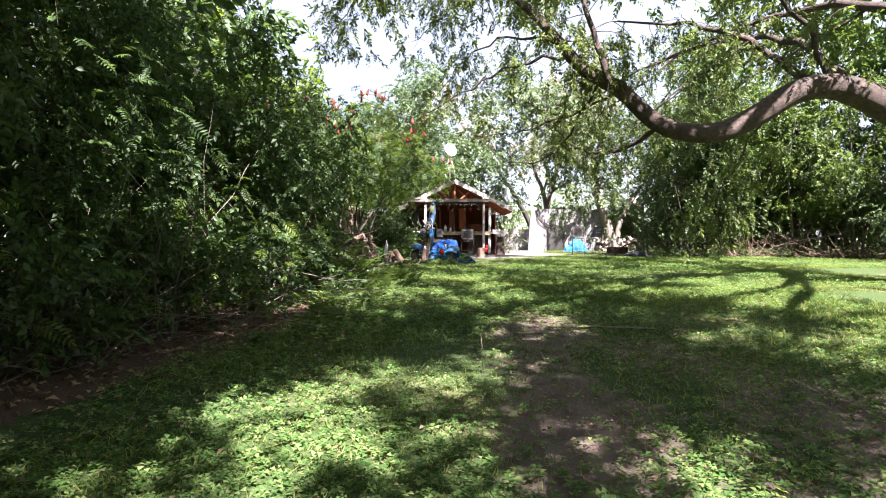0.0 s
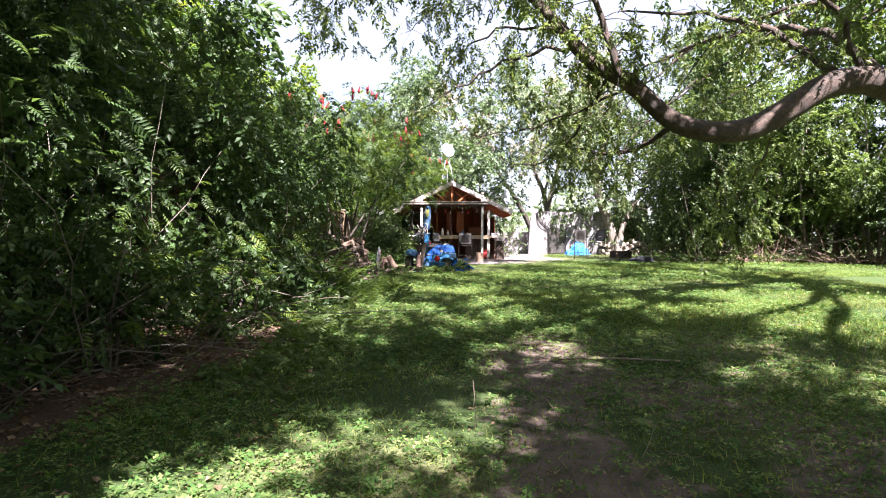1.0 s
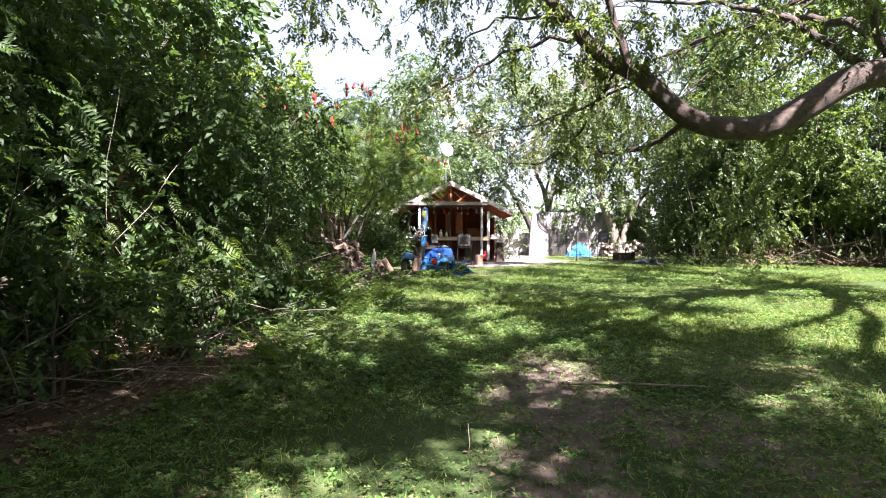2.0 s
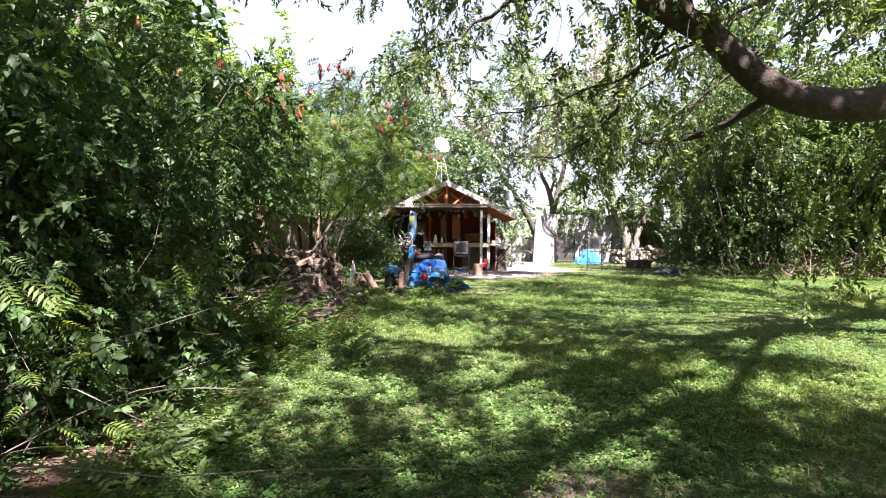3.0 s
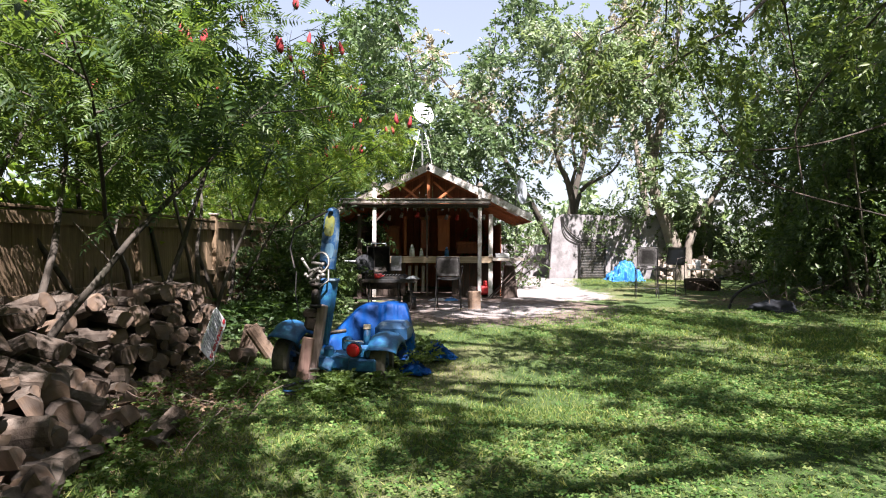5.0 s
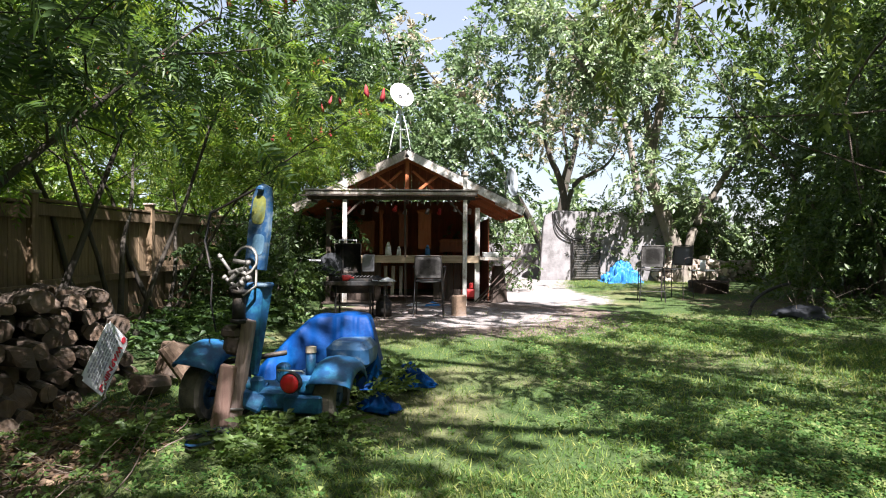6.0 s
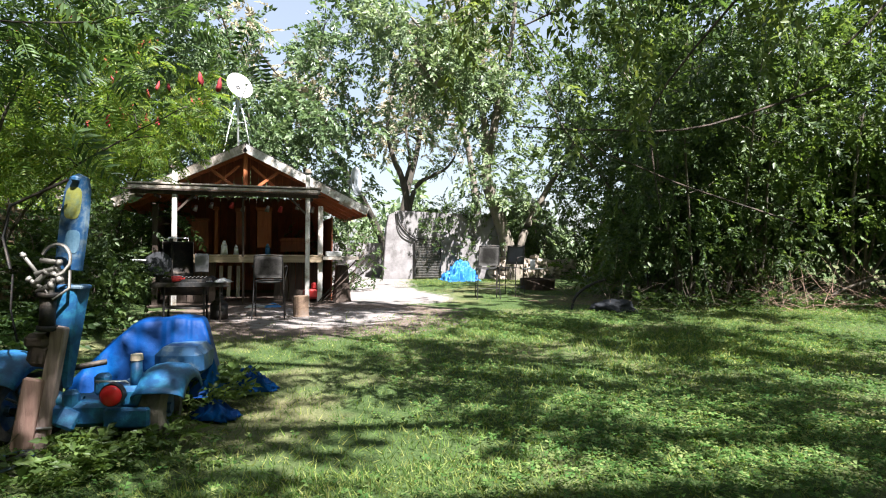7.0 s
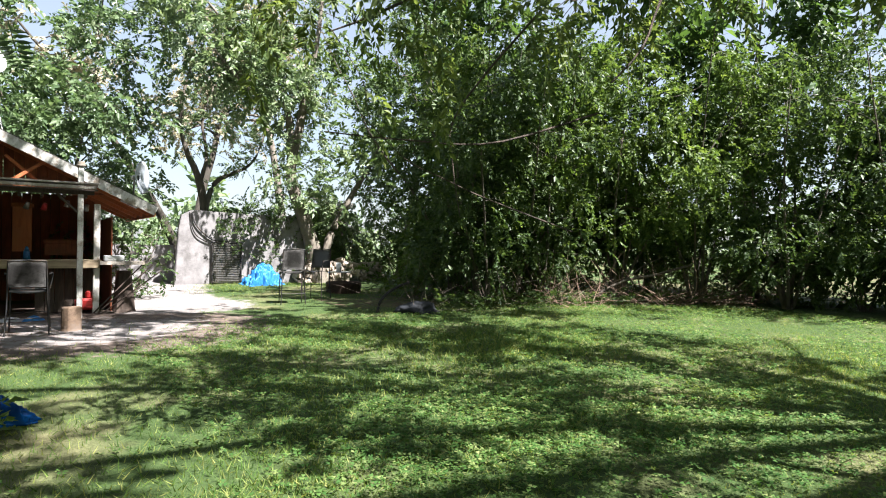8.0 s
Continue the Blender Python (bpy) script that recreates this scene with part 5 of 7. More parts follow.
def tractor():
    ob = empty("garden_tractor", (-0.33, 17.0, 0.0), "old faded blue three-wheeled garden tractor among weeds", "tractor", rz=-10)
    for x in (0.55, -0.47):
        wheel(ob, (x, 0.0, 0.21), 0.22, 0.16)
        fender(ob, (x + (0.05 if x > 0 else 0.03), 0.02, 0.19 if x > 0 else 0.285), 0 if x > 0 else 8)
    tube_between("axle", (-0.55, 0, 0.2), (0.55, 0, 0.2), 0.03, METAL_BLACK, ob)
    bar("gearbox", (0.50, 0.30, 0.16), (0.18, -0.05, 0.22), BLUE_PAINT, ob, "faded blue gearbox housing", 0.03)
    bar("bracket", (0.10, 0.08, 0.16), (0.05, -0.16, 0.30), BLUE_PAINT, ob, "", 0.025)
    bar("bracket", (0.14, 0.08, 0.14), (0.42, -0.17, 0.33), BLUE_PAINT, ob, "", 0.03)
    bar("drawbar_plate", (0.12, 0.04, 0.13), (0.06, -0.22, 0.21), BLUE_PAINT, ob, "", 0.015, (-20, 24, 12))
    bar("bumper", (0.28, 0.05, 0.13), (0.42, -0.23, 0.21), BLUE_PAINT, ob, "", 0.015)
    bar("lamp_bracket", (0.09, 0.09, 0.14), (0.22, -0.10, 0.40), BLUE_PAINT, ob, "", 0.02)
    tube_between("torque_tube", (-0.16, -0.14, 0.38), (0.04, -0.14, 0.28), 0.05, BLUE_PAINT, ob)
    bm = bmesh.new()
    bmesh.ops.create_cone(bm, cap_ends=True, segments=22, radius1=0.073, radius2=0.073, depth=0.05, matrix=pose(0, 0, 0, 90, 0, 0))
    housing = part("lamp_housing", bm, METAL_BLACK, ob, smooth=False, m=pose(0.35, -0.27, 0.37))
    bm = bmesh.new()
    bmesh.ops.create_uvsphere(bm, u_segments=20, v_segments=10, radius=0.066, matrix=Matrix.Diagonal((1, 0.45, 1, 1)))
    part("lens", bm, RED_LENS, housing, "round red lens", True, pose(0, -0.03, 0))
    rod("lamp_guard", [(0.26, -0.26, 0.44), (0.26, -0.30, 0.46), (0.44, -0.30, 0.46), (0.44, -0.26, 0.44)], 0.008, METAL_GREY, ob)
    bm = bmesh.new()
    bmesh.ops.create_cone(bm, cap_ends=True, segments=14, radius1=0.04, radius2=0.034, depth=0.20)
    neck = part("filler_neck", bm, BLUE_PAINT, ob, smooth=True, m=pose(0.43, -0.10, 0.46))
    bm = bmesh.new()
    bmesh.ops.create_cone(bm, cap_ends=True, segments=14, radius1=0.04, radius2=0.037, depth=0.04)
    part("filler_cap", bm, CREAM_CAP, neck, "cream filler cap", m=pose(0, 0, 0.115))
    bm = bmesh.new()
    box(bm, (0.34, 1.15, 0.16), pose(0.34, 0.62, 0.25), 0.03)
    box(bm, (0.36, 0.40, 0.24), pose(0.52, 0.62, 0.42), 0.06)
    part("chassis", bm, BLUE_DEEP, ob, "dark blue chassis and seat box")
    tube_between("side_rail", (-0.42, -0.05, 0.42), (0.05, 0.35, 0.46), 0.022, METAL_BLACK, ob)
    tube_between("side_rail", (-0.28, -0.12, 0.36), (0.10, -0.10, 0.30), 0.028, BLUE_PAINT, ob)
    for a, b in (((-0.4, -0.05, 0.30), (-0.15, -0.2, 0.26)), ((-0.02, -0.24, 0.16), (-0.2, -0.2, 0.14))):
        tube_between("linkage", a, b, 0.012, METAL_GREY, ob)
    # raised mast with clamp, housing and painted blade
    lean = pose(-0.11, -0.17, 0.0, 0, 1.8, 0)

    def on_mast(x, y, z, rx=0, ry=0, rz=0):
        return lean @ pose(x, y, z, rx, ry, rz)
    bm = bmesh.new()
    box(bm, (0.12, 0.05, 0.52), on_mast(-0.075, -0.06, 0.21, 0, 8, 6), 0.008)
    part("stake", bm, surface("pinkish_wood", (0.25, 0.145, 0.115), (0.42, 0.275, 0.23), 5, 0.85, 0.5, (7, 7, 0.6)), ob, "pinkish bare wooden stake")
    bm = bmesh.new()
    box(bm, (0.095, 0.06, 0.86), on_mast(0.03, -0.02, 0.37, 0, 8, -8), 0.008)
    part("stake", bm, surface("greyish_stake_wood", (0.20, 0.145, 0.125), (0.42, 0.32, 0.285), 5, 0.85, 0.5, (7, 7, 0.6)), ob, "grey weathered wooden stake")
    bm = bmesh.new()
    box(bm, (0.09, 0.09, 1.05), on_mast(0.02, 0.05, 0.62), 0.015)
    part("column", bm, METAL_BLACK, ob, "black steel column")
    bm = bmesh.new()
    box(bm, (0.14, 0.11, 0.17), on_mast(-0.03, -0.01, 0.62, 8, 10, 10), 0.035)
    box(bm, (0.15, 0.12, 0.10), on_mast(-0.04, -0.02, 0.70, 0, 0, 0), 0.03)
    part("motor_bracket", bm, surface("rusty_dark_metal", (0.05, 0.04, 0.035), (0.15, 0.11, 0.09), 10, 0.7, 0.4, None, 0.4), ob, "dark rusty bracket")
    bm = bmesh.new()
    bmesh.ops.create_cone(bm, cap_ends=True, segments=4, radius1=0.035, radius2=0.125, depth=0.66, matrix=on_mast(0.10, 0.06, 0.71, 0, 0, 45) @ Matrix.Diagonal((1, 0.7, 1, 1)))
    bmesh.ops.bevel(bm, geom=bm.edges[:], offset=0.012, segments=1, affect='EDGES')
    part("leg_housing", bm, BLUE_PAINT, ob, "faded blue tapered housing")
    bm = bmesh.new()
    box(bm, (0.20, 0.15, 0.03), on_mast(0.10, 0.06, 1.045), 0.01)
    part("housing_lip", bm, BLUE_DEEP, ob)
    bm = bmesh.new()
    bmesh.ops.create_cone(bm, cap_ends=True, segments=14, radius1=0.047, radius2=0.047, depth=0.24, matrix=on_mast(0.02, -0.05, 0.89))
    bmesh.ops.create_cone(bm, cap_ends=True, segments=14, radius1=0.066, radius2=0.066, depth=0.03, matrix=on_mast(0.02, -0.05, 1.0))
    bmesh.ops.create_cone(bm, cap_ends=True, segments=14, radius1=0.06, radius2=0.06, depth=0.03, matrix=on_mast(0.02, -0.05, 0.79))
    part("cylinder", bm, METAL_BLACK, ob, "dark cylinder with flanges", True)
    grey_cast = surface("cast_alloy", (0.13, 0.12, 0.108), (0.30, 0.285, 0.26), 10, 0.55, 0.3, None, 0.5)
    for k, (x, z, rx, ry, L, rr) in enumerate(((0.01, 1.15, 0, 70, 0.15, 0.018), (0.03, 1.21, 15, 95, 0.14, 0.017), (-0.03, 1.10, 0, 40, 0.13, 0.02), (0.05, 1.09, 30, 80, 0.14, 0.018), (-0.08, 1.17, 20, -28, 0.22, 0.013), (0.0, 1.04, 10, 60, 0.12, 0.02), (0.04, 1.05, 0, 8, 0.20, 0.02), (-0.05, 1.06, 12, -50, 0.14, 0.015))):
        bm = bmesh.new()
        bmesh.ops.create_cone(bm, cap_ends=True, segments=10, radius1=rr, radius2=rr * 0.85, depth=L, matrix=on_mast(x, -0.05, z, rx, ry, 0))
        bmesh.ops.create_cone(bm, cap_ends=True, segments=10, radius1=rr * 1.3, radius2=rr * 1.3, depth=0.02, matrix=on_mast(x, -0.05, z, rx, ry, 0) @ pose(0, 0, L * 0.4))
        part("clamp", bm, grey_cast, ob, "grey cast clamp arm", True)
    ring = [lean @ Vector((0.06 + 0.085 * math.cos(a), -0.06 + 0.02 * math.sin(a), 1.22 + 0.10 * math.sin(a))) for a in [math.pi * (0.9 - 1.35 * k / 14) for k in range(15)]]
    rod("hose", ring, 0.013, grey_cast, ob, "pale grey hose loop")
    rod("hose", [lean @ Vector(p) for p in ((0.145, -0.06, 1.16), (0.15, -0.07, 1.05), (0.07, -0.09, 0.97), (0.02, -0.09, 1.03))], 0.012, grey_cast, ob)
    # blade: a board with a rounded end, blue with a yellow field
    bm = bmesh.new()
    outline = [(-0.085, 0.0), (-0.09, 0.30), (-0.08, 0.52), (-0.055, 0.60), (0, 0.625), (0.055, 0.60), (0.08, 0.52), (0.09, 0.30), (0.085, 0.0)]
    f0 = [bm.verts.new((x, 0.0, z)) for x, z in outline]
    f1 = [bm.verts.new((x, 0.035, z)) for x, z in outline]
    bm.faces.new(f0), bm.faces.new(f1[::-1])
    for k in range(len(outline)):
        j = (k + 1) % len(outline)
        bm.faces.new((f0[k], f1[k], f1[j], f0[j]))
    bmesh.ops.recalc_face_normals(bm, faces=bm.faces)
    blade = part("blade", bm, BLUE_DEEP, ob, "blue painted upright blade", m=on_mast(0.10, 0.0, 1.16, -4, 2, -12))
    for name, x, z, wide, high, mat, lab in (("painted_field", -0.012, 0.43, 0.058, 0.105, YELLOW_PAINT, "faded yellow painted field"), ("worn_patch", 0.015, 0.18, 0.05, 0.075, surface("worn_primer", (0.05, 0.13, 0.21), (0.13, 0.22, 0.29), 7, 0.6, 0.3), "whitish worn patch of paint")):
        bm = bmesh.new()
        ring = [bm.verts.new((x + wide * math.copysign(abs(math.cos(a)) ** 0.6, math.cos(a)), y, z + high * math.copysign(abs(math.sin(a)) ** 0.6, math.sin(a)))) for y in (-0.003, 0.001) for a in [2 * math.pi * k / 20 for k in range(20)]]
        bm.faces.new(ring[:20]), bm.faces.new(ring[20:][::-1])
        for k in range(20):
            bm.faces.new((ring[k], ring[20 + k], ring[20 + (k + 1) % 20], ring[(k + 1) % 20]))
        bmesh.ops.recalc_face_normals(bm, faces=bm.faces)
        part(name, bm, mat, blade, lab)
    bm = bmesh.new()
    box(bm, (0.05, 0.04, 0.04), pose(0.0, -0.02, 0.585), 0.012)
    part("cleat", bm, BLUE_DEEP, blade)
    rod("cord", [lean @ Vector(p) for p in ((0.12, -0.06, 1.73), (-0.05, -0.05, 1.64), (-0.25, 0.0, 1.55), (-0.30, 0.02, 1.35), (-0.24, 0.0, 1.15))], 0.012, METAL_BLACK, ob, "black cable")
    rod("cord", [lean @ Vector(p) for p in ((-0.2, -0.04, 1.12), (-0.2, -0.05, 0.9), (-0.15, -0.06, 0.7))], 0.008, METAL_BLACK, ob)


tractor()


def draped(name, at, size, seed, material, label, category, folds=5, drop=1.0, n=34, mound=2.5, crease=1.0):
    """A cloth or tarp over something: a rounded mound with folds that fall to a ragged hem."""
    r = np.random.default_rng(seed)
    bm = bmesh.new()
    grid = []
    ph = r.uniform(0, 6, 6)
    for i in range(n + 1):
        row = []
        for j in range(n + 1):
            u, v = i / n * 2 - 1, j / n * 2 - 1
            rr = max(abs(u), abs(v)) ** mound
            a = math.atan2(v, u)
            fold = 0.06 * math.sin(a * folds + ph[0]) + 0.035 * math.sin(a * folds * 2.3 + ph[1])
            h = max(0.0, 1 - rr * drop) + 0.03 * math.sin(u * 7 + ph[2]) * math.cos(v * 6 + ph[3]) + 0.35 * fold * rr
            k = 1 + fold * rr * 1.3
            sq = 0.86 if abs(u) > 0 or abs(v) > 0 else 1
            L = math.hypot(u, v) or 1
            rad = max(abs(u), abs(v)) / L * (1 - sq) + sq
            c1 = abs(noise.noise(Vector((u * 2.1 + seed, v * 2.1, h * 1.5)))) * 0.16 * crease
            c2 = abs(noise.noise(Vector((u * 5.0, v * 5.0 + seed, h * 3.0)))) * 0.07 * crease
            k -= c1 * 0.5 + c2 * 0.6
            row.append(bm.verts.new((u * rad * k * size[0], v * rad * k * size[1], max(0.0, h - (c1 + c2) * min(1, 3 * h)) * size[2])))
        grid.append(row)
    for i in range(n):
        for j in range(n):
            bm.faces.new((grid[i][j], grid[i + 1][j], grid[i + 1][j + 1], grid[i][j + 1]))
    bmesh.ops.solidify(bm, geom=bm.faces[:], thickness=0.006)
    me = bpy.data.meshes.new(name)
    for f in bm.faces:
        f.smooth = True
    bm.to_mesh(me)
    bm.free()
    me.materials.append(material)
    ob = new(name, me)
    ob.matrix_basis = at if isinstance(at, Matrix) else pose(*at)
    return tagged(ob, label, category)


def seat_tarp():
    """The tarp over the tractor's seat: a flat creased top, a long slope to one side and straight folds down the rest."""
    n, verts, faces = 64, [], []
    for i in range(n + 1):
        for j in range(n + 1):
            x, y = -0.56 + 1.12 * i / n, -0.46 + 0.92 * j / n
            pleat = 0.035 * abs(noise.noise(Vector((x * 7.5, 3.1, y * 0.8)))) + 0.02 * abs(noise.noise(Vector((x * 17, 7.7, y * 1.5))))
            side = 0.03 * noise.noise(Vector((y * 8, 1.3, 0.0)))
            slopes = [0.60 - 0.06 * abs(x - 0.15) - 0.08 * y, 0.22 + (x + 0.47 + side) * 1.0, (0.535 + side - x) * 4.2, (y + 0.43 + pleat) * 3.0, (0.44 + pleat - y) * 3.0]
            m = min(slopes)
            h = -0.035 * math.log(sum(math.exp(-(s - m) / 0.035) for s in slopes)) + m
            h += 0.022 * noise.noise(Vector((x * 5, y * 5, 2.0))) - 0.02 * abs(noise.noise(Vector((x * 3.1 + y * 2.0, y * 3.4, 9.0))))
            verts.append((x, y, max(h, 0.0)))
    for i in range(n):
        for j in range(n):
            k = i * (n + 1) + j
            faces.append((k, k + n + 1, k + n + 2, k + 1))
    me = quick_mesh("tarp", verts, faces, BLUE_TARP, True)
    ob = new("tarp", me)
    ob.matrix_basis = pose(0.0, 17.92, 0.12, 0, 0, 4)
    thick = ob.modifiers.new("thickness", 'SOLIDIFY')
    thick.thickness = 0.006
    tagged(ob, "blue tarp draped over the seat of the tractor", "tarp")


seat_tarp()
draped("tarp", pose(0.74, 18.0, 0.03, 0, 0, 15), (0.26, 0.16, 0.24), 5, BLUE_TARP, "crumpled blue tarp scrap lying on the grass", "tarp", 9, 1.0, 32, 1.4, 2.4)
draped("tarp", pose(0.52, 17.30, 0.01, 0, 0, -30), (0.20, 0.12, 0.15), 6, BLUE_TARP, "small crumpled blue tarp scrap among the weeds", "tarp", 8, 1.0, 26, 1.4, 2.2)
draped("tarp", pose(6.82, 30.4, 0.14, 0, 0, 10), (0.66, 0.45, 0.78), 8, TARP_BRIGHT, "bright blue tarp heaped against the wall", "tarp", 11, 1.0, 56, 1.5, 3.4)


def warning_sign():
    n = Vector((0.994, -0.104, -0.036)).normalized()
    h = Vector((0, 0, 1)).cross(n).normalized()
    v = n.cross(h)
    up = (h * 0.793 - v * 0.609).normalized()
    right = up.cross(n)
    m = Matrix((right, up, n)).transposed().to_4x4()
    m.translation = Vector((-1.662, 17.34, 0.411))
    ob = empty("warning_sign", m, "tilted white warning sign with red lettering by the firewood", "sign")
    bm = bmesh.new()
    box(bm, (0.515, 0.353, 0.006), None, 0.0)
    bmesh.ops.bevel(bm, geom=[e for e in bm.edges if abs(e.verts[0].co.z - e.verts[1].co.z) > 0.003], offset=0.03, segments=3, affect='EDGES')
    part("plate", bm, SIGN_WHITE, ob, "white plastic plate")
    cu = bpy.data.curves.new("lettering", 'FONT')
    cu.body, cu.size, cu.align_x, cu.align_y, cu.extrude = "WARNING", 0.082, 'CENTER', 'CENTER', 0.001
    cu.offset = 0.003
    t = new("lettering", cu)
    t.parent = ob
    t.matrix_basis = pose(0.035, 0.10, 0.005)
    cu.materials.append(SIGN_RED)
    bm = bmesh.new()
    bmesh.ops.create_cone(bm, cap_ends=True, segments=6, radius1=0.03, radius2=0.03, depth=0.003)
    part("symbol", bm, SIGN_RED, ob, "red hexagon symbol", m=pose(-0.222, 0.105, 0.005))
    r = random.Random(4)
    for k in range(6):
        w = r.uniform(0.34, 0.43)
        bm = bmesh.new()
        x = -w / 2
        while x < w / 2:
            d = r.uniform(0.02, 0.06)
            box(bm, (d, 0.016, 0.002), pose(x + d / 2, 0, 0))
            x += d + 0.012
        part("print_line", bm, SIGN_GREY, ob, m=pose(0, 0.03 - k * 0.033, 0.005))
    stick = [m.inverted() @ Vector(p) for p in ((-1.66, 17.28, 0.30), (-1.62, 17.25, 0.12), (-1.74, 17.1, -0.01))]
    rod("prop_stick", stick, 0.009, WOOD_GREY, ob, "thin bent stick")


warning_sign()


# ---- terrace things ----
def chair(at, rz, arms, label, sh=0.70, bh=1.20, fabric=MESH_FABRIC):
    ob = empty("bar_chair", pose(*at, 0, 0, rz), label, "chair", "tall chairs in the garden")
    w, d = 0.25, 0.23
    for sx in (-1, 1):
        rod("leg", [(sx * w, -d, 0), (sx * (w - 0.01), -d + 0.01, 0.33), (sx * (w - 0.015), -d + 0.02, sh)], 0.013, METAL_BLACK, ob)
        rod("leg", [(sx * (w + 0.01), d + 0.05, 0), (sx * (w - 0.01), d + 0.01, 0.40), (sx * (w - 0.015), d, sh), (sx * (w - 0.02), d + 0.05, (sh + bh) / 2), (sx * (w - 0.03), d + 0.10, bh)], 0.013, METAL_BLACK, ob)
        if arms:
            rod("armrest", [(sx * (w + 0.01), d + 0.02, sh + 0.24), (sx * (w + 0.03), 0.0, sh + 0.25), (sx * (w + 0.03), -d, sh + 0.23), (sx * (w - 0.01), -d + 0.02, sh)], 0.015, METAL_BLACK, ob)
        rod("stretcher", [(sx * (w - 0.01), -d, 0.24), (sx * w, d + 0.03, 0.24)], 0.009, METAL_BLACK, ob)
    rod("stretcher", [(-w, -d, 0.28), (w, -d, 0.28)], 0.010, METAL_BLACK, ob)
    rod("stretcher", [(-w, d + 0.03, 0.24), (w, d + 0.03, 0.24)], 0.009, METAL_BLACK, ob)
    rod("top_rail", [(-w + 0.03, d + 0.10, bh), (0, d + 0.115, bh + 0.012), (w - 0.03, d + 0.10, bh)], 0.013, METAL_BLACK, ob)
    rod("seat_rail", [(-w, -d, sh), (w, -d, sh)], 0.012, METAL_BLACK, ob)
    for name, p0, p1, sag in (("seat", (0, -d, sh), (0, d, sh - 0.01), -0.02), ("backrest", (0, d + 0.005, sh + 0.06), (0, d + 0.10, bh - 0.01), 0.02)):
        bm = bmesh.new()
        rows = []
        for i in range(7):
            f = i / 6
            y, z = p0[1] + (p1[1] - p0[1]) * f, p0[2] + (p1[2] - p0[2]) * f
            row = []
            for j in range(5):
                g = j / 4 * 2 - 1
                s = sag * (1 - g * g)
                row.append(bm.verts.new((g * (w - 0.02), y + (s if name == "backrest" else 0), z + (s if name == "seat" else 0))))
            rows.append(row)
        for a, b in zip(rows, rows[1:]):
            for k in range(4):
                bm.faces.new((a[k], a[k + 1], b[k + 1], b[k]))
        bmesh.ops.solidify(bm, geom=bm.faces[:], thickness=0.008)
        part(name, bm, fabric, ob, "grey mesh fabric sling", True)
    return ob


chair((0.95, 22.98, 0.07), 176, True, "tall black chair with grey mesh at the bar counter", 0.62, 1.05)
chair((5.74, 25.2, 0.10), 166, False, "tall black chair with a dark mesh back")
chair((6.52, 25.7, 0.10), -48, True, "tall black armchair with a pale grey mesh back", fabric=surface("pale_mesh_fabric", (0.12, 0.125, 0.135), (0.20, 0.205, 0.22), 60, 0.85, 0.3, wear=(0.16, 0.16, 0.17), wear_scale=6))


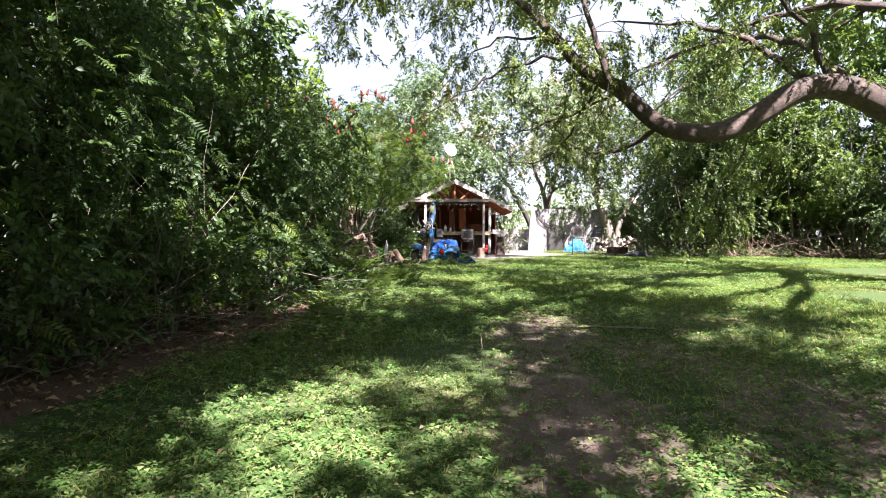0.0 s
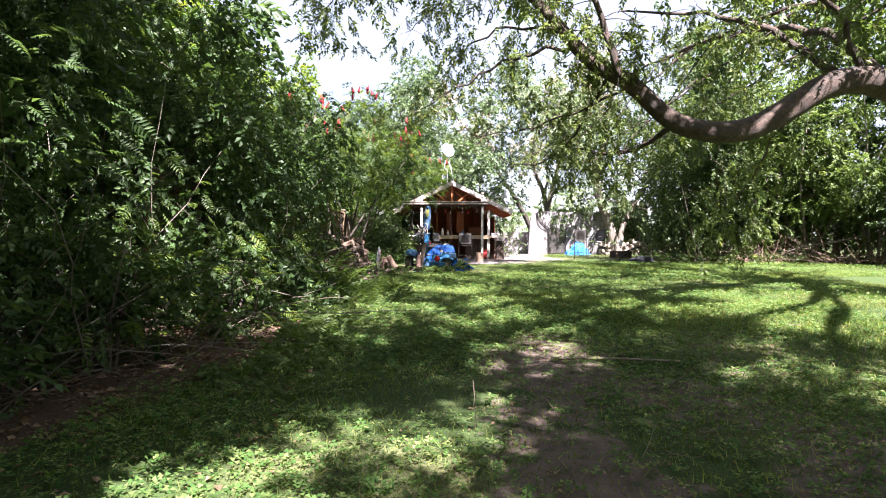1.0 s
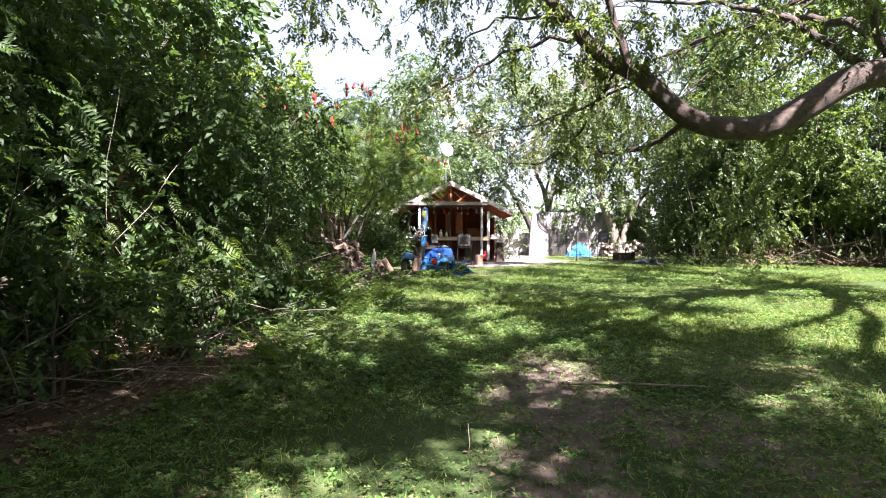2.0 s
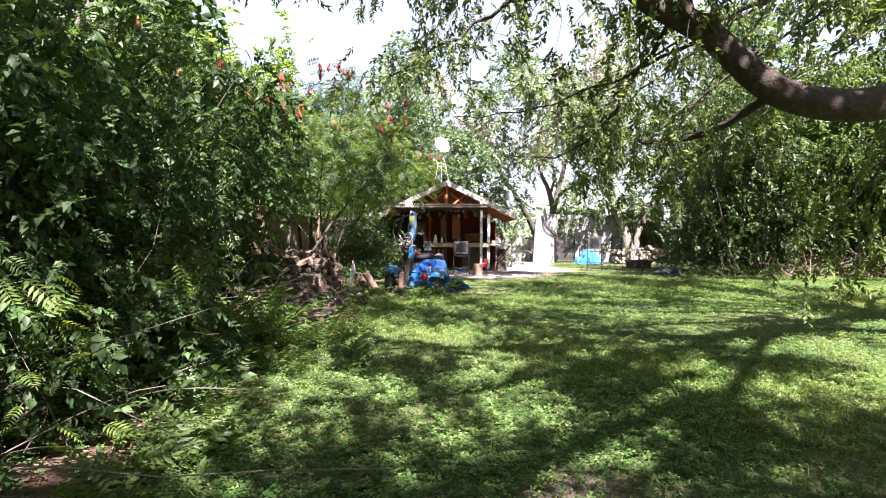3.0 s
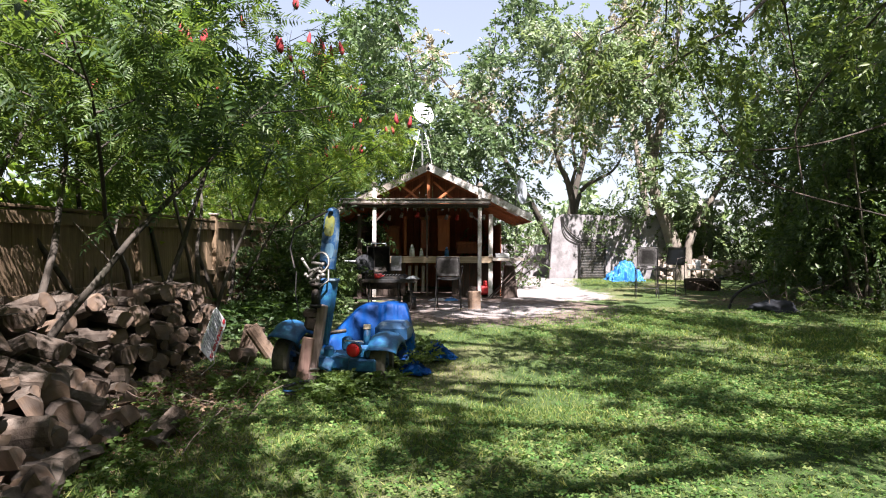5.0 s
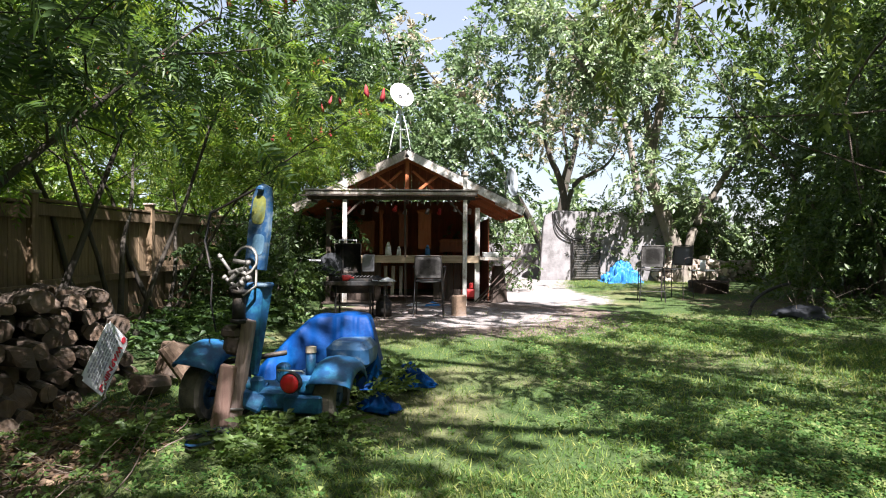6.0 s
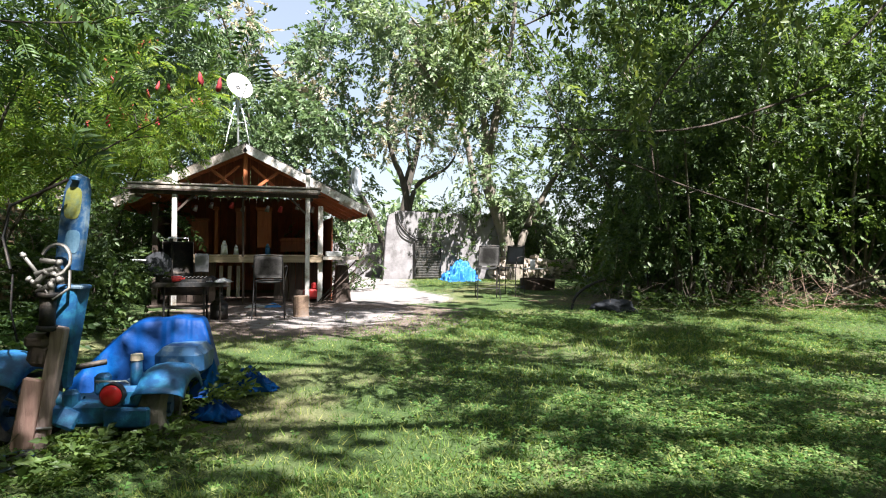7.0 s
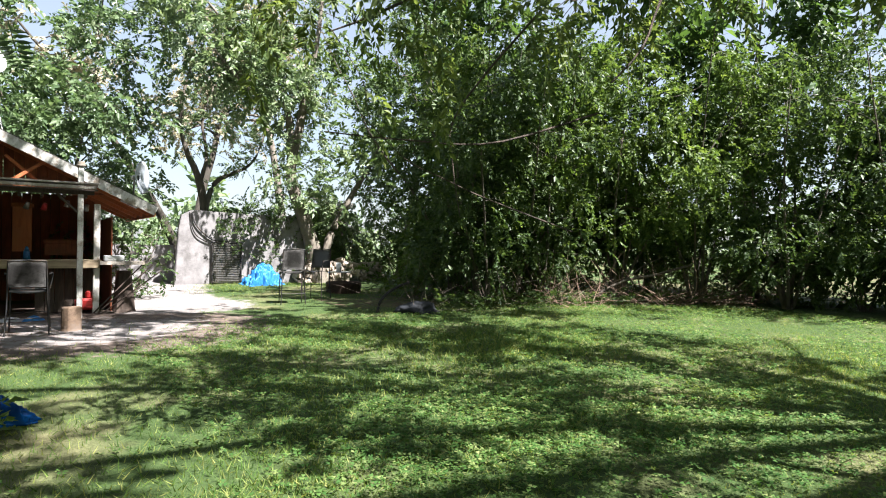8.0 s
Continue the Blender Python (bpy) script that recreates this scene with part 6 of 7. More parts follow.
def grill():
    ob = empty("barbecue_grill", (-0.24, 22.75, 0.07), "black barbecue grill cart with its lid open", "barbecue")
    for x in (-0.38, 0.20, 0.44):
        for y in (-0.24, 0.24):
            rod("leg", [(x, y, 0), (x, y, 0.3), (x * 0.98, y * 0.95, 0.60)], 0.018, METAL_BLACK, ob)
    bm = bmesh.new()
    box(bm, (1.12, 0.56, 0.03), pose(0, 0, 0.61), 0.008)
    box(bm, (1.14, 0.02, 0.07), pose(0, -0.285, 0.595), 0.005)
    part("side_table", bm, METAL_BLACK, ob, "black metal shelf")
    bm = bmesh.new()
    box(bm, (0.66, 0.46, 0.02), pose(-0.08, 0, 0.22), 0.005)
    part("lower_shelf", bm, METAL_BLACK, ob)
    bm = bmesh.new()
    bmesh.ops.create_cone(bm, cap_ends=True, segments=20, radius1=0.25, radius2=0.25, depth=0.66, matrix=pose(-0.10, 0, 0.66, 0, 90, 0))
    bmesh.ops.bisect_plane(bm, geom=bm.verts[:] + bm.edges[:] + bm.faces[:], plane_co=(0, 0, 0.68), plane_no=(0, 0, 1), clear_outer=True)
    part("fire_box", bm, METAL_BLACK, ob, "black half-barrel fire box", True)
    bm = bmesh.new()
    bmesh.ops.create_cone(bm, cap_ends=True, segments=20, radius1=0.29, radius2=0.29, depth=0.46, matrix=pose(0, 0, 0, 0, 90, 0))
    bmesh.ops.bisect_plane(bm, geom=bm.verts[:] + bm.edges[:] + bm.faces[:], plane_co=(0, 0, 0), plane_no=(0, 0, 1), clear_inner=True)
    bmesh.ops.solidify(bm, geom=bm.faces[:], thickness=0.008)
    lid = part("lid", bm, METAL_BLACK, ob, "open black lid", True, pose(-0.24, 0.24, 0.98, -82, 0, 6))
    rod("handle", [(-0.15, -0.28, 0.10), (-0.15, -0.33, 0.12), (0.15, -0.33, 0.12), (0.15, -0.28, 0.10)], 0.01, METAL_GREY, lid)
    bm = bmesh.new()
    box(bm, (0.22, 0.02, 0.30), None, 0.006)
    part("heat_shield", bm, surface("dull_grey_metal", (0.10, 0.10, 0.105), (0.20, 0.20, 0.21), 8, 0.6, 0.2, None, 0.3), ob, "pale grey metal side plate", m=pose(0.12, 0.22, 0.92, -6, 0, -8))
    for k in range(11):
        rod("grate_bar", [(-0.40 + k * 0.06, -0.22, 0.70), (-0.40 + k * 0.06, 0.0, 0.70), (-0.40 + k * 0.06, 0.22, 0.70)], 0.005, METAL_GREY, ob)
    bm = bmesh.new()
    bmesh.ops.create_cone(bm, cap_ends=True, segments=20, radius1=0.19, radius2=0.19, depth=0.22, matrix=pose(0, 0, 0, 80, 0, 25))
    drum = part("side_fire_box", bm, surface("sooty_metal", (0.012, 0.013, 0.015), (0.04, 0.042, 0.047), 8, 0.75, 0.3, spec=0.2), ob, "dark round side fire box", False, pose(-0.52, 0.05, 0.90))
    rod("handle", [(-0.10, -0.1, 0.06), (-0.24, -0.1, 0.07), (-0.36, -0.1, 0.07)], 0.022, METAL_GREY, drum)
    bar("bracket", (0.06, 0.2, 0.14), (-0.50, 0.05, 0.67), METAL_BLACK, ob)
    rod("chimney_pipe", [(-0.36, 0.34, 0.6), (-0.36, 0.36, 1.05), (-0.36, 0.36, 1.34)], 0.03, METAL_BLACK, ob)


grill()


def thing(name, bm, material, at, label, category, smooth=False, group=""):
    me = bpy.data.meshes.new(name)
    for f in bm.faces:
        f.smooth = smooth
    bm.to_mesh(me)
    bm.free()
    me.materials.append(material)
    ob = new(name, me)
    ob.matrix_basis = at if isinstance(at, Matrix) else pose(*at)
    return tagged(ob, label, category, group)


def rough_cylinder(r, radius, height, seg=16, taper=1.0):
    bm = bmesh.new()
    rows = []
    offs = [r.uniform(0.92, 1.08) for _ in range(seg)]
    for f in (0, 0.1, 0.5, 0.95, 1.0):
        k = (1.06 if f == 0 else 0.95 if f == 1.0 else 1.0) * (1 + (taper - 1) * f)
        rows.append([bm.verts.new((radius * k * offs[i] * math.cos(2 * math.pi * i / seg), radius * k * offs[i] * math.sin(2 * math.pi * i / seg), height * f)) for i in range(seg)])
    for a, b in zip(rows, rows[1:]):
        for i in range(seg):
            bm.faces.new((a[i], a[(i + 1) % seg], b[(i + 1) % seg], b[i]))
    bm.faces.new(rows[-1])
    bm.faces.new(rows[0][::-1])
    return bm


rr = random.Random(12)
thing("stump", rough_cylinder(rr, 0.13, 0.36), LOG_SPLIT, (1.48, 23.05, 0.06), "short sawn log standing on end by the post", "stump")
thing("trunk_post", rough_cylinder(rr, 0.20, 0.78, 14, 0.62), WOOD_DARK, (2.42, 25.1, 0.09), "dark brown tapered trunk under the side shelf", "stump")
bm = bmesh.new()
bmesh.ops.create_icosphere(bm, subdivisions=4, radius=0.3)
for v in bm.verts:
    v.co *= 1 + 0.30 * noise.noise(v.co * 5) + 0.22 * abs(noise.noise(v.co * 13)) + 0.08 * noise.noise(v.co * 30)
    v.co = Vector((v.co.x * 1.5, v.co.y, max(v.co.z * 0.62, -0.1)))
thing("rubbish_bag", bm, plain("dark_grey_plastic", (0.022, 0.024, 0.029), 0.7, 0.0, 0.2), (7.4, 22.6, 0.10), "crumpled dark grey plastic bag at the thicket edge", "bag", True)
bm = bmesh.new()
seg = 26
prof = ((0.46, 0.0), (0.48, 0.28), (0.46, 0.30), (0.43, 0.28), (0.42, 0.0))
rows = [[bm.verts.new((p * math.cos(2 * math.pi * k / seg), p * math.sin(2 * math.pi * k / seg), z)) for k in range(seg)] for p, z in prof]
for a, b in zip(rows, rows[1:]):
    for k in range(seg):
        bm.faces.new((a[k], a[(k + 1) % seg], b[(k + 1) % seg], b[k]))
thing("fire_ring", bm, surface("rusty_steel", (0.035, 0.025, 0.02), (0.11, 0.07, 0.05), 9, 0.85, 0.5, None, 0.3), (8.0, 27.3, 0.12), "dark rusty steel fire ring on the grass", "fire pit")


def garden_table():
    ob = empty("side_table", (8.3, 28.2, 0.14), "small round metal garden table by the fire ring", "table")
    bm = bmesh.new()
    bmesh.ops.create_cone(bm, cap_ends=True, segments=24, radius1=0.33, radius2=0.33, depth=0.02)
    part("tabletop", bm, METAL_GREY, ob, m=pose(0, 0, 0.5))
    for k in range(3):
        a = 2 * math.pi * k / 3 + 0.4
        rod("leg", [(0.28 * math.cos(a), 0.28 * math.sin(a), 0), (0.2 * math.cos(a), 0.2 * math.sin(a), 0.25), (0.24 * math.cos(a), 0.24 * math.sin(a), 0.49)], 0.012, METAL_BLACK, ob)


garden_table()
bm = bmesh.new()
bmesh.ops.create_cone(bm, cap_ends=True, segments=14, radius1=0.07, radius2=0.075, depth=0.26)
thing("paper_roll", bm, WHITE_PLASTIC, (8.25, 28.15, 0.78), "white roll with a blue band on the table", "container", True)

# clutter on the grill shelf
draped("cloth", pose(0.24, 22.55, 0.70, 0, 0, 20), (0.14, 0.11, 0.07), 31, SIGN_WHITE, "crumpled white cloth on the grill shelf", "cloth", 6, 1.0, 16, 1.4)
bm = bmesh.new()
bmesh.ops.create_cone(bm, cap_ends=True, segments=12, radius1=0.05, radius2=0.045, depth=0.14, matrix=pose(0, 0, 0.05, 0, 90, 20))
bmesh.ops.create_cone(bm, cap_ends=True, segments=10, radius1=0.02, radius2=0.018, depth=0.05, matrix=pose(0.09, 0.03, 0.05, 0, 90, 20))
thing("red_can", bm, RED_PAINT, (-0.44, 22.52, 0.705), "small red can lying on the grill shelf", "can", True)
for k, (x, y, rz, L) in enumerate(((0.02, 22.6, 12, 0.42), (0.10, 22.68, -8, 0.36), (-0.15, 22.56, 4, 0.30))):
    bm = bmesh.new()
    bmesh.ops.create_cone(bm, cap_ends=True, segments=8, radius1=0.012, radius2=0.009, depth=L, matrix=pose(0, 0, 0.012, 0, 90, 0))
    box(bm, (0.10, 0.06, 0.008), pose(L / 2 + 0.03, 0, 0.012), 0.003)
    thing("grill_tool", bm, METAL_GREY if k else METAL_BLACK, pose(x, y, 0.70, 0, 0, rz), "metal barbecue tool lying on the grill shelf", "utensil", False, "tools on the grill")

draped("cloth", pose(0.05, 22.7, 0.69, 0, 0, -15), (0.22, 0.15, 0.11), 33, METAL_BLACK, "crumpled black cover on the grill shelf", "cover", 7, 1.0, 18, 1.5, 1.8)
bm = bmesh.new()
bmesh.ops.create_cone(bm, cap_ends=True, segments=18, radius1=0.14, radius2=0.14, depth=0.24, matrix=pose(0, 0, 0.14))
bmesh.ops.create_cone(bm, cap_ends=True, segments=18, radius1=0.14, radius2=0.06, depth=0.08, matrix=pose(0, 0, 0.30))
bmesh.ops.create_cone(bm, cap_ends=True, segments=12, radius1=0.07, radius2=0.07, depth=0.05, matrix=pose(0, 0, 0.36))
thing("gas_bottle", bm, METAL_BLACK, (0.16, 22.85, 0.06), "dark gas bottle standing under the grill", "gas bottle", True)

# clutter on the shed floor and counter
bm = bmesh.new()
box(bm, (0.34, 0.26, 0.20), pose(0, 0, 0.16), 0.04)
box(bm, (0.12, 0.12, 0.14), pose(0.05, 0, 0.32), 0.03)
thing("red_engine", bm, RED_PAINT, (1.80, 24.95, 0.13), "small red engine standing on the shed floor", "machine")
draped("cloth", pose(1.02, 24.35, 0.09), (0.17, 0.12, 0.10), 21, TARP_BRIGHT, "blue cloth bundle on the ground by the bar", "cloth", 7, 1.0, 18, 1.4)
draped("cloth", pose(0.72, 24.42, 0.09), (0.22, 0.12, 0.08), 22, SIGN_WHITE, "pale grey cloth heap on the ground by the bar", "cloth", 7, 1.0, 18, 1.4)
for x, y, s, mat, lab in ((0.10, 24.95, 1.0, WHITE_PLASTIC, "white plastic jug on the counter"), (0.92, 24.9, 0.8, BLUE_PAINT, "pale blue bottle on the counter"), (0.32, 24.95, 0.7, WHITE_PLASTIC, "small white bottle on the counter")):
    bm = bmesh.new()
    bmesh.ops.create_cone(bm, cap_ends=True, segments=12, radius1=0.07 * s, radius2=0.055 * s, depth=0.18 * s, matrix=pose(0, 0, 0.09 * s))
    bmesh.ops.create_cone(bm, cap_ends=True, segments=12, radius1=0.055 * s, radius2=0.02 * s, depth=0.10 * s, matrix=pose(0, 0, 0.23 * s))
    thing("bottle", bm, mat, (x, y, 1.087), lab, "bottle", True, "bottles on the counter")
bm = bmesh.new()
box(bm, (0.32, 0.22, 0.10), pose(0, 0, 0.05), 0.012)
box(bm, (0.10, 0.012, 0.03), pose(-0.05, -0.112, 0.06), 0.004)
thing("tool_box", bm, DISH_GREY, (2.22, 24.82, 1.06), "grey box on the weathered side shelf", "box")
for k, (x, y, rot) in enumerate(((2.30, 24.7, -50), (2.36, 24.62, -56), (2.25, 24.78, -46))):
    ob = thing("pole", rough_cylinder(rr, 0.012, 1.25, 8), WOOD_DARK, pose(x - 0.35, y, 0.12, 0, -rot - 4, 0), "thin dark pole leaning against the side shelf", "pole", False, "poles by the shelf")

# ---- pale wall, its louvre panel and hose ----
bm = bmesh.new()
prof = [(4.45, 0.0), (8.6, 0.0), (8.6, 2.2), (6.5, 2.22), (4.9, 2.27), (4.62, 2.1), (4.55, 1.7)]
f0 = [bm.verts.new((x, 31.1, z + 0.12)) for x, z in prof]
f1 = [bm.verts.new((x, 31.32, z + 0.12)) for x, z in prof]
bm.faces.new(f0), bm.faces.new(f1[::-1])
for k in range(len(prof)):
    j = (k + 1) % len(prof)
    bm.faces.new((f0[k], f1[k], f1[j], f0[j]))
bmesh.ops.recalc_face_normals(bm, faces=bm.faces)
bmesh.ops.bevel(bm, geom=bm.edges[:], offset=0.015, segments=2, affect='EDGES')
me = bpy.data.meshes.new("wall_back")
bm.to_mesh(me)
bm.free()
me.materials.append(STUCCO)
tagged(new("wall_back", me), "pale weathered stucco garden wall", "wall", kind="structure")
bm = bmesh.new()
box(bm, (4.6, 0.2, 1.25), pose(2.4, 32.6, 0.72), 0.015)
me = bpy.data.meshes.new("wall_low")
bm.to_mesh(me)
bm.free()
me.materials.append(STUCCO)
tagged(new("wall_low", me), "low pale stucco garden wall", "wall", kind="structure")


LOUVRE = surface("dull_metal_slats", (0.10, 0.095, 0.09), (0.22, 0.21, 0.20), 10, 0.6, 0.3, None, 0.3)


def louvre():
    ob = empty("louvre_panel", (5.9, 31.02, 0.22), "dark slatted metal panel leaning against the pale wall", "panel")
    for x in (-0.42, 0.42):
        bar("frame_side", (0.05, 0.05, 1.22), (x, 0, 0.61), METAL_BLACK, ob)
    for k in range(22):
        bar("slat", (0.80, 0.010, 0.035), (0, -0.005, 0.05 + k * 0.053), LOUVRE, ob, bevel=0.002, rot=(35, 0, 0))
    bar("backing", (0.82, 0.01, 1.2), (0, 0.03, 0.61), METAL_BLACK, ob, bevel=0.002)


louvre()


def outbuilding():
    """A low building behind the trees: dark boarded walls under a pale overhanging roof."""
    ob = empty("outbuilding", (11.45, 36.8, 0.2), "dark boarded outbuilding with a pale roof edge behind trees", "building")
    for y in (-1.2, 1.2):
        boards(ob, "wall_board", -0.6, 0.6, 0.0, 2.75, y, 0.2, WOOD_DARK, seed=41)
    for x in (-0.6, 0.6):
        boards(ob, "wall_board", -1.2, 1.2, 0.0, 2.75, x, 0.2, WOOD_DARK, "y", seed=42)
    bar("roof", (1.6, 3.2, 0.08), (0, 0, 2.98), SHINGLE, ob, "grey felt roof", 0.01, (5, 0, 0))
    bar("fascia", (1.64, 0.04, 0.26), (0, -1.62, 2.86), WOOD_WHITE, ob, "pale roof edge board", 0.006)


outbuilding()
hose = empty("hose", (5.2, 31.0, 0.0), "black hose hanging in loops down the pale wall", "hose")
rod("hose_loop", smooth_path([(-0.30, 0.06, 2.33), (-0.22, 0.05, 2.0), (0.05, 0.05, 1.68), (0.35, 0.05, 1.50), (0.75, 0.05, 1.48)], 20), 0.022, METAL_BLACK, hose)
rod("hose_loop", smooth_path([(-0.36, 0.06, 2.33), (-0.30, 0.05, 1.9), (-0.15, 0.05, 1.62), (0.15, 0.05, 1.45), (0.38, 0.05, 1.40)], 20), 0.018, METAL_BLACK, hose)


# ---- low plants, grass and litter ----
def stuff(name, me, label, category):
    return tagged(new(name, me), label, category, kind="stuff")


def scatter_points(n, x0, x1, y0, y1, r):
    return np.stack([r.uniform(x0, x1, n), r.uniform(y0, y1, n)], -1)


def clear_of_things(p):
    x, y = p[:, 0], p[:, 1]
    return ~((np.abs(x - 0.6) < 2.3) & (y > 24.2) & (y < 28.6))


r = np.random.default_rng(50)
blade = (np.array([(-0.07, 0, 0), (0.07, 0, 0), (0.0, 1.0, 0.1)]), np.array([(0, 1, 2)]))
pts = np.concatenate([scatter_points(130000, -2.2, 6.0, 1.2, 10, r), scatter_points(170000, -2.0, 9, 9, 16, r), scatter_points(170000, -2.0, 15, 15, 23.5, r), scatter_points(22000, 3.5, 9, 23.5, 31, r)])
dirt, litter, gravel = worn(pts[:, 0], pts[:, 1])
bare = np.maximum(np.maximum(dirt, litter), gravel)
keep = (r.uniform(0, 1, len(pts)) > np.clip(bare * 1.35 - 0.1, 0, 0.97)) & clear_of_things(pts) & (wave(pts[:, 0], pts[:, 1], 2.3, 5) > r.uniform(-1.4, 0.2, len(pts)))
pts = pts[keep]
pos = np.column_stack([pts, ground_here(pts[:, 0], pts[:, 1]) - 0.005])
d = np.column_stack([r.normal(0, 0.75, (len(pts), 2)), r.uniform(0.35, 1.2, len(pts))])
size = r.uniform(0.025, 0.075, len(pts)) * (1 + 0.5 * np.clip(wave(pts[:, 0], pts[:, 1], 0.8, 9), -0.6, 1))
v, f = strew(blade, pos, frames_for(d, r, 0.8), size)
stuff("lawn_grass", quick_mesh("lawn_grass", v, f, GRASS), "short uneven mown grass with dry patches", "grass")

tri = []
for a in (0, 120, 240):
    c, s = math.cos(radians(a)), math.sin(radians(a))
    for x, y, z in ((0, 0.02, 0), (0.52, 0.85, 0.10), (-0.52, 0.85, 0.10)):
        tri.append((x * c - y * s, x * s + y * c, z))
clover = (np.array(tri), np.array([(0, 1, 2), (3, 4, 5), (6, 7, 8)]))
pts = np.concatenate([scatter_points(64000, -2.4, 5.5, 1.4, 9.5, r), scatter_points(42000, -2.4, 8, 9.5, 17, r), scatter_points(36000, 2, 15, 15, 22.5, r)])
dirt, litter, gravel = worn(pts[:, 0], pts[:, 1])
bare = np.maximum(np.maximum(dirt, litter), gravel)
keep = (r.uniform(0, 1, len(pts)) > np.clip(bare * 1.2 - 0.25, 0, 0.9)) & (wave(pts[:, 0], pts[:, 1], 1.6, 2) > r.uniform(-1.0, 0.7, len(pts)))
pts = pts[keep]
pos = np.column_stack([pts, ground_here(pts[:, 0], pts[:, 1]) + r.uniform(0.015, 0.06, len(pts))])
d = np.column_stack([r.normal(0, 1, (len(pts), 2)), r.normal(0, 0.25, len(pts))])
v, f = strew(clover, pos, frames_for(d, r, 0.25), r.uniform(0.016, 0.036, len(pts)))
stuff("clover", quick_mesh("clover", v, f, CLOVER), "low carpet of clover and small broad weeds", "ground cover")

# fallen leaves under the hedge and on the path
pts = np.concatenate([scatter_points(9000, -3.6, -0.9, 2, 19, r), scatter_points(15000, -0.8, 5.0, 1.4, 9, r), scatter_points(1500, 6, 14, 19, 24, r), scatter_points(900, -1.5, 4, 20.5, 24.3, r), scatter_points(2600, -2.8, -0.8, 14.8, 17.5, r), scatter_points(3800, -2.6, -1.0, 11.8, 15.5, r)])
dirt, litter, gravel = worn(pts[:, 0], pts[:, 1])
pts = pts[r.uniform(0, 1, len(pts)) < np.maximum(np.maximum(litter, dirt * 0.7), np.where(pts[:, 1] < 9, 0.14, 0.05))]
pos = np.column_stack([pts, ground_here(pts[:, 0], pts[:, 1]) + r.uniform(0.004, 0.03, len(pts))])
d = np.column_stack([r.normal(0, 1, (len(pts), 2)), r.normal(0, 0.18, len(pts))])
v, f = strew(leaf_shape(0.6, 0.15, 0.1), pos, frames_for(d, r, 0.35), r.uniform(0.03, 0.085, len(pts)) * np.where(pts[:, 0] > -0.8, 0.5, 1.0))
stuff("fallen_leaves", quick_mesh("fallen_leaves", v, f, DEAD_LEAF), "dry brown fallen leaves on bare earth", "leaf litter")


def plants(name, spots, kind, material, size, per, label, category, seed, up=0.9):
    """Low leafy plants, each spot a tuft of sprigs rising from the ground, in one mesh."""
    r = np.random.default_rng(seed)
    pos, d, s = [], [], []
    for x, y, h in spots:
        for _ in range(per):
            a = r.uniform(0, 2 * math.pi)
            px, py = x + r.normal(0, 0.10), y + r.normal(0, 0.10)
            pos.append((px, py, float(ground_z(px, py)) + r.uniform(0, h)))
            d.append((math.cos(a), math.sin(a), up * r.uniform(0.4, 1.3)))
            s.append(size * r.uniform(0.6, 1.3))
    return stuff(name, foliage_mesh(name, kind, np.array(pos), np.array(d), np.array(s), material, seed, 0.3), label, category)


q = random.Random(61)
plants("weeds", [(x, y, 0.12) for x, y in ((q.uniform(-1.3, 0.5), q.uniform(16.2, 16.95)) for _ in range(56)) if not (abs(x + 0.62) < 0.32 and y < 16.95)], "broad", LEAF_MID, 0.16, 7, "leafy green weeds round the old tractor", "weeds", 62)
plants("weeds", [(q.uniform(0.36, 0.55), q.uniform(17.3, 17.8), 0.2) for _ in range(9)], "small", LEAF_MID, 0.28, 7, "leafy green weeds beside the tractor wheel", "weeds", 63)
plants("weeds", [(q.uniform(-2.3, -0.9), q.uniform(15.2, 17.1), 0.05) for _ in range(26)], "broad", LEAF_MID, 0.13, 5, "leafy green weeds in the litter by the firewood", "weeds", 68)
plants("ferns", [(-0.95, 10.9, 0.05), (-1.15, 11.4, 0.05), (-1.25, 10.5, 0.05), (-0.8, 11.7, 0.05), (-1.5, 9.9, 0.05)] + [(-1.15 - 0.04 * abs(k - 9) + q.gauss(0, 0.22), 7.0 + k * 0.42, 0.05) for k in range(10)], "frond", LEAF_MID, 0.34, 10, "light green ferns at the edge of the hedge", "ferns", 64, 1.3)
plants("ferns", [(q.uniform(-2.7, -1.6), q.uniform(10.3, 11.4), 0.3) for _ in range(8)], "frond", LEAF_MID, 0.62, 8, "large dark green fern fronds by the firewood", "ferns", 69, 1.0)
plants("weeds", [(-1.35 + q.gauss(0, 0.3), q.uniform(5.5, 15.5), 0.06) for _ in range(90)], "broad", LEAF_MID, 0.17, 6, "mixed leafy weeds along the lawn edge", "weeds", 67)
plants("undergrowth", [(q.uniform(-3.3, -1.6), q.uniform(8.5, 13.6), 0.25) for _ in range(60)] + [(q.uniform(-3.0, -1.2), q.uniform(18.3, 22.5), 0.3) for _ in range(34)], "small", LEAF_DARK, 0.38, 8, "low green undergrowth along the hedge and fence", "undergrowth", 65)
plants("undergrowth", [(6.6 + 9 * k / 110 + q.gauss(0, 0.3), 22.9 - 0.1 * max(0, 9 * k / 110 - 1.5) ** 1.5 + q.gauss(0, 0.35), 0.25) for k in range(18, 110)], "small", LEAF_THICKET, 0.30, 5, "low green undergrowth along the thicket", "undergrowth", 66)


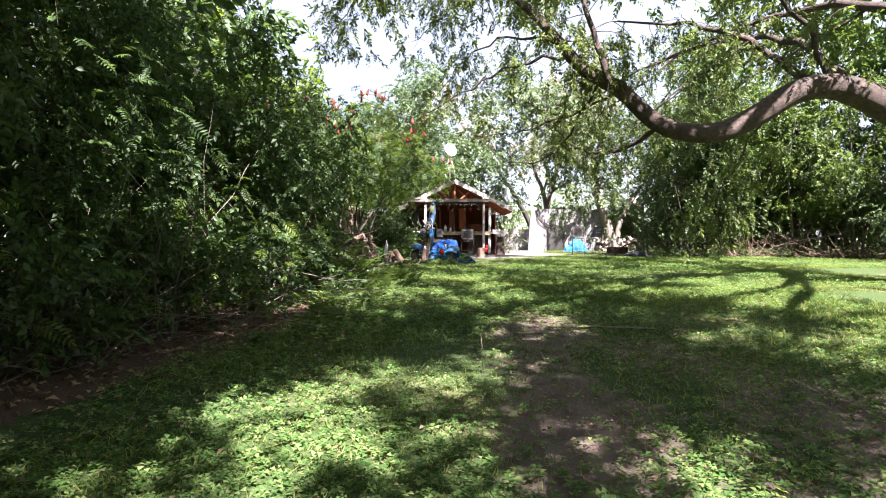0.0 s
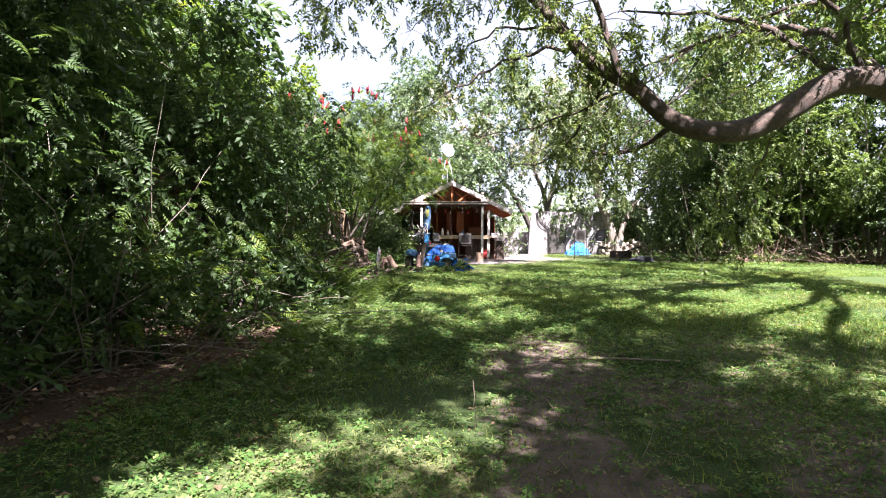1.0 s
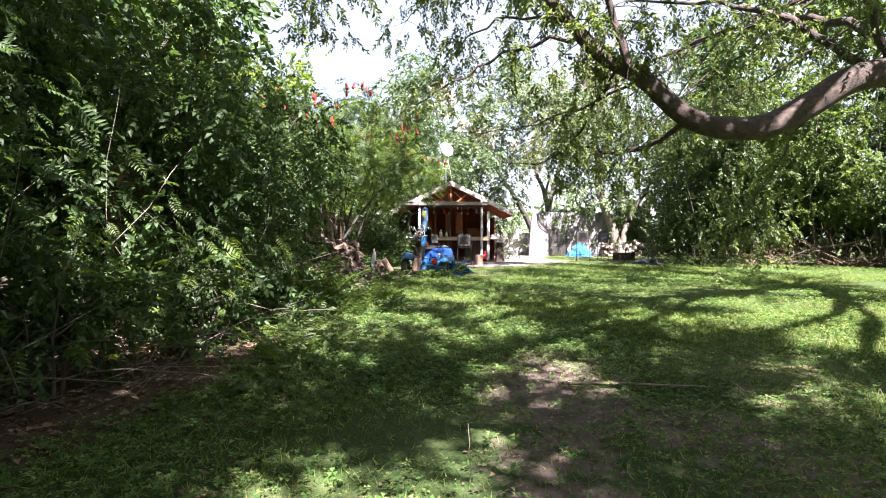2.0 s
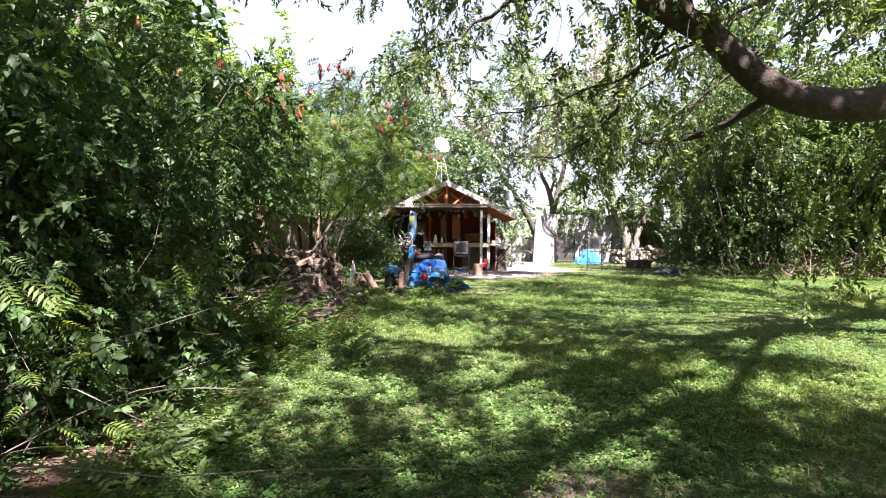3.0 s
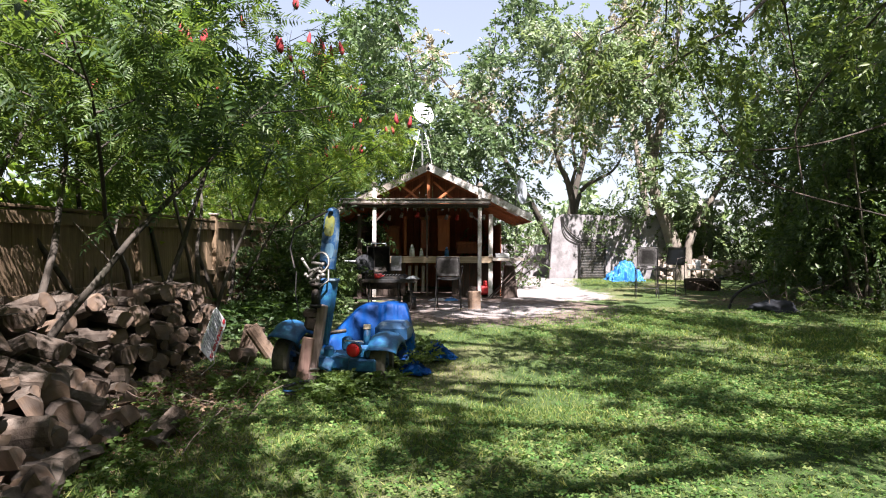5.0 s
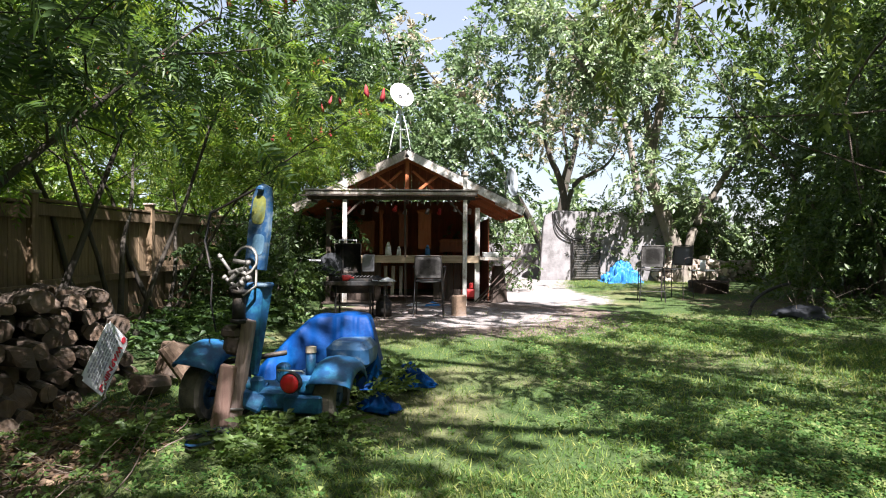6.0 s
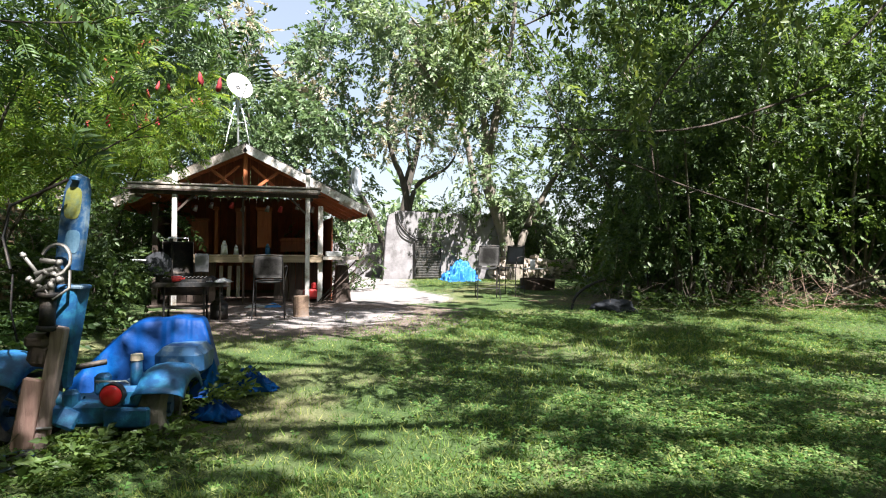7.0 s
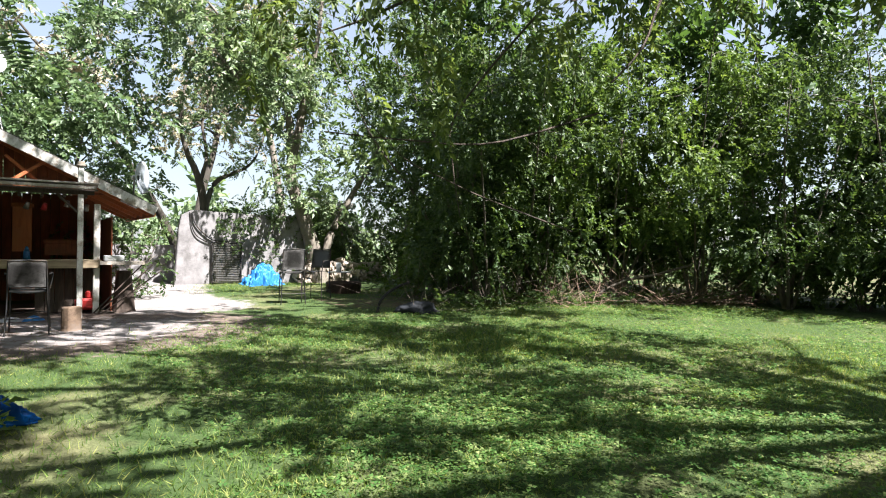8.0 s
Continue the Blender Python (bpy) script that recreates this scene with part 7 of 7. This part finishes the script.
def brush(name, x0, x1, y0, y1, n, seed, material, label, high=1.0, where=None):
    """A tangle of dead twigs standing and lying under the leaves."""
    r = np.random.default_rng(seed)
    paths = []
    for _ in range(n):
        x, y = r.uniform(x0, x1), r.uniform(y0, y1)
        if where is not None and not where(x, y):
            continue
        p = branch_path(r, (x, y, float(ground_z(x, y)) + r.uniform(0, 0.15 * high)), (r.normal(), r.normal(), abs(r.normal(0.4, 0.6))), r.uniform(0.5, 1.5) * high, 6, 0.18, -0.02)
        p[:, 2] = np.maximum(p[:, 2], ground_z(p[:, 0], p[:, 1]) + 0.01)
        paths.append((p, r.uniform(0.003, 0.008) * np.linspace(1, 0.35, 7)))
    return stuff(name, tube_mesh(name, paths, material, 5), label, "brush")


TWIG = surface("dead_twigs", (0.09, 0.07, 0.052), (0.22, 0.175, 0.14), 12, 0.9, 0.4, None, wear=(0.2, 0.15, 0.12))
brush("dead_brush", -4.4, -1.9, 2.5, 13.5, 620, 71, TWIG, "tangle of dead brown twigs under the hedge", 1.0, lambda x, y: x < -1.9 - 0.45 * max(0, 6.6 - y))
brush("dead_stems", -3.7, -2.2, 4.5, 12.8, 150, 77, BARK_PALE, "pale dead stems inside the hedge", 2.0, lambda x, y: x < -2.2 - 0.4 * max(0, 6.6 - y))
brush("dead_brush", 7.0, 17.0, 15.0, 24.5, 900, 72, TWIG, "tangle of dead brown twigs under the thicket", 1.15, lambda x, y: y > 22.4 - 0.1 * max(0, x - 7.5) ** 1.5 and y < 24.6 - 0.1 * max(0, x - 8) ** 1.4)
brush("dead_stems", 8.2, 16.8, 16.0, 24.0, 120, 73, BARK_PALE, "pale dead stems standing in the thicket", 2.4, lambda x, y: abs(y - (23.3 - 0.1 * max(0, x - 8) ** 1.5)) < 0.5)
RUSSET = surface("russet_twigs", (0.16, 0.095, 0.065), (0.36, 0.24, 0.18), 12, 0.9, 0.4, None, wear=(0.30, 0.22, 0.17))
brush("dead_brush", 10.5, 16.5, 18.0, 23.6, 1500, 74, RUSSET, "tangle of reddish brown dead twigs at the thicket foot", 1.1, lambda x, y: abs(y - (22.7 - 0.1 * max(0, x - 8) ** 1.5)) < 0.6)
leaning = empty("fallen_branch", (12.0, 21.9, 0.10), "dark fallen branch leaning in the thicket", "branch")
rod("branch", smooth_path([(0, 0, 0.25), (0.7, -0.2, 0.55), (1.5, -0.5, 0.70), (2.4, -0.9, 0.95)], 14), 0.035, BARK, leaning)
rod("twig", smooth_path([(0.7, -0.2, 0.55), (1.2, -0.35, 0.9), (1.7, -0.5, 1.1)], 8), 0.015, BARK, leaning)
brush("twigs", -2.4, -0.7, 14.8, 17.3, 110, 76, TWIG, "dry twigs and bark strewn before the firewood", 0.3)
brush("twigs", 0.2, 5.0, 3.4, 9.0, 70, 75, TWIG, "small dry twigs strewn over the lawn", 0.22)

# sticks, stumps and coils on the ground
stick = empty("fallen_branch", (1.2, 6.35, float(ground_here(1.2, 6.35)) + 0.02), "thin grey fallen branch lying on the lawn", "branch")
rod("branch", smooth_path([(-0.1, 0.05, 0.0), (0.3, 0.0, 0.02), (0.7, -0.06, 0.015), (1.05, -0.05, 0.0)], 14), 0.014, TWIG, stick)
rod("twig", smooth_path([(0.3, 0.0, 0.02), (0.45, 0.12, 0.03), (0.65, 0.2, 0.01)], 8), 0.007, TWIG, stick)
bent = empty("bent_pipe", (6.85, 23.0, 0.08), "bent black pipe standing out of the grass", "pipe")
rod("pipe", smooth_path([(-0.22, -0.1, 0.0), (-0.12, -0.05, 0.22), (0.08, 0.0, 0.38), (0.4, 0.1, 0.50), (0.7, 0.2, 0.56)], 18), 0.03, plain("black_pipe", (0.012, 0.011, 0.010), 0.8), bent)
for x, y, z, rad, h, rx, ry, lab in ((-1.22, 18.05, 0.02, 0.085, 0.46, 8, -32, "split grey log leaning by the sign"), (-1.42, 17.80, 0.10, 0.085, 0.40, 78, -20, "short round log lying beside the sign"),
                                     (-1.62, 18.4, 0.02, 0.13, 0.34, -6, 12, "sawn log standing on end by the firewood pile")):
    thing("log_stump", rough_cylinder(rr, rad, h, 12), LOG_SPLIT, pose(x, y, z, rx, ry, 0), lab, "log", False, "loose logs by the sign")
coil = empty("hose_coil", (-0.52, 16.42, 0.03), "small dark hose coil lying among the weeds", "hose")
for k in range(3):
    rod("loop", [(0.13 * math.cos(a), 0.11 * math.sin(a), 0.02 + 0.025 * k + 0.03 * math.sin(a + k)) for a in [2 * math.pi * j / 18 for j in range(19)]], 0.012, METAL_BLACK if k != 1 else BLUE_DEEP, coil)
sapling = empty("sapling", (-2.55, 16.9, 0.0), "slender pale bare sapling in front of the fence", "sapling")
rod("stem", smooth_path([(0, 0, 0), (0.03, 0.02, 0.7), (0.02, 0.0, 1.2), (0.08, 0.05, 1.75)], 12), 0.016, BARK_PALE, sapling)
rod("twig", smooth_path([(0.02, 0.0, 1.2), (-0.12, -0.05, 1.4), (-0.3, -0.1, 1.62)], 8), 0.010, BARK_PALE, sapling)
